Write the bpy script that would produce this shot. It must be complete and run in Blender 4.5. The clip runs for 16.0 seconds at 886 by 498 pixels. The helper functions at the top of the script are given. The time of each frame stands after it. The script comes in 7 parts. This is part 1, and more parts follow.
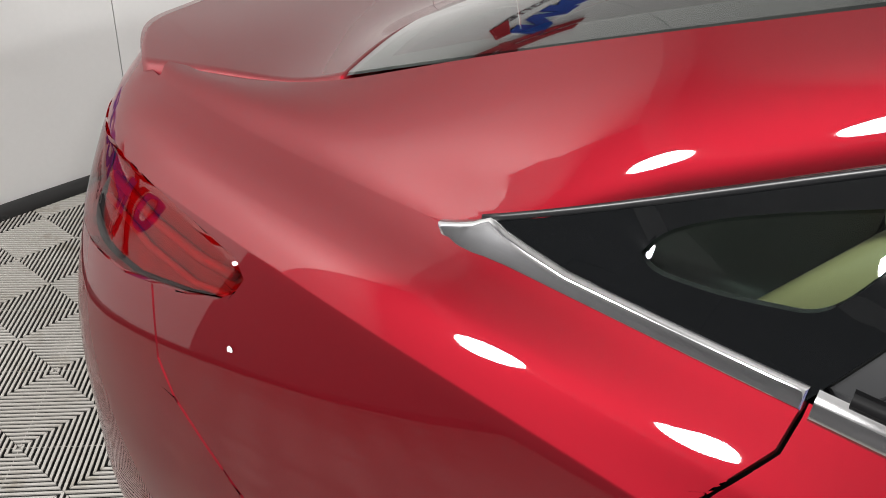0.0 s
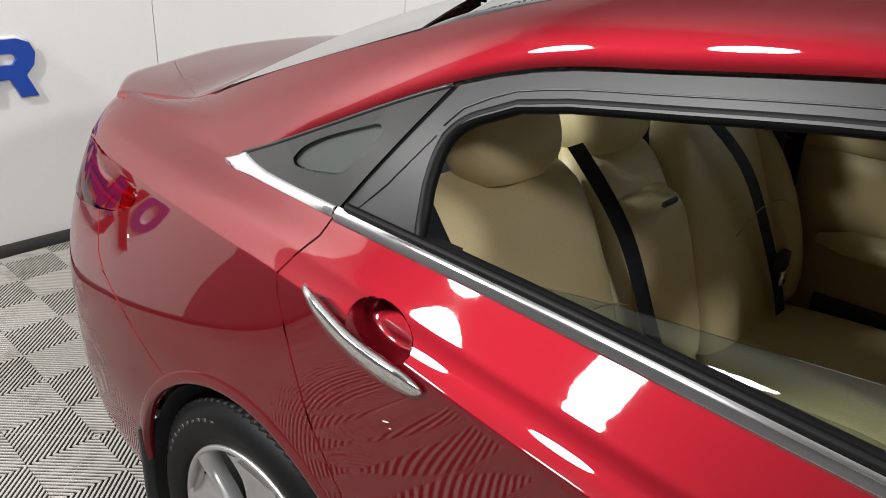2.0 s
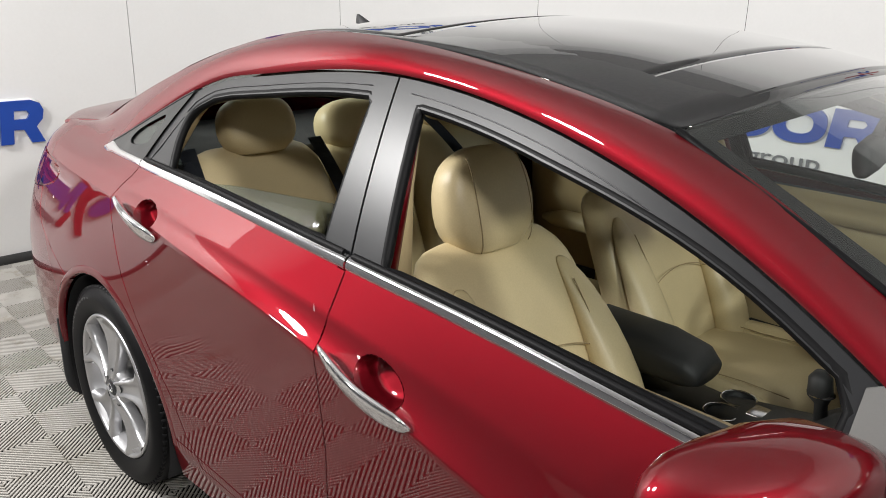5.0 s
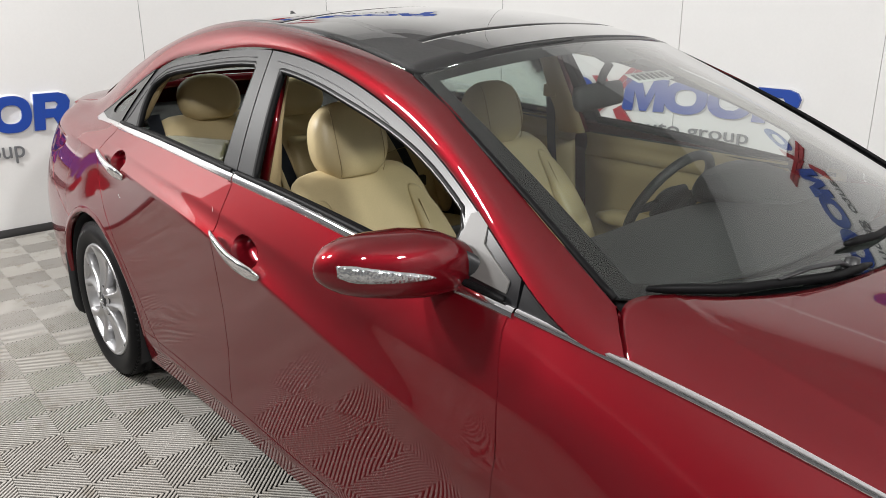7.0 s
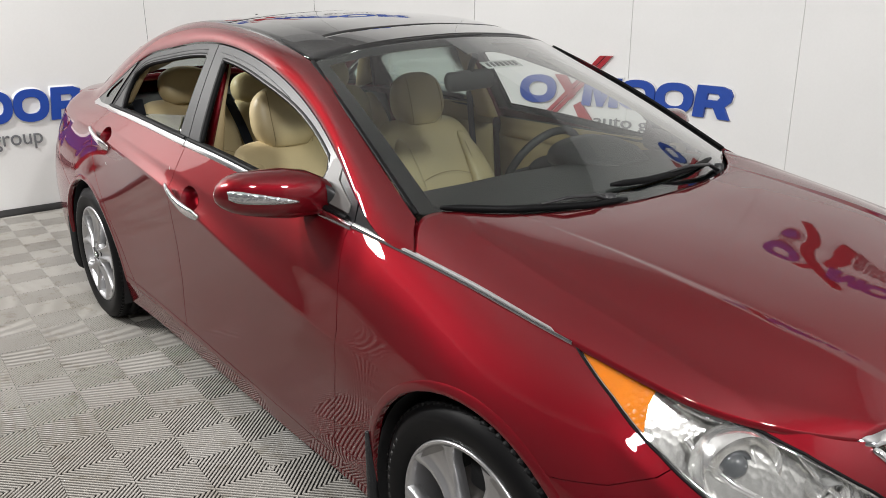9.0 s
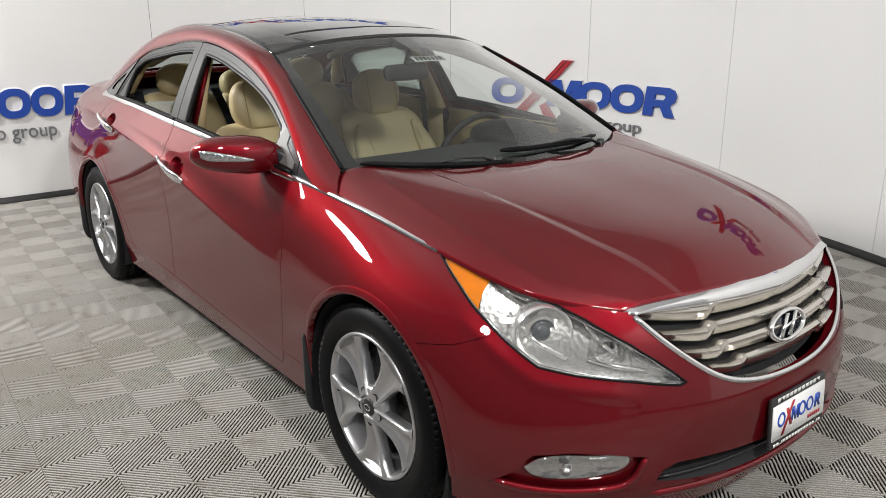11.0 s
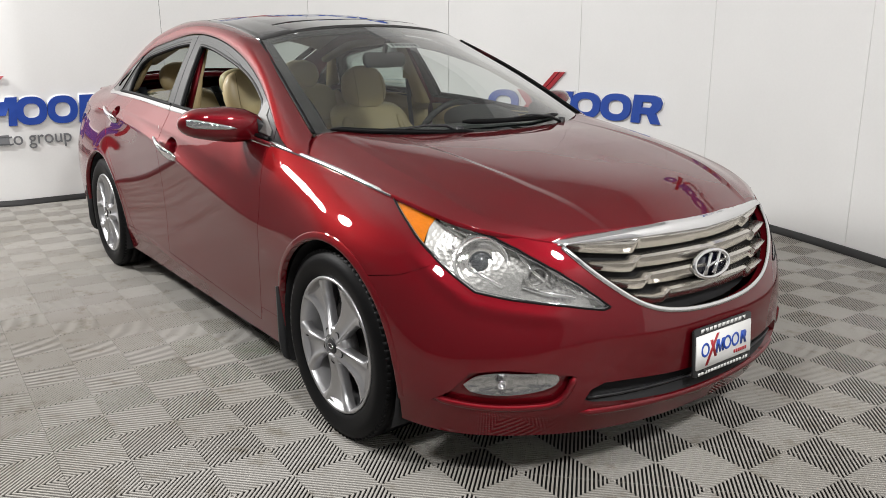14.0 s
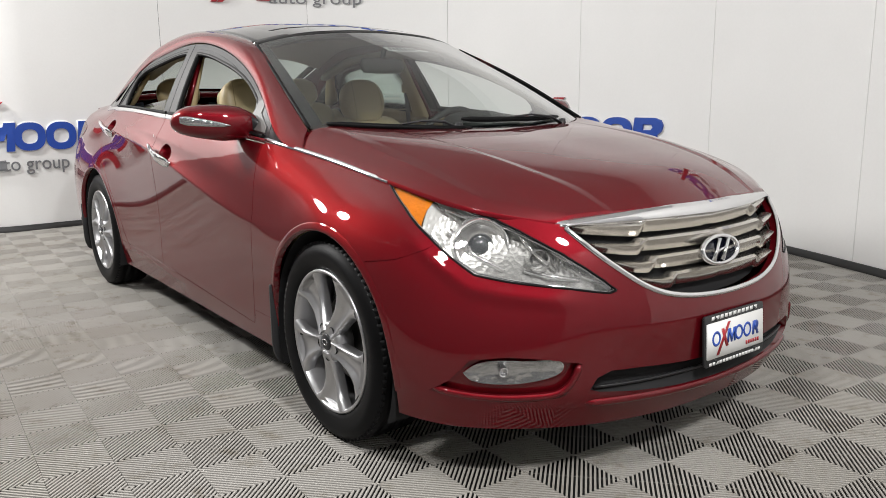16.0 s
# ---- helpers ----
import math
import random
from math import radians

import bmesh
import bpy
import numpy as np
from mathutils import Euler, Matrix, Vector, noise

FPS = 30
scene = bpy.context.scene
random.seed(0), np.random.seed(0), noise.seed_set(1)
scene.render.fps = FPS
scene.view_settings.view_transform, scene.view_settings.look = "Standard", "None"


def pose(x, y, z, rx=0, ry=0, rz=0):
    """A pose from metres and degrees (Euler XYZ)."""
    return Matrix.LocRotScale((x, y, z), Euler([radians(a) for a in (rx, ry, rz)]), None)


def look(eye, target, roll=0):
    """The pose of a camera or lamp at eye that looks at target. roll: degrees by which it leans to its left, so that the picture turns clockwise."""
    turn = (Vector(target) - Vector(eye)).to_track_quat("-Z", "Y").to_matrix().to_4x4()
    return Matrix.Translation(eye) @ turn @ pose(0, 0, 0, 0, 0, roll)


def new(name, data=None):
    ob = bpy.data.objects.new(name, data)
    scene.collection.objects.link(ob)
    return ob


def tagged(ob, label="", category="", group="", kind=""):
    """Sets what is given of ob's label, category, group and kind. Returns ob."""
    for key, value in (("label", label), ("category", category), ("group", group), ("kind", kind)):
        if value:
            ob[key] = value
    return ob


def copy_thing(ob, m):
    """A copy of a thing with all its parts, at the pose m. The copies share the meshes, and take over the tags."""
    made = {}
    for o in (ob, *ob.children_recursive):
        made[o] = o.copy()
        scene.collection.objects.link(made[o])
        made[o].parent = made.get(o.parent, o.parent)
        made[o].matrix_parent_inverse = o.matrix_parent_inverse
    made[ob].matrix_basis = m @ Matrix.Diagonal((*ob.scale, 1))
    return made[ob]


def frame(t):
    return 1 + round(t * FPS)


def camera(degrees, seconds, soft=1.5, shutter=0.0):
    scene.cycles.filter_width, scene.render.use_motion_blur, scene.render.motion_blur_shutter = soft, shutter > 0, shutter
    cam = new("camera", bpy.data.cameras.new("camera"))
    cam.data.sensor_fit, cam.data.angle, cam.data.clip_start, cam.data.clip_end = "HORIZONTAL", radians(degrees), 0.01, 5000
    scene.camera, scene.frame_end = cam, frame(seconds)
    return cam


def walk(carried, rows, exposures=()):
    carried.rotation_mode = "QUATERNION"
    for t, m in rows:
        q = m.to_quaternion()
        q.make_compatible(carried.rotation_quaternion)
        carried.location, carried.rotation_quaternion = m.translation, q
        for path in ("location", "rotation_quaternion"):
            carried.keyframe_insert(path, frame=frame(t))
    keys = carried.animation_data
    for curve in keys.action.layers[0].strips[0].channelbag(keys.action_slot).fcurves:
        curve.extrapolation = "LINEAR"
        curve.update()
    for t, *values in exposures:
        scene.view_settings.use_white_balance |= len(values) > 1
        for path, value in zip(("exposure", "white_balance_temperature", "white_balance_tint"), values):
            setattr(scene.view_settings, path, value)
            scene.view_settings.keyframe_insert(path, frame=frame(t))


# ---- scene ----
cam = camera(59.0, 16.0, soft=0.9)
PATH = [
    (0, (-1.266, -1.275, 1.419), (-2.221, 0.149, 0.388), 4.3),
    (0.5, (-1.055, -1.314, 1.457), (-2.08, 0.099, 0.48), 4.0),
    (1, (-0.824, -1.331, 1.481), (-1.917, 0.071, 0.564), 3.8),
    (1.5, (-0.623, -1.406, 1.487), (-1.778, -0.021, 0.622), 3.3),
    (2, (-0.405, -1.499, 1.503), (-1.609, -0.126, 0.688), 2.8),
    (2.5, (-0.191, -1.528, 1.515), (-1.43, -0.158, 0.748), 2.4),
    (3, (0.028, -1.531, 1.521), (-1.237, -0.163, 0.795), 2.0),
    (3.5, (0.248, -1.622, 1.52), (-1.041, -0.257, 0.832), 1.8),
    (4, (0.459, -1.689, 1.531), (-0.852, -0.33, 0.873), 1.6),
    (4.5, (0.677, -1.674, 1.526), (-0.654, -0.328, 0.882), 1.3),
    (5, (0.896, -1.686, 1.536), (-0.455, -0.352, 0.907), 1.1),
    (7.3, (1.901, -1.85, 1.52), (0.461, -0.609, 0.899), -0.3),
    (7.5, (1.969, -1.895, 1.518), (0.527, -0.653, 0.903), -0.0),
    (8, (2.145, -1.926, 1.525), (0.691, -0.7, 0.908), -0.2),
    (8.5, (2.365, -1.877, 1.509), (0.895, -0.667, 0.899), -0.4),
    (9, (2.552, -1.87, 1.523), (1.073, -0.67, 0.913), -0.4),
    (9.5, (2.752, -1.954, 1.511), (1.268, -0.759, 0.903), -0.3),
    (10, (2.932, -2.005, 1.511), (1.444, -0.812, 0.909), -0.2),
    (10.2, (2.992, -2.001, 1.513), (1.501, -0.811, 0.912), -0.1),
    (12.3, (3.573, -2.138, 1.461), (2.056, -0.956, 0.91), -0.4),
    (12.5, (3.593, -2.125, 1.451), (2.074, -0.944, 0.904), -0.4),
    (13, (3.619, -2.106, 1.405), (2.092, -0.929, 0.872), -0.3),
    (13.5, (3.609, -2.08, 1.349), (2.071, -0.911, 0.832), -0.3),
    (14, (3.601, -2.065, 1.301), (2.055, -0.9, 0.801), -0.3),
    (14.5, (3.592, -2.051, 1.248), (2.037, -0.885, 0.775), -0.4),
    (15, (3.582, -2.039, 1.194), (2.021, -0.871, 0.75), -0.5),
    (15.5, (3.574, -2.033, 1.146), (2.008, -0.86, 0.734), -0.6),
    (16, (3.568, -2.03, 1.11), (2.0, -0.852, 0.722), -0.6),
]
walk(cam, [(t, look(eye, target, roll)) for t, eye, target, roll in PATH], [(0, .10), (3, .14), (5, .16), (8, .10), (10, 0.0), (16, 0.0)])

# ---- light ----
world = bpy.data.worlds.new("world")
scene.world = world
world.use_nodes = True
world.node_tree.nodes["Background"].inputs[0].default_value = (0.6, 0.62, 0.65, 1)
world.node_tree.nodes["Background"].inputs[1].default_value = 0.02


def disc_lamp(place, target, size, watts, colour=(1.0, 0.985, 0.97)):
    data = bpy.data.lights.new("ceiling_lamp", "AREA")
    data.shape, data.size, data.energy, data.color = "DISK", size, watts, colour
    ob = new("ceiling_lamp", data)
    ob.matrix_world = look(place, target)
    return ob


# round lamps under the ceiling: two behind the car's right rear corner, two before its right front corner
for lx, ly, lz, size, watts in ((-3.60, -3.45, 3.40, .50, 135), (-2.15, -3.30, 3.50, .50, 130), (5.0, -1.3, 3.70, .5, 150), (2.95, -3.35, 3.70, .5, 85)):
    disc_lamp((lx, ly, lz), (lx * .45, ly * .25, 0.5), size, watts)


# ---- materials ----
def material(name, colour, rough=0.5, metal=0.0, coat=0.0, coat_rough=0.03, grain=0.0, scale=200.0, bump=0.0, spread=0.0, spread_scale=3.0,
             emit=0.0, ior=1.5, alpha=1.0, transmission=0.0, sheen=0.0):
    """A Principled material with variation at two scales and a fine relief."""
    m = bpy.data.materials.new(name)
    m.use_nodes = True
    nt = m.node_tree
    b = nt.nodes["Principled BSDF"]
    b.inputs["Base Color"].default_value = (*colour, 1)
    b.inputs["Roughness"].default_value = rough
    b.inputs["Metallic"].default_value = metal
    b.inputs["Coat Weight"].default_value = coat
    b.inputs["Coat Roughness"].default_value = coat_rough
    b.inputs["IOR"].default_value = ior
    b.inputs["Transmission Weight"].default_value = transmission
    b.inputs["Sheen Weight"].default_value = sheen
    if emit:
        b.inputs["Emission Color"].default_value = (*colour, 1)
        b.inputs["Emission Strength"].default_value = emit
    if grain or spread or bump:
        tc = nt.nodes.new("ShaderNodeTexCoord")
    if grain or spread:
        n1 = nt.nodes.new("ShaderNodeTexNoise")
        n1.inputs["Scale"].default_value, n1.inputs["Detail"].default_value = scale, 3
        n2 = nt.nodes.new("ShaderNodeTexNoise")
        n2.inputs["Scale"].default_value, n2.inputs["Detail"].default_value = spread_scale, 4
        nt.links.new(tc.outputs["Object"], n1.inputs["Vector"])
        nt.links.new(tc.outputs["Object"], n2.inputs["Vector"])
        m1 = nt.nodes.new("ShaderNodeMath"); m1.operation = "MULTIPLY_ADD"
        m1.inputs[1].default_value, m1.inputs[2].default_value = 2 * grain, 1 - grain
        m2 = nt.nodes.new("ShaderNodeMath"); m2.operation = "MULTIPLY_ADD"
        m2.inputs[1].default_value, m2.inputs[2].default_value = 2 * spread, 1 - spread
        nt.links.new(n1.outputs[0], m1.inputs[0]); nt.links.new(n2.outputs[0], m2.inputs[0])
        mm = nt.nodes.new("ShaderNodeMath"); mm.operation = "MULTIPLY"
        nt.links.new(m1.outputs[0], mm.inputs[0]); nt.links.new(m2.outputs[0], mm.inputs[1])
        vm = nt.nodes.new("ShaderNodeVectorMath"); vm.operation = "SCALE"
        vm.inputs[0].default_value = colour
        nt.links.new(mm.outputs[0], vm.inputs["Scale"])
        nt.links.new(vm.outputs[0], b.inputs["Base Color"])
    if bump:
        n3 = nt.nodes.new("ShaderNodeTexNoise")
        n3.inputs["Scale"].default_value, n3.inputs["Detail"].default_value = scale, 4
        nt.links.new(tc.outputs["Object"], n3.inputs["Vector"])
        bp = nt.nodes.new("ShaderNodeBump")
        bp.inputs["Strength"].default_value, bp.inputs["Distance"].default_value = bump, 0.002
        nt.links.new(n3.outputs[0], bp.inputs["Height"])
        nt.links.new(bp.outputs[0], b.inputs["Normal"])
    return m


RED = material("red_paint", (0.148, 0.0045, 0.0095), 0.50, 0.70, coat=1.0, coat_rough=0.02, grain=0.10, scale=2500, spread=0.03)
RED.node_tree.nodes["Principled BSDF"].inputs["Specular Tint"].default_value = (0.30, 0.03, 0.04, 1)   # flakes darken at a slant
RED.node_tree.nodes["Principled BSDF"].inputs["Coat IOR"].default_value = 1.52
RED.node_tree.nodes["Principled BSDF"].inputs["Specular IOR Level"].default_value = 0.15
CHROME = material("chrome", (0.78, 0.78, 0.79), 0.10, 1.0)
SATIN = material("satin_chrome", (0.55, 0.55, 0.56), 0.22, 1.0)
BLACK_TRIM = material("black_trim", (0.016, 0.0165, 0.018), 0.42, grain=0.2, scale=900, bump=0.05)
FRAME_GREY = material("satin_black_film", (0.010, 0.0105, 0.012), 0.34, ior=1.5, grain=0.1, scale=1500)
LINE_GREY = material("pale_frame_line", (0.06, 0.06, 0.063), 0.4, 0.5)
CORNER_GREY = material("pale_grey_trim", (0.12, 0.118, 0.113), 0.45, grain=0.1, scale=900)
RUBBER = material("rubber", (0.0055, 0.0055, 0.006), 0.48, ior=1.2, grain=0.25, scale=300, spread=0.2, spread_scale=12)
DARK = material("dark_liner", (0.008, 0.008, 0.009), 0.85, grain=0.2)
GLASS_BLACK = material("tinted_roof_glass", (0.004, 0.0045, 0.005), 0.02)
ROOF_GLASS = material("dark_roof_glass", (0.006, 0.0065, 0.007), 0.02, coat=1.0, coat_rough=0.0)
ALLOY = material("alloy_wheel", (0.52, 0.52, 0.53), 0.33, 0.9, grain=0.08, scale=600, spread=0.12, spread_scale=14)
LEATHER = material("tan_leather", (0.57, 0.465, 0.270), 0.42, grain=0.10, scale=260, bump=0.18, spread=0.12, spread_scale=7)
LEATHER_DARK = material("tan_plastic", (0.46, 0.355, 0.195), 0.5, grain=0.1, scale=700, bump=0.1, spread=0.06)
FABRIC_GREY = material("grey_headliner", (0.36, 0.33, 0.27), 0.9, grain=0.15, scale=900, bump=0.1)
BELT = material("belt_webbing", (0.026, 0.030, 0.040), 0.6, grain=0.3, scale=1200, bump=0.15)
DASH = material("dash_plastic", (0.021, 0.0215, 0.0215), 0.55, grain=0.2, scale=1200, bump=0.2)
CARPET = material("carpet", (0.03, 0.028, 0.026), 0.95, grain=0.4, scale=900, bump=0.4)
WALL = material("painted_wall_panel", (0.80, 0.80, 0.79), 0.55, grain=0.02, scale=60, spread=0.05, spread_scale=1.2, bump=0.02)
CEIL = material("pale_ceiling", (0.70, 0.70, 0.70), 0.9, grain=0.15, scale=20)
# tones of the unseen walls, chosen for the body's reflections and the cabin's fill
WALL_DARK = material("unseen_wall_dark", (0.15, 0.15, 0.155), 0.7, grain=0.1, scale=30, spread=0.1)
WALL_MID = material("unseen_wall_mid", (0.36, 0.36, 0.365), 0.7, grain=0.1, scale=30, spread=0.1)
BASE = material("black_base_strip", (0.018, 0.018, 0.018), 0.5, grain=0.2)
BLUE = material("sign_blue", (0.015, 0.065, 0.36), 0.35, grain=0.05, spread=0.06)
SIGN_RED = material("sign_red", (0.36, 0.012, 0.022), 0.35, grain=0.05, spread=0.06)
SIGN_GREY = material("sign_grey", (0.16, 0.165, 0.175), 0.4, grain=0.05)
SIGN_WHITE = material("sign_white_edge", (0.78, 0.78, 0.78), 0.5, grain=0.02)
WHITE = material("white_plastic", (0.75, 0.75, 0.74), 0.4, grain=0.03)
AMBER = material("amber_lens", (0.60, 0.165, 0.001), 0.25, ior=1.3, grain=0.1, scale=300, spread=0.2, spread_scale=30)
TAIL_RED = material("red_reflector", (0.34, 0.02, 0.03), 0.22, 0.3, grain=0.25, scale=120, bump=0.4, spread=0.25, spread_scale=18)


def glass_material(name, colour, weight, rough=0.0):
    """Thin glass: a clear sheet, tinted, with mirror gloss by Fresnel."""
    m = bpy.data.materials.new(name)
    m.use_nodes = True
    nt = m.node_tree
    nt.nodes.remove(nt.nodes["Principled BSDF"])
    tr = nt.nodes.new("ShaderNodeBsdfTransparent")
    tr.inputs[0].default_value = (*colour, 1)
    gl = nt.nodes.new("ShaderNodeBsdfGlossy")
    gl.inputs["Roughness"].default_value = rough
    lw = nt.nodes.new("ShaderNodeLayerWeight")
    lw.inputs[0].default_value = 0.5
    fr = nt.nodes.new("ShaderNodeMath"); fr.operation = "POWER"
    fr.inputs[1].default_value = 5.0
    nt.links.new(lw.outputs["Facing"], fr.inputs[0])
    mu = nt.nodes.new("ShaderNodeMath"); mu.operation = "MULTIPLY_ADD"; mu.use_clamp = True
    mu.inputs[1].default_value, mu.inputs[2].default_value = 0.96 * weight, 0.045 * weight
    mix = nt.nodes.new("ShaderNodeMixShader")
    nt.links.new(fr.outputs[0], mu.inputs[0])
    nt.links.new(mu.outputs[0], mix.inputs[0])
    nt.links.new(tr.outputs[0], mix.inputs[1])
    nt.links.new(gl.outputs[0], mix.inputs[2])
    nt.links.new(mix.outputs[0], nt.nodes["Material Output"].inputs[0])
    return m


GLASS = glass_material("window_glass", (0.80, 0.86, 0.83), 2.3)
IRON = material("brake_iron", (0.10, 0.095, 0.09), 0.45, 0.8, grain=0.2, scale=200)
TYRE_MARK = material("tyre_marking", (0.012, 0.012, 0.012), 0.5, grain=0.2)
SIDE_GLASS = glass_material("side_glass", (0.74, 0.82, 0.78), 1.0)
GLASS_TINT = glass_material("tinted_glass", (0.74, 0.80, 0.76), 2.0)
RED_LENS = glass_material("red_lens", (0.62, 0.012, 0.03), 1.0)
LENS = glass_material("clear_lens", (0.95, 0.95, 0.95), 1.0)


def facets(m, scale, strength):
    """Small pillow facets pressed into a reflector or a lens."""
    nt = m.node_tree
    cell, tilt = nt.nodes.new("ShaderNodeTexVoronoi"), nt.nodes.new("ShaderNodeBump")
    cell.inputs["Scale"].default_value = scale
    tilt.inputs["Strength"].default_value, tilt.inputs["Distance"].default_value = strength, .25 / scale
    nt.links.new(next(n for n in nt.nodes if n.type == "TEX_COORD").outputs["Object"], cell.inputs["Vector"])
    nt.links.new(cell.outputs["Distance"], tilt.inputs["Height"])
    nt.links.new(tilt.outputs[0], nt.nodes["Principled BSDF"].inputs["Normal"])


# ---- building tools ----
def link(name, bm, mat, parent=None, label="", smooth=True, normals=None):
    """Turns a bmesh into ONE mesh object, under a parent if given."""
    me = bpy.data.meshes.new(name)
    bm.normal_update()
    bm.to_mesh(me)
    bm.free()
    for p in me.polygons:
        p.use_smooth = smooth
    for mm in (mat if isinstance(mat, (list, tuple)) else [mat]):
        me.materials.append(mm)
    if normals is not None:
        me.normals_split_custom_set_from_vertices(normals)
    ob = new(name, me)
    ob.parent = parent
    if label:
        tagged(ob, label)
    return ob


def part(name, bm, mat, parent, label="", smooth=True):
    return link(name, bm, mat, parent, label, smooth)


def thing(name, label, category, group="", kind="", at=(0, 0, 0), rz=0):
    ob = new(name)
    ob.empty_display_size = 0.1
    ob.matrix_world = pose(*at, 0, 0, rz)
    return tagged(ob, label, category, group, kind)


def crease_smooth(ob, degrees=35):
    """Hard edges where the faces meet at more than the angle."""
    me = ob.data
    bm = bmesh.new(); bm.from_mesh(me)
    for e in bm.edges:
        if len(e.link_faces) == 2 and e.calc_face_angle(0) > radians(degrees):
            e.smooth = False
    bm.to_mesh(me); bm.free()
    return ob


def box_bm(x0, x1, y0, y1, z0, z1, bevel=0.0, seg=2):
    bm = bmesh.new()
    bmesh.ops.create_cube(bm, size=1)
    bmesh.ops.transform(bm, verts=bm.verts, matrix=Matrix.Translation(((x0 + x1) / 2, (y0 + y1) / 2, (z0 + z1) / 2)) @ Matrix.Diagonal((x1 - x0, y1 - y0, z1 - z0, 1)))
    if bevel:
        bmesh.ops.bevel(bm, geom=bm.edges[:], offset=bevel, segments=seg, profile=0.5, affect="EDGES")
    return bm


def spline(knots, pts, q):
    """Natural cubic spline through pts at knots, sampled at q."""
    k, p, q = np.asarray(knots, float), np.asarray(pts, float), np.asarray(q, float)
    n = len(k)
    if n == 2:
        s = ((q - k[0]) / (k[1] - k[0]))[:, None]
        return p[0] * (1 - s) + p[1] * s
    h = np.diff(k)
    a, r = np.zeros((n, n)), np.zeros((n, p.shape[1]))
    a[0, 0] = a[-1, -1] = 1
    for i in range(1, n - 1):
        a[i, i - 1], a[i, i], a[i, i + 1] = h[i - 1], 2 * (h[i - 1] + h[i]), h[i]
        r[i] = 6 * ((p[i + 1] - p[i]) / h[i] - (p[i] - p[i - 1]) / h[i - 1])
    m = np.linalg.solve(a, r)
    i = np.clip(np.searchsorted(k, q, side="right") - 1, 0, n - 2)
    d, u, v = h[i][:, None], (k[i + 1] - q)[:, None], (q - k[i])[:, None]
    return (m[i] * u ** 3 + m[i + 1] * v ** 3) / (6 * d) + (p[i] / d - m[i] * d / 6) * u + (p[i + 1] / d - m[i + 1] * d / 6) * v


def chord(pts, power=0.75):
    d = np.linalg.norm(np.diff(np.asarray(pts, float), axis=0), axis=1) ** power
    return np.concatenate([[0], np.cumsum(np.maximum(d, 1e-5))])


def curve(pts, n):
    """n even steps along a smooth curve through pts."""
    k = chord(pts)
    return spline(k, pts, np.linspace(0, k[-1], n))


def grid_bm(g, flip=False):
    """A sheet over a grid of places g[i][j]."""
    g = np.asarray(g, float)
    bm = bmesh.new()
    v = [[bm.verts.new(p) for p in row] for row in g]
    for i in range(len(v) - 1):
        for j in range(len(v[0]) - 1):
            q = (v[i][j], v[i][j + 1], v[i + 1][j + 1], v[i + 1][j])
            bm.faces.new(q[::-1] if flip else q)
    bmesh.ops.remove_doubles(bm, verts=bm.verts, dist=1e-5)
    return bm


def tube_bm(pts, radius, seg=8, closed=False, flat=1.0, up=(0, 0, 1), cap=True):
    """A bar of round or flattened section along a polyline; radius a number or one for each point."""
    pts = [Vector(p) for p in pts]
    n = len(pts)
    rad = radius if isinstance(radius, (list, tuple, np.ndarray)) else [radius] * n
    bm = bmesh.new()
    rings = []
    for i, p in enumerate(pts):
        a = pts[(i - 1) % n] if closed or i else pts[i]
        b = pts[(i + 1) % n] if closed or i < n - 1 else pts[i]
        t = (b - a).normalized()
        s = t.cross(Vector(up))
        s = s.normalized() if s.length > 1e-4 else t.orthogonal().normalized()
        w = s.cross(t)
        rings.append([bm.verts.new(p + (s * math.cos(2 * math.pi * k / seg) + w * flat * math.sin(2 * math.pi * k / seg)) * rad[i]) for k in range(seg)])
    for i in range(n if closed else n - 1):
        for k in range(seg):
            bm.faces.new((rings[i][k], rings[i][(k + 1) % seg], rings[(i + 1) % n][(k + 1) % seg], rings[(i + 1) % n][k]))
    if not closed and cap:
        bm.faces.new(rings[0][::-1]); bm.faces.new(rings[-1])
    bmesh.ops.recalc_face_normals(bm, faces=bm.faces)
    return bm


def prism_bm(outline, depth, matrix=None, bevel=0.0):
    """A plate: a flat outline (x, y) given depth along z, then placed."""
    bm = bmesh.new()
    f = bm.faces.new([bm.verts.new((x, y, 0)) for x, y in outline])
    r = bmesh.ops.extrude_face_region(bm, geom=[f])
    bmesh.ops.translate(bm, verts=[v for v in r["geom"] if isinstance(v, bmesh.types.BMVert)], vec=(0, 0, depth))
    bmesh.ops.recalc_face_normals(bm, faces=bm.faces)
    if bevel:
        bmesh.ops.bevel(bm, geom=[e for e in bm.edges], offset=bevel, segments=2, profile=0.5, affect="EDGES")
    if matrix is not None:
        bmesh.ops.transform(bm, verts=bm.verts, matrix=matrix)
    return bm


def lathe_bm(profile, n=48, axis="y"):
    """A turned body: profile of (radius, height) round an axis."""
    bm = bmesh.new()
    rings = []
    for k in range(n):
        a = 2 * math.pi * k / n
        c, s = math.cos(a), math.sin(a)
        rings.append([bm.verts.new((r * c, h, r * s) if axis == "y" else (r * c, r * s, h)) for r, h in profile])
    for k in range(n):
        for i in range(len(profile) - 1):
            a, b = rings[k], rings[(k + 1) % n]
            bm.faces.new((a[i], a[i + 1], b[i + 1], b[i]))
    bmesh.ops.remove_doubles(bm, verts=bm.verts, dist=1e-5)
    bmesh.ops.recalc_face_normals(bm, faces=bm.faces)
    return bm


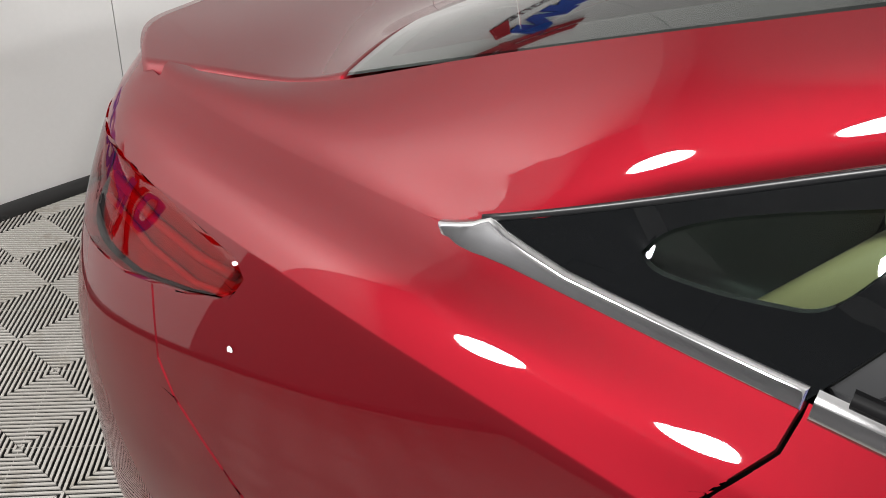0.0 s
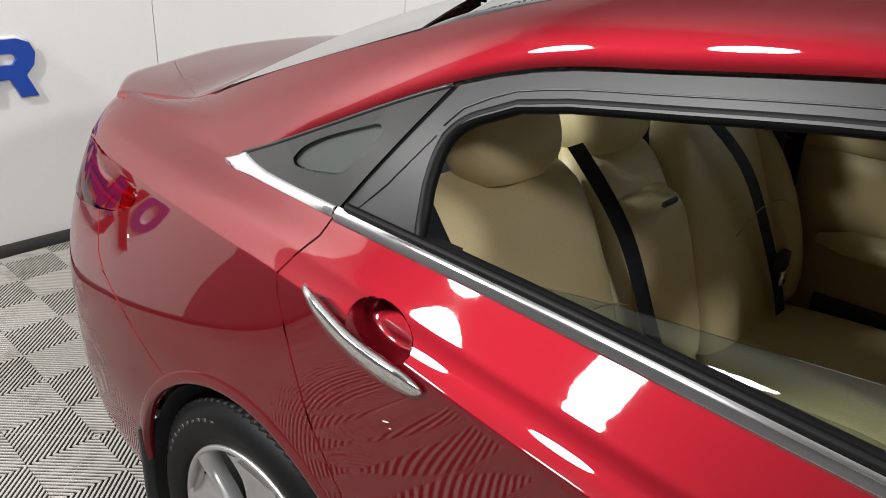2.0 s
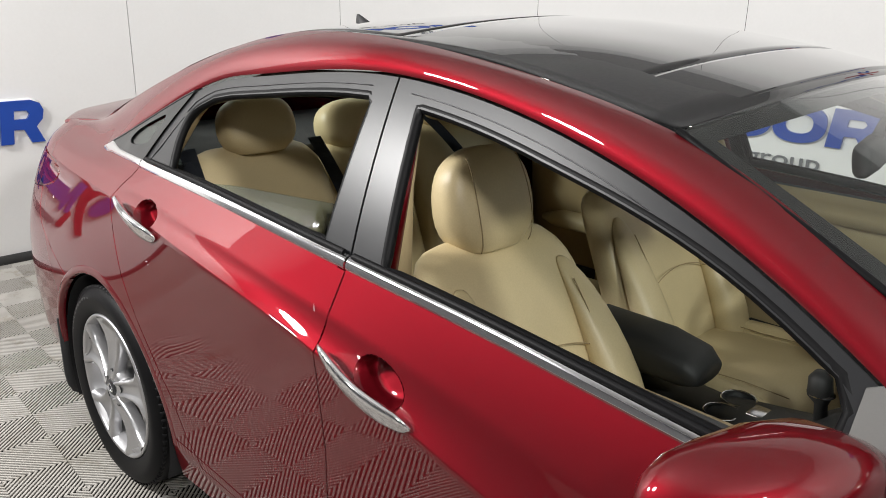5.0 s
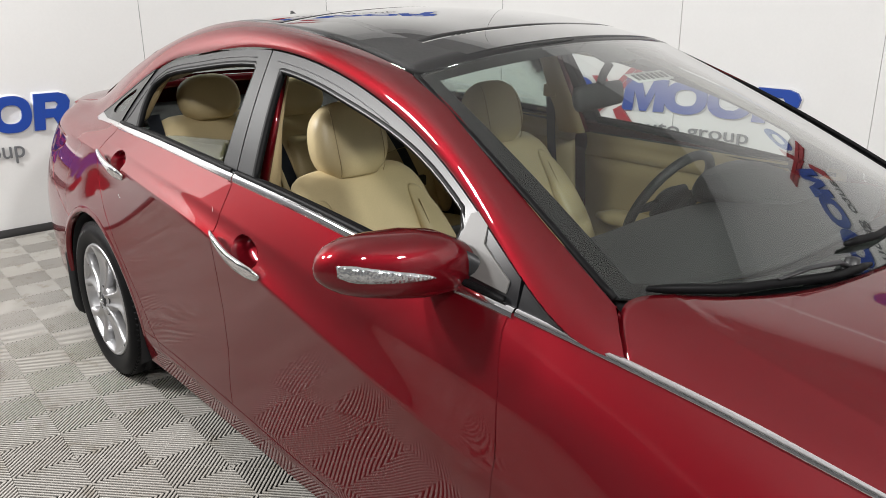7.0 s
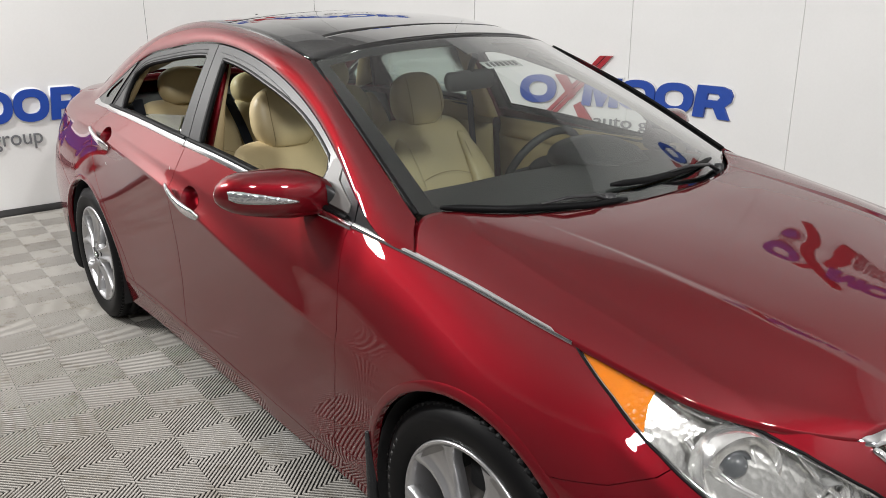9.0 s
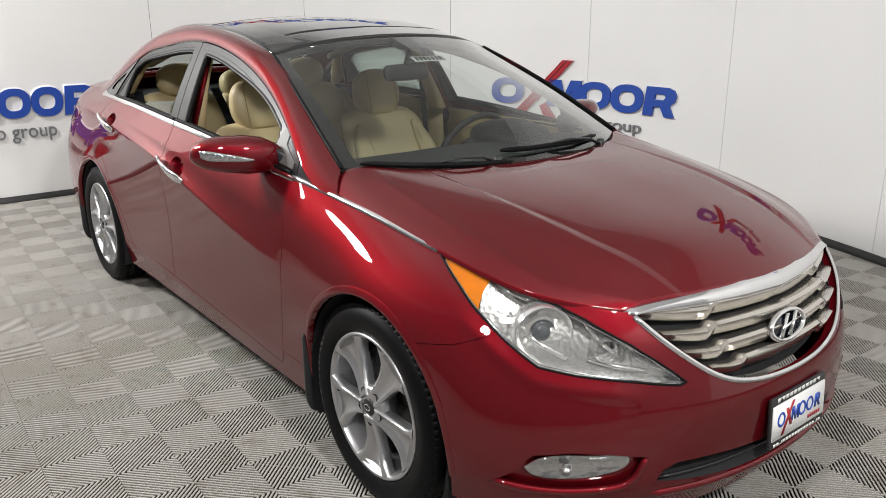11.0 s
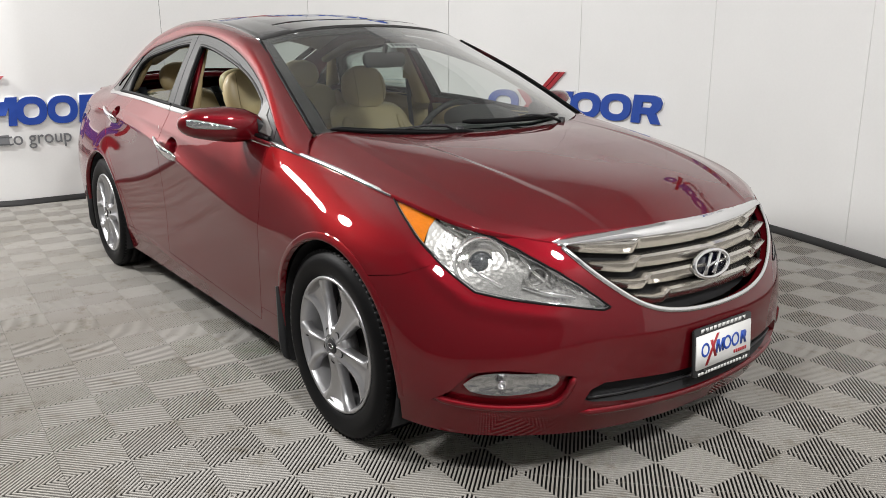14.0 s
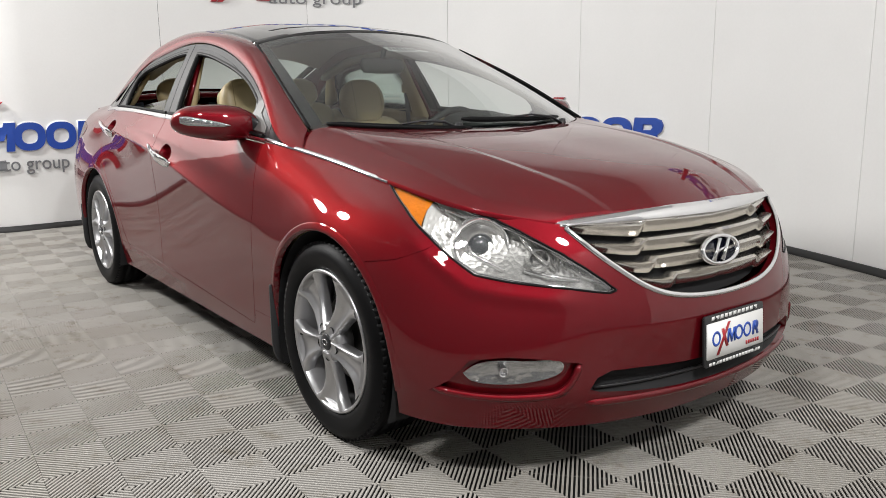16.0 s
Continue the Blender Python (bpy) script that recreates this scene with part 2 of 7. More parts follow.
def inside(poly, x, y):
    c = False
    for (x0, y0), (x1, y1) in zip(poly, poly[1:] + poly[:1]):
        if (y0 > y) != (y1 > y) and x < (x1 - x0) * (y - y0) / (y1 - y0) + x0:
            c = not c
    return c


def round_rect(w, h, r, n=5):
    pts = []
    for cx, cy, a0 in ((w / 2 - r, h / 2 - r, 0), (-w / 2 + r, h / 2 - r, 90), (-w / 2 + r, -h / 2 + r, 180), (w / 2 - r, -h / 2 + r, 270)):
        for i in range(n + 1):
            a = radians(a0 + 90 * i / n)
            pts.append((cx + r * math.cos(a), cy + r * math.sin(a)))
    return pts


def mirror_bm(bm):
    """The same, on the other side of the car."""
    b2 = bm.copy()
    bmesh.ops.scale(b2, vec=(1, -1, 1), verts=b2.verts)
    bmesh.ops.reverse_faces(b2, faces=b2.faces)
    return b2


def join_bm(*bms):
    out = bmesh.new()
    for b in bms:
        me = bpy.data.meshes.new("scratch")
        b.to_mesh(me); b.free()
        out.from_mesh(me)
        bpy.data.meshes.remove(me)
    return out


# ---- the room ----
UNIT = 0.1984          # side of one ribbed square of the floor
FLOOR_TURN = -2.5


def on_floor(a, b):
    """A corner of the floor's squares, counted from a corner before the car's nose."""
    px, py = 2.2 + 0.2 * a + 0.0185, 0.2 * b + 0.1455
    c, s, k = math.cos(radians(-2.5)), math.sin(radians(-2.5)), UNIT / 0.2
    return k * (c * px - s * py), k * (s * px + c * py)


WALL_LINE = [(-3.86, -1.0), (-3.84, 0.4), (-3.55, 1.8), (-2.60, 2.90), (-1.0, 3.36), (0.55, 3.16), (1.65, 2.78), (3.3, 2.0), (4.9, 0.6), (5.7, -1.4),
             (5.0, -3.9), (2.8, -5.3), (0.2, -5.7), (-2.9, -5.3), (-4.35, -3.2)]


# ---- the car's skin: lines that run round the car, nose to tail, from the sill (0) to the belt (6) ----
# each station gives, for the lines 0 to 6, the place along the car, half the width and the height
NOSE_RINGS = [
    [(2.225, 0.00, .185), (2.270, 0.00, .270), (2.285, 0.00, .400), (2.285, 0.00, .500), (2.262, 0.00, .600), (2.235, 0.00, .690), (2.190, 0.00, .775)],
    [(2.210, 0.23, .185), (2.255, 0.23, .270), (2.270, 0.23, .400), (2.268, 0.23, .500), (2.243, 0.23, .600), (2.212, 0.23, .690), (2.162, 0.24, .772)],
    [(2.157, .445, .188), (2.200, 0.45, .275), (2.212, 0.45, .400), (2.208, 0.45, .500), (2.182, 0.45, .600), (2.142, 0.46, .690), (2.085, 0.48, .757)],
    [(2.062, .625, .190), (2.100, 0.64, .285), (2.105, .645, .400), (2.090, 0.64, .510), (2.055, 0.63, .620), (2.010, .625, .710), (1.955, .615, .785)],
]
CORNER_RINGS = [
    [(1.945, .765, .195), (1.975, .785, .295), (1.975, 0.79, .400), (1.955, 0.78, .520), (1.910, .765, .640), (1.860, .735, .740), (1.800, 0.69, .815)],
    [(1.812, .842, .203), (1.830, .862, .300), (1.830, .872, .410), (1.800, .868, .530), (1.750, 0.85, .660), (1.690, 0.80, .770), (1.620, .735, .842)],
    [(1.630, 0.87, .205), (1.640, .885, .300), (1.630, 0.90, .420), (1.600, .905, .550), (1.550, .893, .680), (1.480, .835, .790), (1.400, .755, .877)],
]
FENDER_RINGS = [
    [(1.300, 0.87, .190), (1.300, .885, .300), (1.300, .902, .420), (1.280, 0.91, .560), (1.250, .898, .685), (1.200, .845, .820), (1.130, .775, .915)],
    [(1.000, .845, .178), (1.000, .868, .285), (1.000, .885, .420), (1.000, .897, .550), (0.980, .893, .660), (0.950, .852, .840), (0.900, .793, .942)],
    [(0.600, .835, .172), (0.600, .860, .275), (0.600, .872, .420), (0.600, .882, .550), (0.600, .896, .697), (0.580, .850, .870), (0.550, .800, .968)],
]
DOOR_RINGS = [
    [(0.100, .832, .172), (0.100, .858, .275), (0.100, .866, .420), (0.100, .876, .580), (0.100, .896, .792), (0.100, .842, .915), (0.100, .798, 1.003)],
    [(-0.40, .832, .172), (-0.40, .858, .280), (-0.40, .866, .430), (-0.40, .876, .620), (-0.40, .890, .881), (-0.40, .836, .955), (-0.40, .789, 1.025)],
    [(-0.90, .835, .175), (-0.90, .860, .290), (-0.90, .872, .440), (-0.90, .880, .660), (-0.90, .871, .926), (-0.90, .820, .985), (-0.90, .772, 1.043)],
]
QUARTER_RINGS = [
    [(-1.30, .850, .190), (-1.30, .878, .300), (-1.30, .897, .450), (-1.30, .893, .680), (-1.30, .837, .948), (-1.30, .797, 1.00), (-1.30, .752, 1.047)],
    [(-1.65, 0.83, .210), (-1.65, .885, .310), (-1.65, .900, .460), (-1.65, .885, .700), (-1.65, .808, .953), (-1.66, .765, .998), (-1.67, .707, 1.037)],
    [(-1.98, 0.80, .230), (-2.00, .855, .320), (-2.00, .868, .480), (-2.00, .855, .700), (-2.00, .765, .955), (-1.98, .730, .995), (-1.95, .675, 1.030)],
]
TAIL_RINGS = [
    [(-2.20, 0.70, .240), (-2.26, .765, .330), (-2.27, .780, .500), (-2.27, .775, .700), (-2.245, .70, .950), (-2.23, .670, 1.00), (-2.20, .630, 1.035)],
    [(-2.36, 0.52, .250), (-2.42, .570, .340), (-2.44, .580, .520), (-2.44, .575, .700), (-2.41, .540, .930), (-2.39, .53, .990), (-2.36, .515, 1.042)],
    [(-2.44, 0.00, .250), (-2.52, 0.00, .340), (-2.54, 0.00, .520), (-2.53, 0.00, .700), (-2.49, 0.00, .930), (-2.465, 0.00, 1.00), (-2.43, 0.00, 1.075)],
]
SKIN = NOSE_RINGS + CORNER_RINGS + FENDER_RINGS + DOOR_RINGS + QUARTER_RINGS + TAIL_RINGS
# the roof rail over the windows, stations 7 to 16: its lower edge, its crown, its upper edge
RAIL = [
    [(1.09, .776, .926), (1.06, .752, .958), (1.015, .714, .992)],
    [(0.96, .798, .955), (0.985, .755, .985), (1.00, .708, .998)],
    [(0.62, .710, 1.122), (0.65, .688, 1.150), (0.68, .648, 1.158)],
    [(0.15, .632, 1.298), (0.20, .606, 1.330), (0.262, .560, 1.333)],
    [(-0.38, .605, 1.368), (-0.38, .578, 1.410), (-0.38, .532, 1.430)],
    [(-0.85, .617, 1.325), (-0.88, .584, 1.385), (-0.90, .532, 1.417)],
    [(-1.20, .642, 1.240), (-1.25, .615, 1.283), (-1.28, .580, 1.314)],
    [(-1.67, .707, 1.037), (-1.67, .662, 1.098), (-1.70, .588, 1.171)],
    [(-1.95, .675, 1.030), (-1.97, .637, 1.056), (-1.99, .588, 1.069)],
    [(-2.20, .630, 1.035), (-2.205, .620, 1.043), (-2.21, .605, 1.048)],
]
STEP = 10
ROWS_SIDE = (4, 5, 9, 12, 12, 5)


def skin_lines():
    a = np.array(SKIN)
    m = np.array([1, -1, 1])
    full = np.concatenate([(a[1] * m)[None], a, (a[-2] * m)[None]])
    k = chord(full[:, 3], 1.0)
    q = np.concatenate([np.linspace(k[i], k[i + 1], STEP, endpoint=False) for i in range(1, len(k) - 2)] + [[k[-2]]])
    lines = np.stack([spline(k, full[:, i], q) for i in range(7)], 1)
    r = np.array(RAIL)
    kr, qr = k[8:18], q[(q >= k[8] - 1e-9) & (q <= k[17] + 1e-9)]
    rails = np.stack([spline(kr, r[:, i], qr) for i in range(3)], 1)
    return lines, rails


LINES, RAILS = skin_lines()
C0 = 7 * STEP                     # first column of the rail
TIP = 14 * STEP                   # column of the side glass's rear tip


def ease(a, b, x):
    s = min(max((x - a) / (b - a), 0.0), 1.0)
    return s * s * (3 - 2 * s)


def column(c):
    """The places up one column: the side from sill to belt, then the rail."""
    p = LINES[c]
    rail = RAILS[c - C0] if C0 <= c < C0 + len(RAILS) else None
    k = chord(p)
    vs = [np.linspace(k[i], k[i + 1], n, endpoint=False) for i, n in enumerate(ROWS_SIDE)] + [[k[6]]]
    tight = 0.05
    vs[3] = np.append(vs[3], k[4] - tight * (k[4] - k[3]))         # close rows keep the crease of the door tight
    vs[4] = np.insert(vs[4], 1, k[4] + tight * (k[5] - k[4]))
    vs = np.concatenate(vs)
    whole = spline(k, p, vs)
    low, mid, top = vs < k[1], (vs >= k[1]) & (vs < k[4]), vs >= k[4]
    x = p[3][0]
    sharp = ease(1.35, 0.55, x) * ease(-2.3, -2.0, x)
    parts = np.concatenate([spline(k[:2], p[:2], vs[low]), spline(k[1:5], p[1:5], vs[mid]), spline(k[4:], p[4:], vs[top])])
    creased = sharp * parts + (1 - sharp) * whole
    # a shallow hollow above the crease, so that its lip turns up
    along = (vs - k[4]) / (k[5] - k[4])
    hollow = np.where((along > 0) & (along < .75), .0045 * sharp * np.sin(math.pi * np.clip(along / .75, 0, 1)), 0)
    creased[:, 1] -= hollow * .85
    creased[:, 2] -= hollow * .5
    # the lower edge stays a crease all round
    creased[low] = spline(k[:2], p[:2], vs[low])
    if rail is None:
        return creased, None
    t = ease(TIP - 3 * STEP, TIP, c)
    full = np.array([p[4], p[5], p[6], rail[1], rail[2]])
    kf = chord(full)
    if t > 0:
        s = (vs[top] - k[4]) / (k[6] - k[4]) * kf[2]
        creased[top] = (1 - t) * creased[top] + t * spline(kf, full, s)
    kr = chord(rail)
    u = np.linspace(0, 1, 15) ** 1.7
    up = spline(kr, rail, kr[-1] * u)
    roll = .0075 * (1 - np.exp(-u / .06)) * (1 - u) * ease(1.0, .6, p[3][0])      # the lower edge rolls over tightly
    up[:, 1] += roll * .6
    up[:, 2] += roll * .8
    if t > 0:
        up2 = spline(kf, full, kf[2] + (kf[4] - kf[2]) * u)
        t2 = ease(TIP - STEP // 2, TIP, c)
        up = (1 - t2) * up + t2 * up2 if c < TIP else up2
    return creased, up


COLS = [column(c) for c in range(len(LINES))]
SIDE = np.array([c[0] for c in COLS])
for col in SIDE:
    for p in col:                 # a fold runs below the headlamp
        if 1.60 < p[0] < 2.20:
            d = float(np.interp(p[0], [1.58, 1.708, 1.827, 1.906, 1.967, 2.037, 2.14, 2.20], [.845, .790, .7215, .669, .628, .611, .593, .577])) - p[2]
            lift = .0050 * math.exp(-((d - .034) / .020) ** 2) * ease(1.68, 1.82, p[0]) * ease(2.19, 2.10, p[0])
            p += lift * np.array([.55, .55, .35])
RAILTOP = np.array([c[1] for c in COLS[C0:C0 + len(RAILS)]])
FLIP = np.array([1, -1, 1])
car = thing("car", "dark red four-door saloon car with open windows", "car")
def skin_w(x, z):
    """Half the car's width at a place of its flank."""
    lo, hi = SIDE[:, :, 0].max(1) > x - .5, SIDE[:, :, 0].min(1) < x + .5
    xs, ws = [], []
    for col in SIDE[lo & hi]:
        i = np.argsort(col[:, 2])
        xs.append(np.interp(z, col[i, 2], col[i, 0])); ws.append(np.interp(z, col[i, 2], col[i, 1]))
    i = np.argsort(xs)
    return float(np.interp(x, np.array(xs)[i], np.array(ws)[i]))


def nose_x(w, z):
    """How far forward the nose lies at half width w and height z."""
    xs, ws = [], []
    for col in SIDE[:6 * STEP]:
        xs.append(np.interp(z, col[:, 2], col[:, 0])); ws.append(np.interp(z, col[:, 2], col[:, 1]))
    i = np.argsort(ws)
    return float(np.interp(abs(w), np.array(ws)[i], np.array(xs)[i]))


# outlines of the panels, seen from the side (x, z) and from the front (half width, z)
def ring(cx, cz, r, n=44):
    return [(cx + r * math.cos(2 * math.pi * i / n), cz + r * math.sin(2 * math.pi * i / n)) for i in range(n)]


HEADLAMP = [(1.586, .847), (1.72, .8255), (1.86, .797), (1.95, .769), (2.01, .742), (2.06, .713), (2.105, .684), (2.15, .645), (2.18, .612), (2.202, .583),
            (2.196, .577), (2.14, .593), (2.037, .611), (1.967, .628), (1.906, .669), (1.827, .7215), (1.708, .790), (1.64, .822)]
TAILLAMP = [(-2.36, .965), (-2.25, .960), (-2.108, .957), (-1.966, .947), (-1.874, .938), (-1.852, .925), (-1.862, .907), (-1.89, .888), (-1.966, .865), (-2.08, .840), (-2.2, .832), (-2.36, .838)]
ARCH_F, ARCH_R = ring(1.412, .320, .375), ring(-1.388, .325, .376)
FRONT_DOOR = [(.835, .98), (.838, .915), (.872, .82), (.892, .69), (.885, .58), (.858, .47), (.80, .275), (.775, .243), (.276, .272), (-.295, .299), (-.292, .36), (-.262, .50), (-.252, .64), (-.258, .80), (-.266, .90), (-.273, 1.00), (-.276, 1.10), (.83, 1.10)]
REAR_DOOR = [(-.276, 1.10), (-.273, 1.00), (-.266, .90), (-.258, .80), (-.252, .64), (-.262, .50), (-.292, .36), (-.295, .299), (-.88, .318), (-.915, .36), (-.97, .476), (-1.05, .585), (-1.13, .678), (-1.21, .765), (-1.285, .865), (-1.325, .92), (-1.337, .95), (-1.318, .98), (-1.29, 1.015), (-1.283, 1.06), (-1.28, 1.10)]
SEAM_F = [(1.60, .622), (1.66, .636), (1.77, .656), (1.84, .688), (1.86, .71)]
SEAM_R = [(-1.62, .640), (-1.69, .662), (-1.807, .702), (-1.93, .745), (-1.975, .775), (-2.02, .86)]
GRILLE = [(.520, .80), (.497, .748), (.456, .693), (.389, .631), (.315, .581), (.23, .552), (.11, .537), (-.06, .532), (-.06, .80)]
SCOOP = [(.834, .308), (.805, .345), (.767, .404), (.690, .4145), (.60, .405), (.520, .390), (.535, .345), (.558, .297), (.62, .288), (.69, .286), (.77, .294)]
VENT = [(.500, .303), (.478, .345), (.44, .362), (.36, .361), (.2, .352), (-.06, .345), (-.06, .272), (.2, .276), (.35, .283), (.46, .292)]


CUPS = ((-.085, .858, .066, .036, -.18), (-1.092, .950, .066, .034, -.08))      # door handle bowls: middle, half sizes, slope


def cup_ring(c, k=1.0, n=28):
    x, z, a, b, sl = c
    return [(x + k * a * math.cos(2 * math.pi * i / n), z + k * b * math.sin(2 * math.pi * i / n) + sl * k * a * math.cos(2 * math.pi * i / n)) for i in range(n)]


def cut_along(bm, line, axis, keep, closed=True):
    """Cuts the skin along a line seen from the side (axis 0) or the front (axis 1, half width)."""
    pairs = list(zip(line, line[1:] + line[:1])) if closed else list(zip(line, line[1:]))
    for (a0, z0), (a1, z1) in pairs:
        m = 0.004
        lo_a, hi_a, lo_z, hi_z = min(a0, a1) - m, max(a0, a1) + m, min(z0, z1) - m, max(z0, z1) + m
        faces = []
        for f in bm.faces:
            aa = [abs(v.co[1]) if axis else v.co[0] for v in f.verts]
            zz = [v.co[2] for v in f.verts]
            if min(aa) <= hi_a and max(aa) >= lo_a and min(zz) <= hi_z and max(zz) >= lo_z and keep(f):
                faces.append(f)
        if not faces:
            continue
        geom = set(faces)
        for f in faces:
            geom.update(f.verts); geom.update(f.edges)
        no = Vector((z1 - z0, 0, -(a1 - a0))) if axis == 0 else Vector((0, -(z1 - z0), -(a1 - a0)))
        co = Vector((a0, 0, z0)) if axis == 0 else Vector((0, -a0, z0))
        if no.length > 1e-6:
            bmesh.ops.bisect_plane(bm, geom=list(geom), dist=1e-5, plane_co=co, plane_no=no.normalized())


def seam_z(line, x):
    pts = sorted(line)
    return float(np.interp(x, [p[0] for p in pts], [p[1] for p in pts]))


def panel_of(x, w, z):
    """The panel to which a place of the skin belongs."""
    if inside(HEADLAMP, x, z):
        return "headlamp"
    if inside(TAILLAMP, x, z):
        return "tail_lamp"
    if math.hypot(x - 1.412, z - .320) < .375 or (abs(x - 1.412) < .375 and z < .32) or math.hypot(x + 1.388, z - .325) < .376 or (abs(x + 1.388) < .376 and z < .325):
        return "arch"
    if x > 1.95 and inside(GRILLE, w, z):
        return "grille"
    if x > 1.80 and inside(SCOOP, w, z):
        return "fog_scoop"
    if x > 1.9 and inside(VENT, w, z):
        return "vent"
    if any(inside(cup_ring(c), x, z) for c in CUPS):
        return "cup"
    if inside(FRONT_DOOR, x, z):
        return "front_door"
    if inside(REAR_DOOR, x, z):
        return "rear_door"
    if x > 1.85 or (x > 1.6 and z < seam_z(SEAM_F, x)):
        return "front_bumper"
    if x < -2.02 and z < .90 or (x < -1.6 and z < seam_z(SEAM_R, x)):
        return "rear_bumper"
    if -1.1 < x < 1.1 and z < .33 - (.033 if x > -.88 else 0):
        return "side_sill"
    return "front_fender" if x > 1.2 or (x > .5 and z < .96 and w > .76) else "quarter_panel"


def skin_mesh():
    bm = bmesh.new()
    nl = bm.verts.layers.float_vector.new("skin_normal")
    top = bm.faces.layers.int.new("rail")
    for k, g in enumerate((SIDE, RAILTOP)):
        g = g * FLIP
        n = np.cross(np.gradient(g, axis=1), np.gradient(g, axis=0))
        ln = np.linalg.norm(n, axis=2, keepdims=True)
        n = np.where(ln > 1e-12, n / np.maximum(ln, 1e-12), 0)
        n *= np.sign((n * (g - np.array([0, 0, 0.5]))).sum(2, keepdims=True))
        vs = []
        for row, nr in zip(g, n):
            vs.append([])
            for p, q in zip(row, nr):
                v = bm.verts.new(p); v[nl] = q
                vs[-1].append(v)
        for i in range(len(vs) - 1):
            for j in range(len(vs[0]) - 1):
                bm.faces.new((vs[i][j], vs[i][j + 1], vs[i + 1][j + 1], vs[i + 1][j]))[top] = k
    return bm


def panels():
    bm = skin_mesh()
    side = lambda f: True
    nose = lambda f: f.verts[0].co[0] > 1.78
    rail = bm.faces.layers.int["rail"]
    flank = lambda f: abs(f.verts[0].co[1]) > 0.3 and not f[rail]
    for line, axis, keep, closed in ((HEADLAMP, 0, flank, True), (TAILLAMP, 0, flank, True), (ARCH_F, 0, flank, True), (ARCH_R, 0, flank, True), (FRONT_DOOR[:16], 0, flank, False),
                                     (REAR_DOOR[7:], 0, flank, False), (SEAM_F, 0, flank, False), (SEAM_R, 0, flank, False), (GRILLE, 1, nose, True), (SCOOP, 1, nose, True), (VENT, 1, nose, True),
                                     (cup_ring(CUPS[0]), 0, flank, True), (cup_ring(CUPS[1]), 0, flank, True), ([(1.768, .86), (1.766, .82), (1.770, .79), (1.786, .755), (1.815, .70)], 0, flank, False), ([(.78, .243), (1.1, .235)], 0, flank, False), ([(-.88, .318), (-1.1, .33)], 0, flank, False), ([(.96, .955), (.85, .9565)], 0, flank, False)):
        cut_along(bm, line, axis, keep, closed)
    groups = {}
    rail = bm.faces.layers.int["rail"]
    for f in bm.faces:
        c = f.calc_center_median()
        groups.setdefault("quarter_panel" if f[rail] else panel_of(c[0], -c[1], c[2]), []).append(f)
    nl = bm.verts.layers.float_vector["skin_normal"]
    out = {}
    for name, faces in groups.items():
        index, co, no, fs = {}, [], [], []
        for f in faces:
            ids = []
            for v in f.verts:
                if v.index not in index or True:
                    key = (round(v.co[0], 5), round(v.co[1], 5), round(v.co[2], 5))
                    if key not in index:
                        index[key] = len(co); co.append(tuple(v.co)); no.append(Vector(v[nl]))
                    ids.append(index[key])
            ids = [a for i, a in enumerate(ids) if a != ids[i - 1]]
            if len(set(ids)) >= 3 and len(set(ids)) == len(ids):
                fs.append(ids)
        out[name] = (co, no, fs)
    bm.free()
    return out


PANELS = panels()


def panel(name, part_name, mat, parent, gap=0.0023, lip=0.016, both=True, sink=0.0, label="", whole=False):
    """Panels of the two sides, with a narrow gap round them and a folded edge; whole: one mesh across the middle."""
    made = []
    builds = []
    for s in ((1, -1) if both else (1,)):
        co, no, fs = PANELS[name]
        bm = bmesh.new()
        nl = bm.verts.layers.float_vector.new("skin_normal")
        vs = []
        for p, n in zip(co, no):
            n = n.normalized() if n.length > 1e-6 else Vector((0, -1, 0))
            v = bm.verts.new(Vector(p) - n * sink)
            v[nl] = n
            vs.append(v)
        for ids in fs:
            try:
                bm.faces.new([vs[i] for i in ids])
            except ValueError:
                pass
        bm.normal_update()
        flipped = sum((f.normal.dot(f.verts[0][nl]) * f.calc_area() for f in bm.faces)) < 0
        if flipped:
            bmesh.ops.reverse_faces(bm, faces=bm.faces)
        if gap:
            edge = [e for e in bm.edges if e.is_boundary and not (abs(e.verts[0].co[1]) < 1e-4 and abs(e.verts[1].co[1]) < 1e-4)]
            push = {}
            for e in edge:
                f = e.link_faces[0]
                d = f.calc_center_median() - (e.verts[0].co + e.verts[1].co) / 2
                t = (e.verts[1].co - e.verts[0].co)
                if t.length < 1e-7:
                    continue
                t.normalize()
                d = d - t * d.dot(t)
                if d.length < 1e-7:
                    continue
                for v in e.verts:
                    push.setdefault(v, Vector()); push[v] += d.normalized() * max((e.verts[1].co - e.verts[0].co).length, 1e-4)
            for v, d in push.items():
                if d.length > 1e-7:
                    d = d.normalized() * gap
                    if abs(v.co[1]) < 1e-4:
                        d[1] = 0
                    v.co += d
            if lip:
                r = bmesh.ops.extrude_edge_only(bm, edges=edge)
                for v in r["geom"]:
                    if isinstance(v, bmesh.types.BMVert):
                        v.co -= Vector(v[nl]).normalized() * lip
        if s < 0:
            for v in bm.verts:
                v.co[1] *= -1
                v[nl] = Vector((v[nl][0], -v[nl][1], v[nl][2]))
            bmesh.ops.reverse_faces(bm, faces=bm.faces)
        builds.append(bm)
    if whole:
        builds = [join_bm(*builds)]
        bmesh.ops.remove_doubles(builds[0], verts=[v for v in builds[0].verts if abs(v.co[1]) < 2e-4], dist=2e-4)
    for bm in builds:
        nl = bm.verts.layers.float_vector["skin_normal"]
        ns = [tuple(Vector(v[nl]).normalized()) for v in bm.verts]
        made.append(link(part_name, bm, mat, parent, label, normals=ns))
    return made


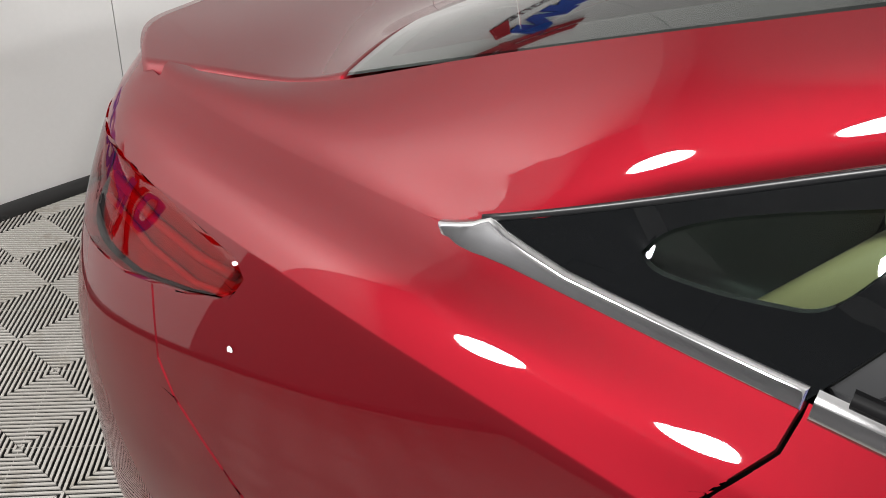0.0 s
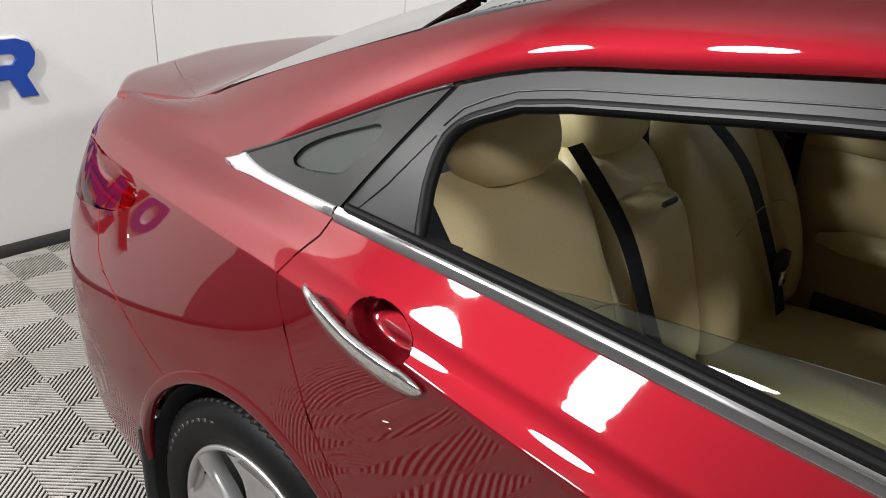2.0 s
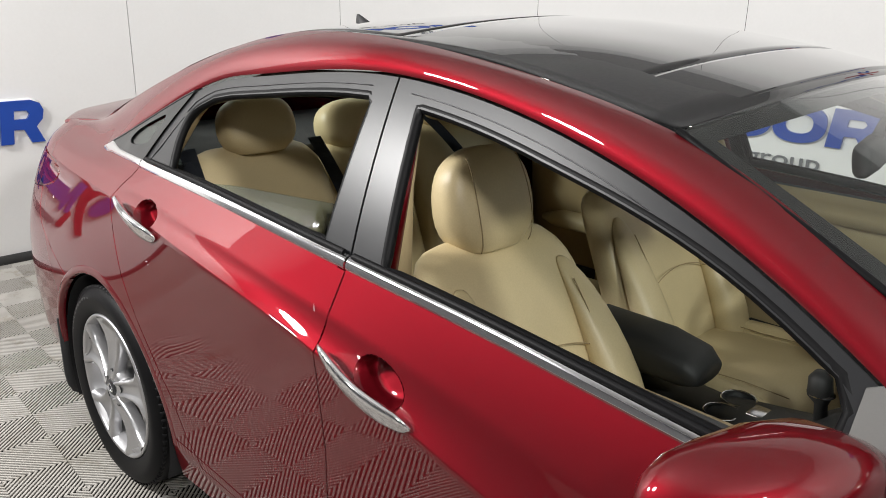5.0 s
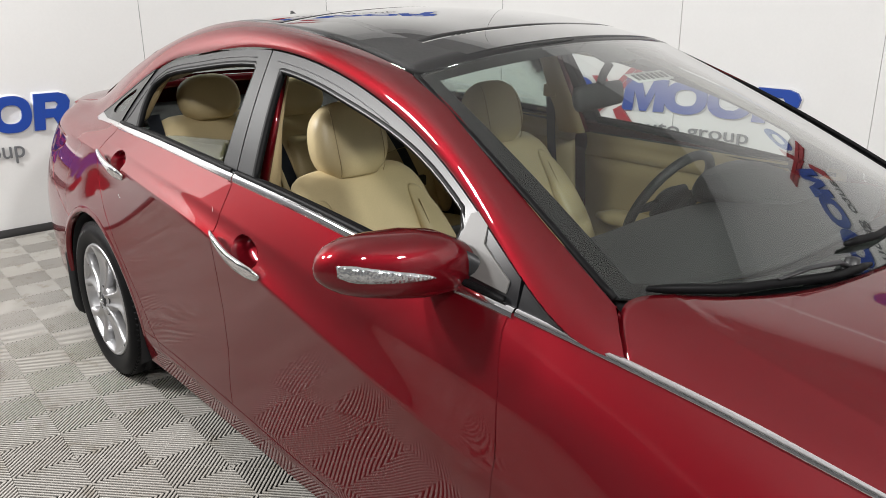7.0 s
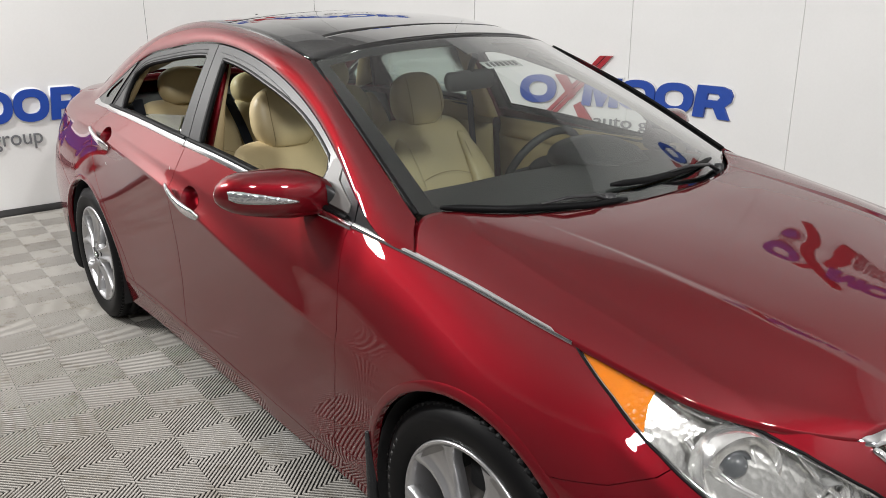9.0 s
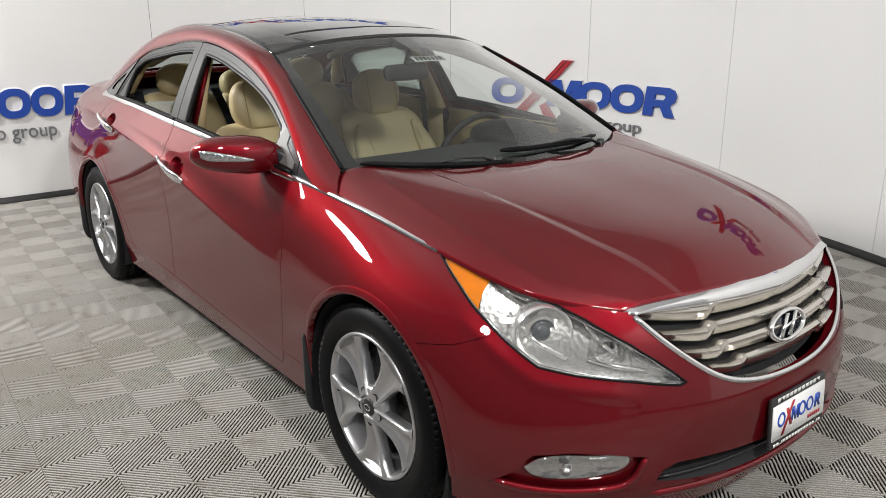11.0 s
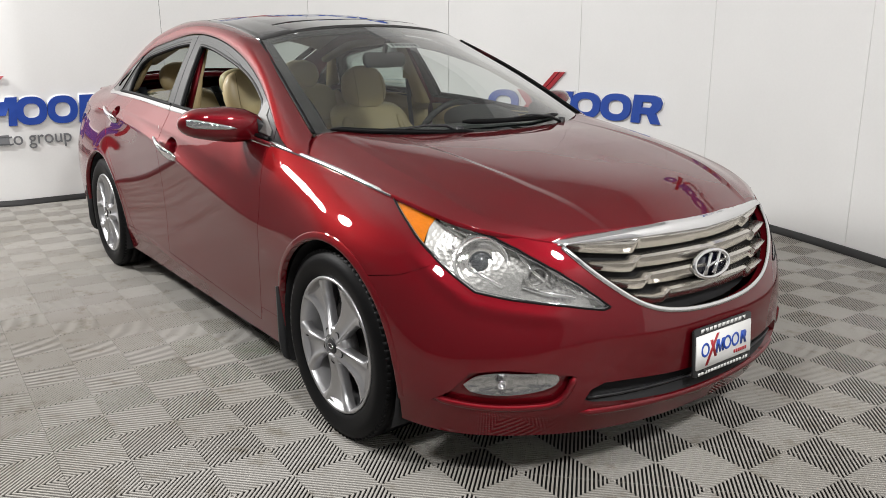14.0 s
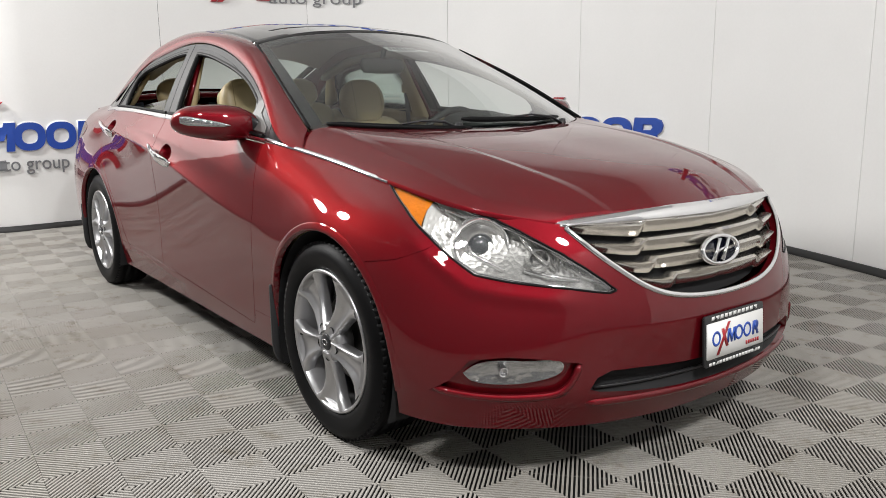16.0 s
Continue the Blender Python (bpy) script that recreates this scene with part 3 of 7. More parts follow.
BUMPER = panel("front_bumper", "front_bumper", RED, car, gap=.0010, lip=.024, whole=True)[0]
panel("rear_bumper", "rear_bumper", RED, car, whole=True)
panel("front_fender", "front_fender", RED, car, gap=.0013)
DOORS_F = panel("front_door", "front_door", RED, car)
DOORS_R = panel("rear_door", "rear_door", RED, car)
QUARTERS = panel("quarter_panel", "quarter_panel", RED, car)
panel("side_sill", "side_sill", RED, car)
TAIL_LAMPS = panel("tail_lamp", "tail_lamp", RED_LENS, car, gap=0.003, lip=0.012, sink=-0.002, label="red wraparound tail lamp")


def across(half_rows, n_along, n_across):
    """A sheet from side to side: half_rows are lines from the front to the rear, the first on the middle of the car."""
    h = np.array(half_rows, float)
    full = np.concatenate([h[:0:-1] * FLIP, h])
    k0 = chord(full[:, full.shape[1] // 2], 1.0)
    lines = []
    for r in full:
        k = chord(r, 1.0)
        lines.append(spline(k, r, np.linspace(0, k[-1], n_along)))
    lines = np.array(lines)
    return np.stack([spline(k0, lines[:, i], np.linspace(0, k0[-1], n_across)) for i in range(n_along)])


HOOD = [
    [(2.19, 0, .785), (2.08, 0, .845), (1.85, 0, .900), (1.50, 0, .952), (1.245, 0, .979)],
    [(2.175, .14, .784), (2.06, .15, .845), (1.84, .16, .900), (1.50, .17, .953), (1.235, .18, .981)],
    [(2.14, .28, .777), (2.02, .31, .838), (1.81, .34, .897), (1.48, .37, .953), (1.195, .39, .985)],
    [(2.105, .39, .770), (1.985, .44, .828), (1.78, .48, .892), (1.46, .53, .952), (1.115, .55, .993)],
    [(2.085, .45, .766), (1.95, .54, .810), (1.73, .61, .868), (1.40, .66, .930), (1.025, .68, .996)],
    [(2.07, .50, .759), (1.89, .677, .799), (1.64, .739, .847), (1.35, .764, .888), (1.09, .774, .923)],
]
WINDSHIELD = [
    [(1.222, 0, .966), (0.80, 0, 1.215), (0.375, 0, 1.391)],
    [(1.200, .25, .969), (0.78, .235, 1.212), (0.365, .22, 1.384)],
    [(1.125, .50, .982), (0.715, .455, 1.198), (0.335, .42, 1.363)],
    [(1.00, .695, .995), (0.64, .634, 1.176), (0.275, .555, 1.330)],
]
ROOF = [
    [(0.370, 0, 1.395), (0.0, 0, 1.452), (-0.4, 0, 1.471), (-0.85, 0, 1.450), (-1.30, 0, 1.385)],
    [(0.360, .22, 1.388), (0.0, .21, 1.446), (-0.4, .205, 1.465), (-0.85, .205, 1.445), (-1.295, .21, 1.380)],
    [(0.330, .42, 1.367), (-0.02, .41, 1.430), (-0.4, .40, 1.450), (-0.86, .40, 1.432), (-1.285, .40, 1.367)],
    [(0.270, .553, 1.334), (-0.06, .540, 1.398), (-0.40, .530, 1.429), (-0.88, .530, 1.417), (-1.275, .578, 1.316)],
]
BACKLIGHT = [
    [(-1.305, 0, 1.384), (-1.64, 0, 1.276), (-1.94, 0, 1.147)],
    [(-1.30, .21, 1.379), (-1.63, .215, 1.271), (-1.93, .22, 1.143)],
    [(-1.29, .40, 1.366), (-1.62, .405, 1.257), (-1.915, .42, 1.132)],
    [(-1.28, .579, 1.316), (-1.62, .586, 1.200), (-1.885, .587, 1.106)],
]
TRUNK = [
    [(-1.945, 0, 1.141), (-2.04, 0, 1.104), (-2.22, 0, 1.089), (-2.44, 0, 1.084)],
    [(-1.935, .22, 1.138), (-2.03, .22, 1.101), (-2.21, .23, 1.086), (-2.43, .24, 1.078)],
    [(-1.92, .42, 1.127), (-2.01, .42, 1.092), (-2.18, .43, 1.076), (-2.395, .44, 1.061)],
    [(-1.905, .510, 1.116), (-1.99, .51, 1.083), (-2.14, .525, 1.067), (-2.370, .530, 1.049)],
    [(-1.89, .585, 1.101), (-1.97, .588, 1.073), (-2.09, .601, 1.056), (-2.245, .625, 1.037)],
]
for nm, rows, mt in (("windshield", WINDSHIELD, GLASS), ("rear_window", BACKLIGHT, GLASS_TINT)):
    link(nm, grid_bm(across(rows, 30, 60)), mt, car)


def sheet_panel(name, rows, mat, n_along, n_across, depth=.012, label="", grid=None):
    """A panel that spans the car, with folded edges."""
    bm = grid_bm(across(rows, n_along, n_across) if grid is None else grid)
    bm.normal_update()
    if sum(f.normal[2] for f in bm.faces) < 0:
        bmesh.ops.reverse_faces(bm, faces=bm.faces)
    edge = [e for e in bm.edges if e.is_boundary]
    r = bmesh.ops.extrude_edge_only(bm, edges=edge)
    for v in r["geom"]:
        if isinstance(v, bmesh.types.BMVert):
            v.co[2] -= depth
    return part(name, bm, mat, car, label)




def hood_folds(g):
    """Two raised folds on each half of the hood, falling off steeply towards the middle, and a rolled outer edge."""
    g = g.copy()
    for row in g:
        rim = abs(row[0][1])
        for p in row:
            a = abs(p[1])
            for xs, es, ws, slope, wide in (([1.20, 1.36, 1.53, 1.66, 1.86, 2.0, 2.1], [.480, .474, .466, .459, .435, .395, .36], [.004, .012, .020, .026, .034, .036, .02], .15, .13),
                                            ([1.05, 1.17, 1.47, 1.64, 1.80, 1.95], [.60, .655, .668, .664, .655, .62], [.006, .03, .045, .042, .03, .004], .11, .05)):
                e, wi = np.interp(p[0], xs, es), np.interp(p[0], xs, ws)
                t = (e - a) / wi if a < e else (a - e) / wide
                p[2] += slope * wi * (max(0, 1 - t) if a < e else max(0, 1 - t) ** 2)
            inner = (np.interp(p[0], [1.20, 1.36, 1.53, 1.66, 1.86, 2.0, 2.1], [.476, .462, .446, .433, .401, .359, .34]) - a) / .20
            p[2] += np.interp(p[0], [1.22, 1.36, 1.60, 1.85, 2.02, 2.12], [0, .006, .009, .008, .004, 0]) * (1 - (1 - min(inner, 1)) ** 2 if inner > 0 else 0)
            d = max(rim - a, 0)
            p[2] += .015 * math.tanh(d / .036) * math.exp(-max(0, d - .04) / .16) * ease(1.20, 1.80, p[0])
    return g


sheet_panel("hood", None, RED, 0, 0, grid=hood_folds(across(HOOD, 72, 300)))
sheet_panel("trunk_lid", TRUNK, RED, 30, 70, .035)
# the glass roof: a fixed rear pane, a front pane, and a header strip, with dark side channels
def roof_stretch(a, b, w_in=1.0):
    """Between two fractions of the roof's length."""
    out = []
    for r in ROOF:
        k = chord(r, 1.0)
        f = spline(k, r, np.linspace(a * k[-1], b * k[-1], 5))
        f[:, 1] *= w_in
        out.append([tuple(p) for p in f])
    return out


sheet_panel("roof_channel", roof_stretch(0, 1), ROOF_GLASS, 24, 40, .01, "black roof channel")
for a, b, nm in ((.012, .105, "roof_header"), (.110, .46, "roof_glass"), (.466, .90, "roof_glass"), (.905, .995, "roof_header")):
    rows = [[(x, y, z + .006) for x, y, z in r] for r in roof_stretch(a, b, .945)]
    sheet_panel(nm, rows, ROOF_GLASS, 24, 60, .006, "black tinted roof glass")


# ---- side windows ----
BELT_X = LINES[C0:TIP + 1, 6][::-1]
TOP_X = RAILS[:TIP + 1 - C0, 0][::-1]


def belt(x):
    return np.array([x, np.interp(x, BELT_X[:, 0], BELT_X[:, 1]), np.interp(x, BELT_X[:, 0], BELT_X[:, 2])])


def dlo_top(x):
    return np.array([x, np.interp(x, TOP_X[:, 0], TOP_X[:, 1]), np.interp(x, TOP_X[:, 0], TOP_X[:, 2])])


def on_glass(x, z, sink=0.0):
    """A place of the right side's glass plane; sink: how far in it lies."""
    a, b = belt(x), dlo_top(x)
    s = (z - a[2]) / max(b[2] - a[2], 0.02)
    s = min(max(s, -0.6), 1.15)
    w = a[1] + (b[1] - a[1]) * s + 0.035 * s * (1 - s) * min(1, (b[2] - a[2]) / 0.2)
    return Vector((x, -(w - sink), z))


def dense(poly, step=0.03, closed=True):
    out = []
    for (x0, z0), (x1, z1) in zip(poly, poly[1:] + (poly[:1] if closed else [])):
        n = max(1, int(math.hypot(x1 - x0, z1 - z0) / step))
        out += [(x0 + (x1 - x0) * i / n, z0 + (z1 - z0) * i / n) for i in range(n)]
    return out if closed else out + [poly[-1]]


def plate(outer, hole=None, sink=0.004, depth=0.016):
    """A bent plate on the glass plane, with an opening if one is given."""
    bm = bmesh.new()
    edges = []
    for loop in [outer] + ([hole] if hole else []):
        vs = [bm.verts.new((x, 0, z)) for x, z in dense(loop)]
        edges += [bm.edges.new((a, b)) for a, b in zip(vs, vs[1:] + vs[:1])]
    bmesh.ops.triangle_fill(bm, edges=edges, use_beauty=True, use_dissolve=False)
    for v in bm.verts:
        v.co = on_glass(v.co[0], v.co[2], sink)
    bm.normal_update()
    if sum(f.normal[1] * f.calc_area() for f in bm.faces) > 0:
        bmesh.ops.reverse_faces(bm, faces=bm.faces)
    r = bmesh.ops.extrude_face_region(bm, geom=bm.faces[:])
    vs = [v for v in r["geom"] if isinstance(v, bmesh.types.BMVert)]
    fs = [f for f in r["geom"] if isinstance(f, bmesh.types.BMFace)]
    bmesh.ops.translate(bm, verts=vs, vec=(0, depth, 0))
    bmesh.ops.recalc_face_normals(bm, faces=bm.faces)
    return bm


def both_sides(name, make, mat, parents, label="", hard=30):
    obs = []
    for s, par in zip((0, 1), parents):
        bm = make()
        if s:
            b2 = mirror_bm(bm); bm.free(); bm = b2
        ob = part(name, bm, mat, par, label)
        if hard:
            crease_smooth(ob, hard)
        obs.append(ob)
    return obs


def top_line(x0, x1, drop, n=14):
    return [(x, float(dlo_top(x)[2]) - drop) for x in np.linspace(x0, x1, n)]


def belt_line(x0, x1, lift, n=10):
    return [(x, float(belt(x)[2]) + lift) for x in np.linspace(x0, x1, n)]


C_TOP, C_LOW, B_TOP, B_LOW = -1.150, -1.283, -.336, -.276
REAR_FRAME = [(C_LOW + .003, float(belt(C_LOW)[2]) + .004)] + top_line(C_TOP + .004, B_TOP - .003, .004) + [(B_LOW - .003, float(belt(B_LOW)[2]) + .004)] + belt_line(B_LOW - .04, C_LOW + .04, .004)
REAR_HOLE = [(-1.112, 1.052)] + [(x, z) for x, z, _ in curve([(-1.131, 1.12, 0), (-1.135, 1.170, 0), (-1.128, 1.192, 0), (-1.108, 1.214, 0), (-1.068, 1.234, 0)], 14)] + top_line(-1.03, -.405, .046, 9) + [(-.388, 1.305), (-.368, 1.034)] + belt_line(-.45, -1.05, .007, 6)
FRONT_FRAME = [(B_LOW + .003, float(belt(B_LOW)[2]) + .004)] + top_line(B_TOP + .003, .84, .004, 20) + [(.846, .952)] + belt_line(.80, B_LOW + .04, .004)
FRONT_HOLE = [(-.185, 1.022), (-.252, 1.312)] + [(x, float(dlo_top(x)[2]) - .050 + .021 * ease(.05, .55, x)) for x in np.linspace(-.238, .625, 20)] + [(.648, 1.055), (.640, .985)] + belt_line(.57, -.14, .007, 8)
SAIL = [(.852, .953)] + top_line(.852, .958, .003, 6) + [(.962, .950)]
QUARTER = [(-1.616, 1.050)] + top_line(-1.612, C_TOP - .006, .005, 12) + [(C_LOW - .006, float(belt(C_LOW)[2]) - .004)] + belt_line(C_LOW - .05, -1.57, -.004, 6)
QUARTER_HOLE = [(x, z) for x, z, _ in curve([(-1.444, 1.090, 0), (-1.436, 1.104, 0), (-1.405, 1.126, 0), (-1.340, 1.155, 0), (-1.285, 1.176, 0), (-1.264, 1.180, 0), (-1.256, 1.172, 0), (-1.268, 1.145, 0), (-1.290, 1.112, 0), (-1.306, 1.100, 0), (-1.325, 1.095, 0), (-1.360, 1.088, 0), (-1.41, 1.082, 0), (-1.436, 1.084, 0), (-1.444, 1.090, 0)], 56)[:-1]]

both_sides("window_frame", lambda: plate(REAR_FRAME, REAR_HOLE), FRAME_GREY, DOORS_R, "satin black window frame")
both_sides("window_frame", lambda: plate(FRONT_FRAME, FRONT_HOLE), FRAME_GREY, DOORS_F, "satin black window frame")
both_sides("corner_trim", lambda: plate(SAIL, None, .002, .014), BLACK_TRIM, QUARTERS, "black triangular trim")
qg = both_sides("quarter_window", lambda: plate(QUARTER, QUARTER_HOLE, -.0025, .007), GLASS_BLACK, QUARTERS, "fixed black-edged quarter glass")
both_sides("pane", lambda: plate(QUARTER_HOLE, None, .0035, .003), SIDE_GLASS, qg)

both_sides("glass_trim", lambda: tube_bm([on_glass(x, z + .002, -.001) for x, z in top_line(-1.605, C_TOP - .004, .004, 24)], .0042, 8, False, .8, (0, 1, 0)), FRAME_GREY, QUARTERS, "dark trim over the quarter glass", 0)
COVER = [(.655, .990), (.655, 1.09), (.700, 1.110)] + top_line(.720, .815, .026, 6) + [(.815, .975)]
both_sides("mirror_corner", lambda: plate(COVER, None, .001, .004), CORNER_GREY, DOORS_F, "pale grey trim behind the mirror")


def seal(loop, sink, radius, flat=1.0):
    pts = [on_glass(x, z, sink) for x, z in dense(loop, .025)]
    return tube_bm(pts, radius, 8, True, flat, (0, 1, 0))


both_sides("window_seal", lambda: seal(REAR_HOLE, .017, .0122), RUBBER, DOORS_R, "black rubber window seal", 0)
both_sides("window_seal", lambda: seal(FRONT_HOLE, .017, .0122), RUBBER, DOORS_F, "black rubber window seal", 0)
def frame_line_bm(loop):
    return tube_bm([on_glass(x, z, .0035) for x, z in dense(loop, .03, False)], .0013, 6, False, 1.0, (0, 1, 0))


# a thin line, paler than the frame, along the window tops
both_sides("frame_line", lambda: frame_line_bm([(-1.140, 1.205), (-1.118, 1.232), (-1.08, 1.252)] + top_line(-1.04, -.405, .026)), LINE_GREY, DOORS_R, "thin paler line on the frame", 0)
both_sides("frame_line", lambda: frame_line_bm(top_line(-.28, .30, .028)), LINE_GREY, DOORS_F, "thin paler line on the frame", 0)
both_sides("frame_groove", lambda: tube_bm([on_glass(x, z, .0045) for x, z in dense([(-1.246, 1.062), (-1.20, 1.112), (-1.145, 1.190)], .03, False)], .0013, 6, False, 1.0, (0, 1, 0)), DARK, DOORS_R, "", 0)
both_sides("quarter_seal", lambda: tube_bm([on_glass(x, z, .016) for x, z in dense([(C_LOW, float(belt(C_LOW)[2])), (C_TOP, float(dlo_top(C_TOP)[2]))], .03, False)], .011, 8, False, 1.0, (0, 1, 0)), DARK, QUARTERS, "black rubber seal", 0)
# panes wound down to different heights
REAR_PANE = [(-1.02, 1.02), (-.97, 1.046), (-.80, 1.068), (-.40, 1.102), (-.378, 1.00), (-.40, .94), (-1.0, .96)]
part("window_pane", plate(REAR_PANE, None, .026, .004), SIDE_GLASS, DOORS_R[0], "half-lowered rear window pane")
for loop, par in ((REAR_HOLE, DOORS_R[1]), ):
    bm = plate(loop, None, .026, .004)
    b2 = mirror_bm(bm); bm.free()
    part("window_pane", b2, GLASS, par, "raised window pane")


def strip(x0, x1, h0, h1, out=0.006, lift=0.0, n=40, taper=False):
    """A bright moulding of flattened round section along the belt."""
    xs = np.linspace(x0, x1, n)
    bm = bmesh.new()
    rings = []
    src = LINES[:, 6]
    src = src[(src[:, 0] < 1.64) & (src[:, 0] > -1.75)][::-1]
    for i, x in enumerate(xs):
        w, z = np.interp(x, src[:, 0], src[:, 1]), np.interp(x, src[:, 0], src[:, 2])
        h = h0 + (h1 - h0) * i / (n - 1)
        prof = [(-.004, -.5), (out * .5, -.5), (out, -.28), (out * 1.15, 0), (out, .28), (out * .4, .5), (-.004, .5)]
        rings.append([bm.verts.new((x, -(w + a - .35 * h * b), z + h * b + lift)) for a, b in prof])
    for a, b in zip(rings, rings[1:]):
        for k in range(len(a) - 1):
            bm.faces.new((a[k], a[k + 1], b[k + 1], b[k]))
    bm.faces.new(rings[0]); bm.faces.new(rings[-1][::-1])
    bmesh.ops.recalc_face_normals(bm, faces=bm.faces)
    return bm


FENDERS = [o for o in car.children if o.name.startswith("front_fender")]
both_sides("chrome_strip", lambda: strip(1.582, .853, .013, .015, .006, .004), CHROME, FENDERS, "bright chrome strip")
both_sides("chrome_strip", lambda: strip(.847, -.2725, .021, .025, .008, -.001), CHROME, DOORS_F, "bright chrome strip")
both_sides("chrome_strip", lambda: strip(-.2795, -1.281, .025, .025, .008, -.001), CHROME, DOORS_R, "bright chrome strip")
both_sides("belt_seal", lambda: strip(.82, -.26, .010, .010, .004, .017), RUBBER, DOORS_F, "black rubber belt seal")
both_sides("belt_seal", lambda: strip(-.29, -1.26, .010, .010, .004, .017), RUBBER, DOORS_R, "black rubber belt seal")


def quarter_chrome():
    low = [(x, float(belt(x)[2]) - .017 + .010 * min(1, (x + 1.655) / .08)) for x in np.linspace(-1.287, -1.640, 14)]
    top = [(-1.650, 1.036), (-1.651, 1.041)] + top_line(-1.640, -1.612, .003, 4) + [(-1.596, 1.064), (-1.575, 1.059), (-1.545, 1.056), (-1.50, float(belt(-1.50)[2]) + .010), (-1.287, float(belt(-1.287)[2]) + .010)]
    bm = plate(low + top, None, -.007, .012)
    bm.normal_update()
    rim = [e for e in bm.edges if len(e.link_faces) == 2 and e.calc_face_angle(0) > radians(50) and min(f.normal[1] for f in e.link_faces) < -.5]
    bmesh.ops.bevel(bm, geom=rim, offset=.0042, segments=3, profile=.5, affect="EDGES")
    return bm


both_sides("chrome_strip", quarter_chrome, CHROME, QUARTERS, "bright chrome strip with a wide tip")


# ---- wheels ----
TYRE_R, RIM_R = .330, .238


def tyre_bm():
    prof = [(RIM_R - .004, .012), (RIM_R + .003, .002), (RIM_R + .018, -.004), (RIM_R + .045, -.011), (RIM_R + .062, -.009), (TYRE_R - .018, .0005), (TYRE_R - .006, .010), (TYRE_R, .022),
            (TYRE_R + .001, .052), (TYRE_R - .007, .054), (TYRE_R - .007, .061), (TYRE_R + .001, .063), (TYRE_R + .002, .095), (TYRE_R - .007, .097), (TYRE_R - .007, .106), (TYRE_R + .002, .108),
            (TYRE_R + .001, .140), (TYRE_R - .007, .142), (TYRE_R - .007, .149), (TYRE_R + .001, .151), (TYRE_R, .182), (TYRE_R - .012, .198), (RIM_R + .05, .214), (RIM_R, .205), (RIM_R - .004, .19)]
    return lathe_bm(prof, 72)


def tread_bm(n=84):
    """Shoulder blocks of the tread."""
    bm = bmesh.new()
    for k in range(n):
        a = 2 * math.pi * k / n
        m = Matrix.Rotation(-a, 4, "Y") @ Matrix.Translation((TYRE_R - .0115, .025, 0)) @ Matrix.Rotation(radians(10), 4, "X")
        r = bmesh.ops.create_cube(bm, size=1)
        bmesh.ops.transform(bm, verts=r["verts"], matrix=m @ Matrix.Diagonal((.018, .034, .0215, 1)))
    return bm


def rim_bm():
    prof = [(RIM_R - .004, .014), (RIM_R, .006), (RIM_R - .002, .000), (RIM_R - .008, -.002), (RIM_R - .013, .003), (RIM_R - .018, .020), (RIM_R - .022, .040), (RIM_R - .032, .075), (RIM_R - .034, .17), (RIM_R - .004, .19)]
    return lathe_bm(prof, 72)


def spoke_bm():
    """A wide spoke: narrow at the hub, spreading to the rim, with a rounded ridge along each edge and a hollow between."""
    bm = bmesh.new()
    rings = []
    prof = ((-1, .036), (-1, .012), (-.93, .003), (-.80, .000), (-.66, .002), (-.50, .011), (-.25, .015), (0, .016), (.25, .015), (.50, .011), (.66, .002), (.80, .000), (.93, .003), (1, .012), (1, .036))
    for t in np.linspace(0, 1, 12):
        r = .040 + (RIM_R - .012 - .040) * t
        wide = float(np.interp(t, [0, .2, .45, .75, 1], [.60, .36, .29, .30, .43]))
        y = -.010 + .012 * math.sin(math.pi * t) + .006 * t
        row = []
        for u, v in prof:
            a = u * wide
            hollow = v * (0.35 + .65 * min(1, t * 1.8))
            row.append(bm.verts.new((r * math.cos(a), y + (v if abs(u) > .9 else hollow), r * math.sin(a))))
        rings.append(row)
    n = len(prof)
    for a, b in zip(rings, rings[1:]):
        for k in range(n):
            bm.faces.new((a[k], a[(k + 1) % n], b[(k + 1) % n], b[k]))
    bm.faces.new(rings[0][::-1]); bm.faces.new(rings[-1])
    bmesh.ops.recalc_face_normals(bm, faces=bm.faces)
    return bm


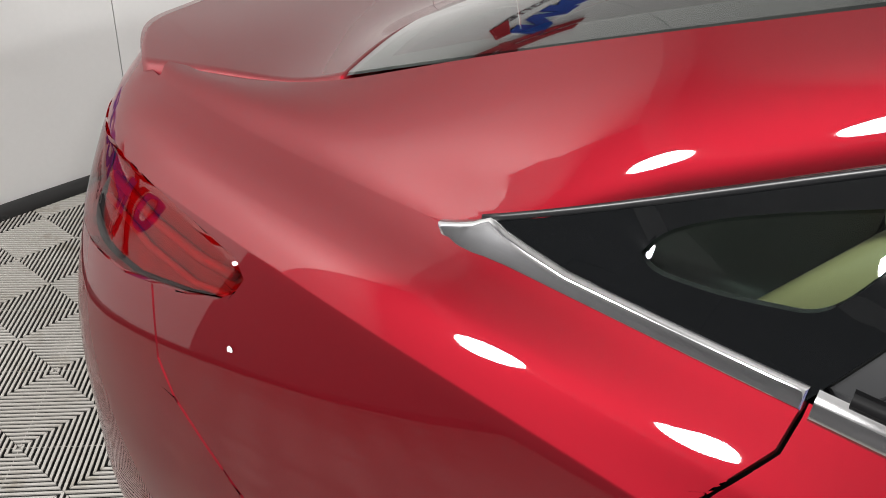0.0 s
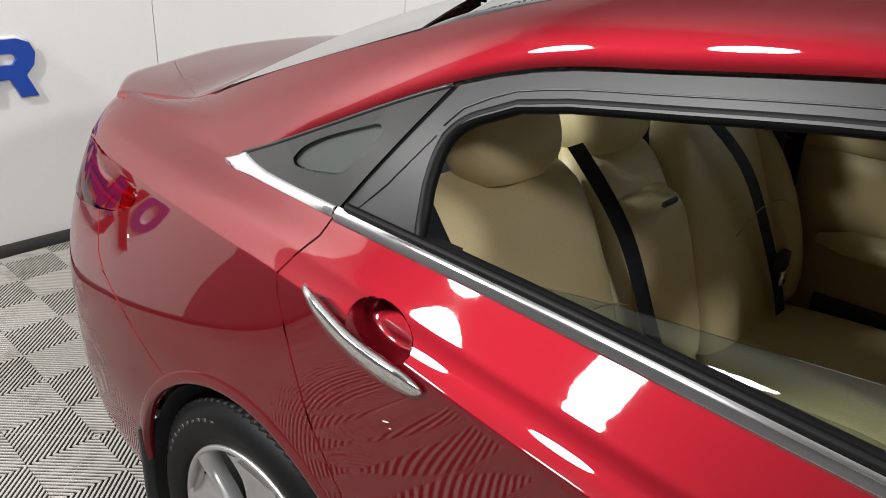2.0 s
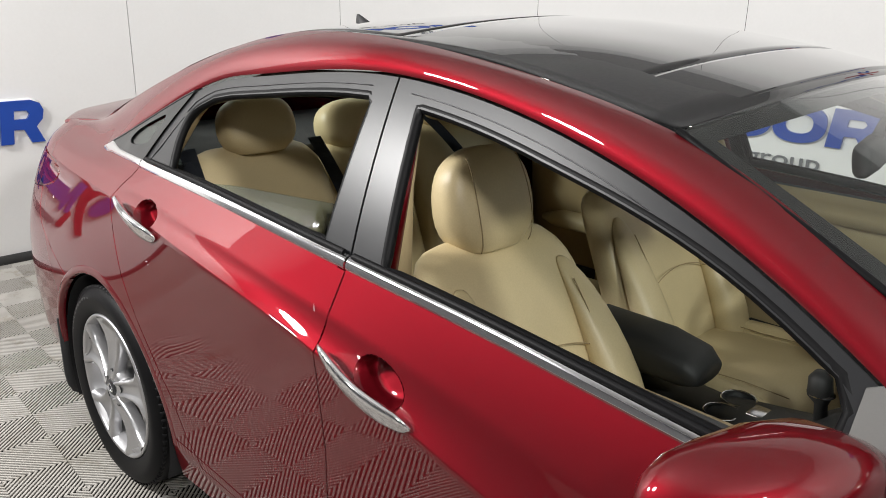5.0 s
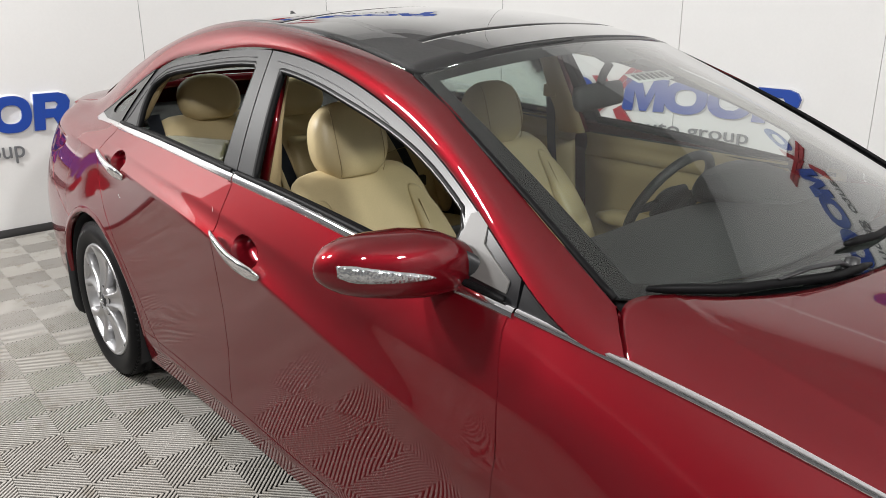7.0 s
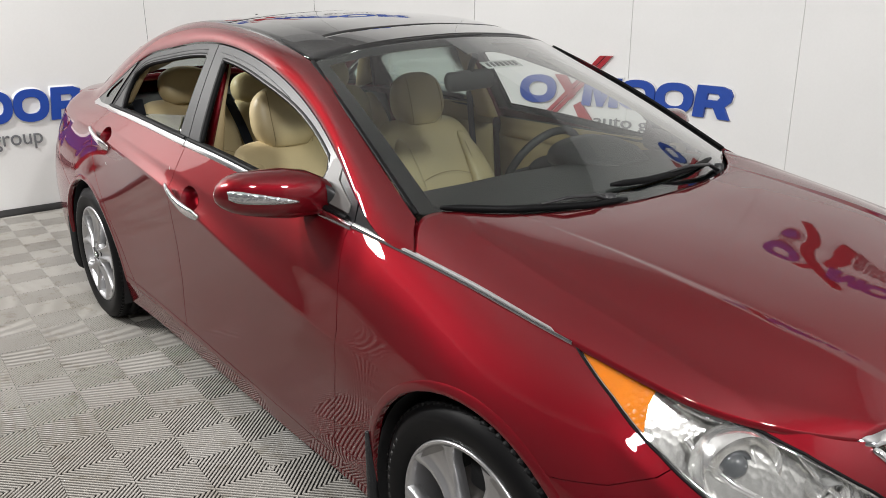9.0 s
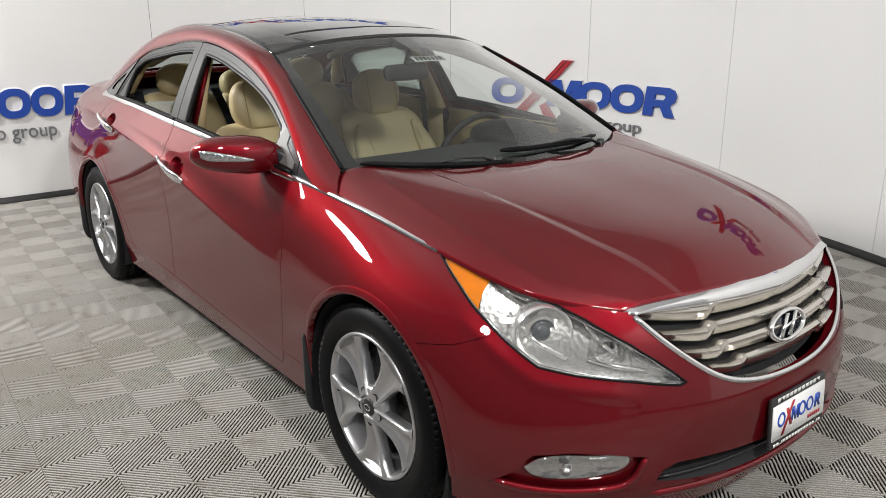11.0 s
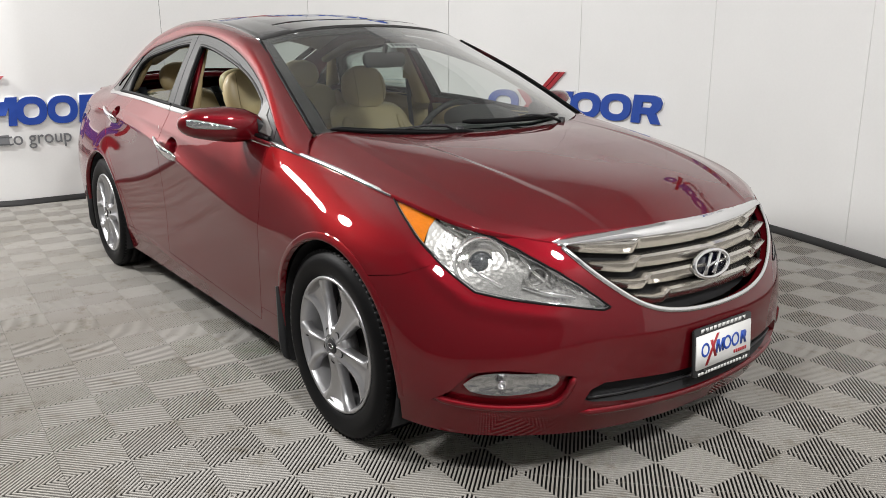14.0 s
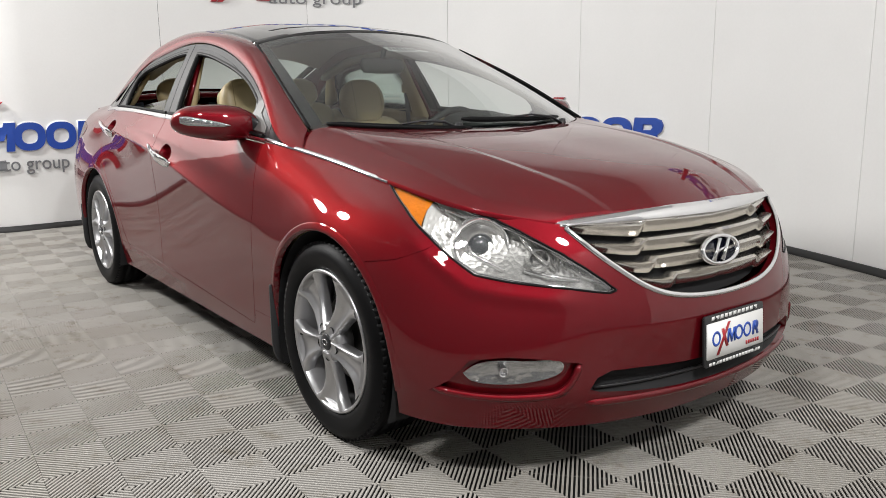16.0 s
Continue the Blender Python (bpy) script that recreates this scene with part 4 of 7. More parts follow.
def wheel():
    w = new("wheel")
    tyre = part("tyre", tyre_bm(), RUBBER, w, "black tyre with worn tread")
    part("tread", tread_bm(), RUBBER, tyre)
    for k in range(10):
        bm = bmesh.new()
        bmesh.ops.create_cube(bm, size=1)
        a = radians(150 + 5.2 * k)
        bmesh.ops.transform(bm, verts=bm.verts, matrix=Matrix.Rotation(-a, 4, "Y") @ Matrix.Translation((.289, -.0095, 0)) @ Matrix.Diagonal((.016 if k % 3 else .012, .0016, .013, 1)))
        part("letter_bar", bm, TYRE_MARK, tyre, "raised pale bar on the tyre's wall")
    rim = part("rim", rim_bm(), ALLOY, w, "silver alloy rim")
    for k in range(5):
        sp = part("spoke", spoke_bm(), ALLOY, rim)
        crease_smooth(sp, 50)
        sp.matrix_local = Matrix.Rotation(radians(72 * k + 18), 4, "Y")
    part("hub", lathe_bm([(0, -.002), (.030, -.002), (.058, -.001), (.066, .006), (.070, .03), (.07, .06), (0, .06)], 40), ALLOY, w)
    part("hub_cap", lathe_bm([(0, -.008), (.024, -.007), (.028, -.004), (.029, .002)], 32), BLACK_TRIM, w, "dark round centre cap")
    part("cap_emblem", tube_bm([(.015 * math.cos(a), -.009, .009 * math.sin(a)) for a in np.linspace(0, 2 * math.pi, 20, endpoint=False)], .0018, 6, True), CHROME, w)
    for k in range(5):
        a = radians(72 * k + 54)
        bm = lathe_bm([(0, -.002), (.007, -.002), (.0095, .000), (.0095, .02)], 6)
        nut = part("lug_nut", bm, SATIN, w)
        nut.location = (.050 * math.cos(a), .002, .050 * math.sin(a))
        well = part("bolt_hole", lathe_bm([(.0125, -.0035), (.0145, -.0035), (.0145, .01)], 16), DARK, w)
        well.location = nut.location
    disc = part("brake_disc", lathe_bm([(0, .085), (.145, .085), (.147, .09), (.147, .11), (0, .11)], 48), IRON, w, "grey brake disc")
    bm = box_bm(-.06, .06, .062, .13, .09, .17, .012)
    part("caliper", bm, DARK, w)
    part("back_plate", lathe_bm([(0, .125), (.20, .125), (.2, .13)], 40), DARK, w)
    bm = tube_bm([(-.185, .016, -.02), (-.198, .004, -.022)], .004, 8)
    part("valve", bm, RUBBER, rim)
    return w


first = wheel()
first.parent = car
first.matrix_local = pose(1.3975, -.872, TYRE_R - .003)
for px, py, rz in ((-1.3975, -.872, 0), (1.3975, .872, 180), (-1.3975, .872, 180)):
    o = copy_thing(first, pose(px, py, TYRE_R - .003) @ pose(0, 0, 0, 0, 41, 0) if not rz else pose(px, py, TYRE_R - .003, 0, 20, rz))


def liner(cx, s):
    """Dark wheel housing."""
    n, g = 24, []
    for i in range(n + 1):
        a = radians(-25 + 230 * i / n)
        g.append([(cx + .372 * math.cos(a), s * w, .322 + .372 * math.sin(a)) for w in (.874, .86, .80, .62)])
    b = grid_bm(g)
    bmesh.ops.recalc_face_normals(b, faces=b.faces)
    return b


for cx in (1.412, -1.388):
    for s in (-1, 1):
        part("wheel_housing", liner(cx, s), DARK, car, "black wheel housing")


def arch_lip(cx, cz, r):
    """The rolled flange round a wheel arch."""
    g = []
    for i in range(49):
        a = radians(-4 + 188 * i / 48)
        row = []
        for q, out in ((.027, -.0006), (.024, .0008), (.020, .0013), (.010, .0022), (.004, .0020), (.0008, .0002), (.0008, -.020)):
            x, z = cx + (r + q) * math.cos(a), cz + (r + q) * math.sin(a)
            row.append((x, -(skin_w(x, max(z, .21)) + out), z))
        g.append(row)
    b = grid_bm(g)
    b.normal_update()
    if sum(f.normal[1] * f.calc_area() for f in b.faces) > 0:
        bmesh.ops.reverse_faces(b, faces=b.faces)
    return b


for cx, cz, r in ((1.412, .320, .375), (-1.388, .325, .376)):
    for s in (1, -1):
        b_ = arch_lip(cx, cz, r)
        if s < 0:
            b2 = mirror_bm(b_); b_.free(); b_ = b2
        part("arch_lip", b_, RED, car, "rolled red wheel arch flange")


def flap_bm(x, s, h=.30):
    """Mud flap behind a wheel."""
    out = [(-.046, .085), (-.040, .045), (-.028, .016), (-.010, .002), (.012, 0), (.030, .006), (.042, .025), (.047, .10), (.047, h), (-.046, h)]
    m = Matrix.Translation((x, s * .852, .150)) @ Matrix(((0, 0, 1, 0), (-s, 0, 0, 0), (0, 1, 0, 0), (0, 0, 0, 1)))
    return prism_bm(out, .012, m, .003)


for x in (-1.775, 1.022):
    for s in (-1, 1):
        part("mud_flap", flap_bm(x, s), BLACK_TRIM, car, "black plastic mud flap")
under = box_bm(-2.2, 1.85, -.70, .70, .20, .24, .01)
part("underbody", under, DARK, car)


# ---- floor, walls, ceiling ----
def floor_material():
    m = material("ribbed_floor_plastic", (0.42, 0.406, 0.382), 0.62, grain=0.10, scale=500, bump=0.05, ior=1.32)
    nt = m.node_tree
    b = nt.nodes["Principled BSDF"]
    scale_node = next(n for n in nt.nodes if n.type == "VECT_MATH")
    geo = nt.nodes.new("ShaderNodeNewGeometry")
    n1 = nt.nodes.new("ShaderNodeTexNoise"); n1.inputs["Scale"].default_value = 0.9; n1.inputs["Detail"].default_value = 5
    n2 = nt.nodes.new("ShaderNodeTexNoise"); n2.inputs["Scale"].default_value = 9.0; n2.inputs["Detail"].default_value = 6; n2.inputs["Roughness"].default_value = 0.7
    nt.links.new(geo.outputs["Position"], n1.inputs["Vector"]); nt.links.new(geo.outputs["Position"], n2.inputs["Vector"])
    r1 = nt.nodes.new("ShaderNodeValToRGB")
    r1.color_ramp.elements[0].position, r1.color_ramp.elements[0].color = 0.32, (0.80, 0.78, 0.74, 1)
    r1.color_ramp.elements[1].position, r1.color_ramp.elements[1].color = 0.68, (1.05, 1.05, 1.05, 1)
    r2 = nt.nodes.new("ShaderNodeValToRGB")
    r2.color_ramp.elements[0].position, r2.color_ramp.elements[0].color = 0.26, (0.62, 0.58, 0.50, 1)
    r2.color_ramp.elements[1].position, r2.color_ramp.elements[1].color = 0.46, (1, 1, 1, 1)
    nt.links.new(n1.outputs[0], r1.inputs[0]); nt.links.new(n2.outputs[0], r2.inputs[0])
    info = nt.nodes.new("ShaderNodeObjectInfo")
    ri = nt.nodes.new("ShaderNodeMath"); ri.operation = "MULTIPLY_ADD"; ri.inputs[1].default_value, ri.inputs[2].default_value = 0.10, 0.95
    nt.links.new(info.outputs["Random"], ri.inputs[0])
    src = scale_node.outputs[0]
    for r in (r1, r2):
        mul = nt.nodes.new("ShaderNodeVectorMath"); mul.operation = "MULTIPLY"
        nt.links.new(src, mul.inputs[0]); nt.links.new(r.outputs[0], mul.inputs[1])
        src = mul.outputs[0]
    sc = nt.nodes.new("ShaderNodeVectorMath"); sc.operation = "SCALE"
    nt.links.new(src, sc.inputs[0]); nt.links.new(ri.outputs[0], sc.inputs["Scale"])
    nt.links.new(sc.outputs[0], b.inputs["Base Color"])
    return m


FLOOR = floor_material()
# near-black colour stands for the shade down between the ribs
GAP_SHADE = material("floor_gap_shade", (0.006, 0.006, 0.0055), 0.9, grain=0.2, scale=300)
RIB, RIB_H, RIB_SIDE = 0.0187, 0.028, 0.0040          # pitch of the ribs, the hollow below them, their own height


def clip_square(d0, d1, n, u):
    """The part of a band between d0 and d1 (along x+y) of a square of side u; n: 0 or 1, which diagonal the band crosses."""
    poly = [(0, 0), (u, 0), (u, u), (0, u)]
    for sign, d in ((1, d0), (-1, d1)):
        out = []
        for (x0, y0), (x1, y1) in zip(poly, poly[1:] + poly[:1]):
            a, b = sign * (x0 + y0 - d), sign * (x1 + y1 - d)
            if a >= 0:
                out.append((x0, y0))
            if a * b < 0:
                t = a / (a - b)
                out.append((x0 + (x1 - x0) * t, y0 + (y1 - y0) * t))
        poly = out
        if len(poly) < 3:
            return []
    return [(u - x, y) for x, y in poly][::-1] if n else poly


def tile_data():
    """Places and faces of one floor tile: two by two squares of ribs, open to the near-black sheet below."""
    vs, fs = [], []
    u = UNIT
    for a in (0, 1):
        for b in (0, 1):
            n = (a + b) % 2
            ox, oy = a * u, b * u
            d = RIB * 0.22
            while d < 2 * u - .004:
                p = clip_square(d, min(d + RIB * 0.47, 2 * u - .003), n, u - .0012)
                d += RIB
                if len(p) < 3:
                    continue
                k = len(vs)
                m = len(p)
                vs += [(ox + x, oy + y, 0) for x, y in p] + [(ox + x, oy + y, -RIB_SIDE) for x, y in p]
                fs.append(tuple(range(k, k + m)))
                for i in range(m):
                    j = (i + 1) % m
                    fs.append((k + j, k + i, k + m + i, k + m + j))
            # the bar that ties the ribs together
            c = .0011
            q = [(c, 0), (u, u - c), (u - c, u), (0, c)]
            q = [(u - x, y) for x, y in q][::-1] if n else q
            k = len(vs)
            vs += [(ox + x, oy + y, -.0022) for x, y in q]
            fs.append((k, k + 1, k + 2, k + 3))
    return vs, fs


TILE_V, TILE_F = tile_data()
tile_mesh = bpy.data.meshes.new("floor_tile")
tile_mesh.from_pydata(TILE_V, [], TILE_F)
tile_mesh.materials.append(FLOOR)
WALL_CURVE = curve([Vector((*p, 0)) for p in WALL_LINE + WALL_LINE[:2]], 220)
WALL_CURVE = WALL_CURVE[:int(220 * len(WALL_LINE) / (len(WALL_LINE) + 1)) + 1]
# sheet below the tiles, coloured as the shade seen through their gaps
floor = link("floor", box_bm(-9, 9, -9, 9, -.06, -RIB_H), GAP_SHADE)
tagged(floor, "grey ribbed plastic floor tiles in a chequered rib pattern", "floor", kind="structure")
outline = [(p[0], p[1]) for p in WALL_CURVE]
spots = []
for i in range(-24, 14):
    for j in range(-18, 14):
        a, b = 2 * i, 2 * j
        x, y = on_floor(a + 1, b + 1)
        if inside(outline, x, y) or min((x - p[0]) ** 2 + (y - p[1]) ** 2 for p in outline) < .07:
            spots.append((math.hypot(max(abs(x) - 1.2, 0) * .8, y + 1.2), a, b))
spots.sort()
rest_v, rest_f = [], []
TURN_M = Matrix.Rotation(radians(FLOOR_TURN), 4, "Z")
for n, (_, a, b) in enumerate(spots):
    x, y = on_floor(a, b)
    m = Matrix.Translation((x, y, 0)) @ TURN_M
    if n < 300:
        o = new("floor_tile", tile_mesh)
        o.parent = floor
        o.matrix_local = m
    else:
        k = len(rest_v)
        rest_v += [tuple(m @ Vector(v)) for v in TILE_V]
        rest_f += [tuple(i + k for i in f) for f in TILE_F]
me = bpy.data.meshes.new("floor_tiles_far")
me.from_pydata(rest_v, [], rest_f)
me.materials.append(FLOOR)
far = new("floor_tiles_far", me)
far.parent = floor
tagged(far, kind="stuff")

WALL_H = 4.0
seg = np.linalg.norm(np.diff(WALL_CURVE, axis=0), axis=1)
arc = np.concatenate([[0], np.cumsum(seg)])


def wall_at(s):
    s = s % arc[-1]
    return np.array([np.interp(s, arc, WALL_CURVE[:, i]) for i in range(3)])


wall = link("wall_round", grid_bm(np.stack([[wall_at(s) * 1.03 + np.array([0, 0, h]) for s in np.linspace(0, arc[-1], 180)] for h in (-.02, WALL_H + .02)])), DARK)
thick = wall.modifiers.new("depth", "SOLIDIFY"); thick.thickness = .08; thick.offset = 0
tagged(wall, "curved white panel wall around the floor", "wall", kind="structure")
pw = 1.393
n_panel = int(arc[-1] / pw) + 1
for k in range(n_panel):
    s0 = k * pw - .045
    ss = np.linspace(s0 + .0016, min(s0 + pw, arc[-1] - .045) - .0016, 11)
    face = np.stack([[wall_at(s) + np.array([0, 0, h]) for s in ss] for h in (.045, WALL_H)])
    bm = grid_bm(face)
    c = Vector(face[0][4]); c[2] = 1
    bm.normal_update()
    f0 = bm.faces[:][0]
    if f0.normal.dot(Vector((0.5, -1, 1)) - c) < 0:
        bmesh.ops.reverse_faces(bm, faces=bm.faces)
    bm.normal_update()
    edge = [e for e in bm.edges if e.is_boundary]
    r = bmesh.ops.extrude_edge_only(bm, edges=edge)
    for v in r["geom"]:
        if isinstance(v, bmesh.types.BMVert):
            d = Vector((v.co[0] - .5, v.co[1] + 1, 0)).normalized()
            v.co += d * .02
    # plain unseen panels on the car's right, toned darker to shape reflections and fill
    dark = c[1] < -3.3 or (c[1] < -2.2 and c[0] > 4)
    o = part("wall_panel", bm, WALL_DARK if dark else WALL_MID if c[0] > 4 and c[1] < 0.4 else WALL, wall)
    crease_smooth(o, 40)
bb = []
for s in np.linspace(0, arc[-1], 200):
    p = wall_at(s)
    q = p + (np.array([.5, -1, 0]) - p) * .006
    bb.append([tuple(q + np.array([0, 0, .0])), tuple(q + np.array([0, 0, .046])), tuple(p + np.array([0, 0, .048]))])
base = link("baseboard", grid_bm(bb), BASE)
tagged(base, "thin black strip along the wall's foot", "baseboard", kind="structure")
ceiling = tagged(link("ceiling", box_bm(-9, 9, -9, 9, 4.50, 4.60), CEIL), "pale grey ceiling over the room", "ceiling", kind="structure")
upper = link("wall_upper", grid_bm(np.stack([[wall_at(s) * 1.03 + np.array([0, 0, h]) for s in np.linspace(0, arc[-1], 120)] for h in (WALL_H, 4.54)])), CEIL)
tagged(upper, "pale upper wall above the white panels", "wall", kind="structure")


# ---- raised signs on the wall ----
def on_wall(s, z, out):
    """A place on the wall: along it, above the floor, and out from it."""
    a, b = wall_at(s - .02), wall_at(s + .02)
    t = (b - a) / np.linalg.norm(b - a)
    n = np.array([t[1], -t[0], 0])
    return Vector(wall_at(s) + n * out + np.array([0, 0, z]))


def raised(loops, out0, out1):
    """A flat shape with holes, raised on the wall: loops of (along, above)."""
    bm = bmesh.new()
    edges = []
    for loop in loops:
        vs = [bm.verts.new((x, z, 0)) for x, z in dense(loop, .03)]
        edges += [bm.edges.new((a, b)) for a, b in zip(vs, vs[1:] + vs[:1])]
    bmesh.ops.triangle_fill(bm, edges=edges, use_beauty=True)
    r = bmesh.ops.extrude_face_region(bm, geom=bm.faces[:])
    top = {v for v in r["geom"] if isinstance(v, bmesh.types.BMVert)}
    for v in bm.verts:
        v.co = on_wall(v.co[0], v.co[1], out1 if v in top else out0)
    bmesh.ops.recalc_face_normals(bm, faces=bm.faces)
    return bm


def oval(cx, cz, rx, rz, n=36, p=2.4, lean=0.0):
    pts = []
    for i in range(n):
        a = 2 * math.pi * i / n
        c, s_ = math.cos(a), math.sin(a)
        x, z = math.copysign(abs(c) ** (2 / p), c) * rx, math.copysign(abs(s_) ** (2 / p), s_) * rz
        pts.append((cx + x + lean * z, cz + z))
    return pts


def slab(x0, x1, z0, z1, lean):
    """A leaning four-sided bar."""
    return [(x0, z0), (x1, z0), (x1 + lean, z1), (x0 + lean, z1)]


def sign_shape(loops, mat, parent, name, grow=.009):
    ob = part(name, raised(loops, .004, .028), mat, parent)
    crease_smooth(ob, 40)
    return ob


def wall_sign(at, k, up=0.0, slide=0.0, tall=.90):
    """The raised wall sign: blue rings and blocks, a red cross and a grey line of words. at: its right end along the wall; k: its stretch."""
    sign = thing("wall_sign", "raised blue and red sign on the white wall", "sign", "wall signs")
    f = lambda pts: [(at + (x - 6.45) * k, z + up) for x, z in pts]
    zc, rz, ln = .780, .118, .06
    for c in (4.725, 5.620, 5.955):
        part("white_edge", raised([f(oval(c, zc, .175, rz + .010, lean=ln)), f(oval(c, zc, .077, rz - .066, lean=ln))], .002, .010), SIGN_WHITE, sign)
        sign_shape([f(oval(c, zc, .165, rz, lean=ln)), f(oval(c, zc, .085, rz - .058, lean=ln))], BLUE, sign, "blue_ring")
    notched = [(5.125, -rz), (5.205, -rz), (5.222, .030), (5.268, -rz), (5.318, -rz), (5.386, .030), (5.372, -rz), (5.452, -rz), (5.484, rz), (5.372, rz), (5.306, -.020), (5.268, rz), (5.157, rz)]
    part("white_edge", raised([f([(5.305 + (x - 5.305) * 1.05, zc + z * 1.08) for x, z in notched])], .002, .010), SIGN_WHITE, sign)
    sign_shape([f([(x, zc + z) for x, z in notched])], BLUE, sign, "blue_block")
    block = [(6.125, zc - rz), (6.215, zc - rz), (6.225, zc - .042), (6.30, zc - .042), (6.345, zc - rz), (6.44, zc - rz), (6.39, zc - .03), (6.44, zc + .01), (6.455, zc + .06), (6.43, zc + .10), (6.37, zc + rz), (6.155, zc + rz)]
    hole = [(6.236, zc + .015), (6.33, zc + .015), (6.352, zc + .04), (6.335, zc + .062), (6.243, zc + .062)]
    part("white_edge", raised([f([(6.29 + (x - 6.29) * 1.06, zc + (z - zc) * 1.08) for x, z in block])], .001, .008), SIGN_WHITE, sign)
    sign_shape([f(block), f(hole)], BLUE, sign, "blue_block")
    # the red cross: one long split stroke and one short one
    for a, b in ((.0, .048), (.060, .108)):
        sign_shape([f([(4.70 + a, .492), (4.70 + b, .492), (5.275 + b, 1.070), (5.275 + a, 1.070)])], SIGN_RED, sign, "red_stripe")
    sign_shape([f([(4.875, .905), (4.975, .905), (5.075, .76), (5.030, .70)])], SIGN_RED, sign, "red_stripe")
    sign_shape([f([(5.055, .655), (5.115, .690), (5.245, .520), (5.125, .520)])], SIGN_RED, sign, "red_stripe")
    # the words
    txt = bpy.data.curves.new("words", "FONT")
    txt.body = "auto group"
    txt.size, txt.extrude, txt.align_x = .155, .006, "LEFT"
    ob = bpy.data.objects.new("words", txt)
    scene.collection.objects.link(ob)
    me = bpy.data.meshes.new_from_object(ob.evaluated_get(bpy.context.evaluated_depsgraph_get()))
    bpy.data.objects.remove(ob)
    xs = [v.co[0] for v in me.vertices]
    x0, x1 = min(xs), max(xs)
    for v in me.vertices:
        u = 5.24 + (v.co[0] - x0) / (x1 - x0) * (6.11 - 5.24)
        v.co = on_wall(at + slide + (u - 6.45) * k, .502 + up + v.co[1] * tall, .012 + v.co[2])
    bm = bmesh.new()
    bm.from_mesh(me)
    bpy.data.meshes.remove(me)
    left = set(bm.faces)
    while left:
        todo = [left.pop()]
        island = set(todo)
        while todo:
            for v in todo.pop().verts:
                for g in v.link_faces:
                    if g not in island:
                        island.add(g); todo.append(g)
        left -= island
        one = bm.copy()
        bm.faces.index_update(); one.faces.index_update(); one.faces.ensure_lookup_table()
        keep = {g.index for g in island}
        bmesh.ops.delete(one, geom=[g for g in one.faces if g.index not in keep], context="FACES")
        part("letter", one, SIGN_GREY, sign, "grey raised letter", False)
    bm.free()
    return sign


wall_sign(6.45, 1.0)
wall_sign(.803, .730, .015, -.07, 1.05)
# a second row, high on the wall
wall_sign(9.20, 1.0, 1.68)
near = min(np.linspace(0, 6, 600), key=lambda s: abs(wall_at(s)[0] + 3.33) + abs(wall_at(s)[1] - 2.18))
wall_sign(near + .35, 1.03, 1.485)

import collections

# ---- front end ----
SILVER_REFLECTOR = material("reflector", (0.80, 0.80, 0.77), 0.22, 0.85, grain=0.12, scale=85)
facets(SILVER_REFLECTOR, 75, .24)
facets(AMBER, 80, .6)
FOG_GREY = material("fog_lamp_bowl", (0.46, 0.46, 0.46), 0.16, 0.9, grain=0.3, scale=90)
facets(FOG_GREY, 42, .5)
BRIGHT = material("bright_lamp_metal", (0.86, 0.86, 0.85), 0.16, 0.85)
LAMP_GREY = material("lamp_housing", (0.60, 0.61, 0.61), 0.28, 0.6, grain=0.1, scale=90, bump=0.3)
lamps = panel("headlamp", "headlamp", LENS, car, gap=.003, lip=.004, label="clear headlamp with an amber corner")
for ob in lamps:
    ob.visible_shadow = False


def sunk_piece(name, sink, keep):
    """A piece of the skin set back behind its opening."""
    co, no, fs = PANELS[name]
    bm = bmesh.new()
    deep = sink if callable(sink) else lambda p: sink
    vs = [bm.verts.new(Vector(p) - (n.normalized() if n.length > 1e-6 else Vector((0, -1, 0))) * deep(p)) for p, n in zip(co, no)]
    for ids in fs:
        c = sum((Vector(co[i]) for i in ids), Vector()) / len(ids)
        if keep(c):
            try:
                bm.faces.new([vs[i] for i in ids])
            except ValueError:
                pass
    bmesh.ops.delete(bm, geom=[v for v in bm.verts if not v.link_faces], context="VERTS")
    return bm


def lamp_wall(sink0, sink1):
    """The side walls of the lamp between lens and reflector."""
    co, no, fs = PANELS["headlamp"]
    bm = bmesh.new()
    vs = [bm.verts.new(Vector(p) - n.normalized() * sink0) for p, n in zip(co, no)]
    for ids in fs:
        try:
            bm.faces.new([vs[i] for i in ids])
        except ValueError:
            pass
    edge = [e for e in bm.edges if e.is_boundary]
    ns = {v: n.normalized() for v, n in zip(vs, no)}
    new_v = {}
    quads = []
    for e in edge:
        quads.append((e.verts[0], e.verts[1]))
    keep_faces = bm.faces[:]
    for a, b in quads:
        for v in (a, b):
            if v not in new_v:
                new_v[v] = bm.verts.new(v.co - ns[v] * (sink1 - sink0))
        bm.faces.new((a, b, new_v[b], new_v[a]))
    bmesh.ops.delete(bm, geom=keep_faces, context="FACES_ONLY")
    return bm


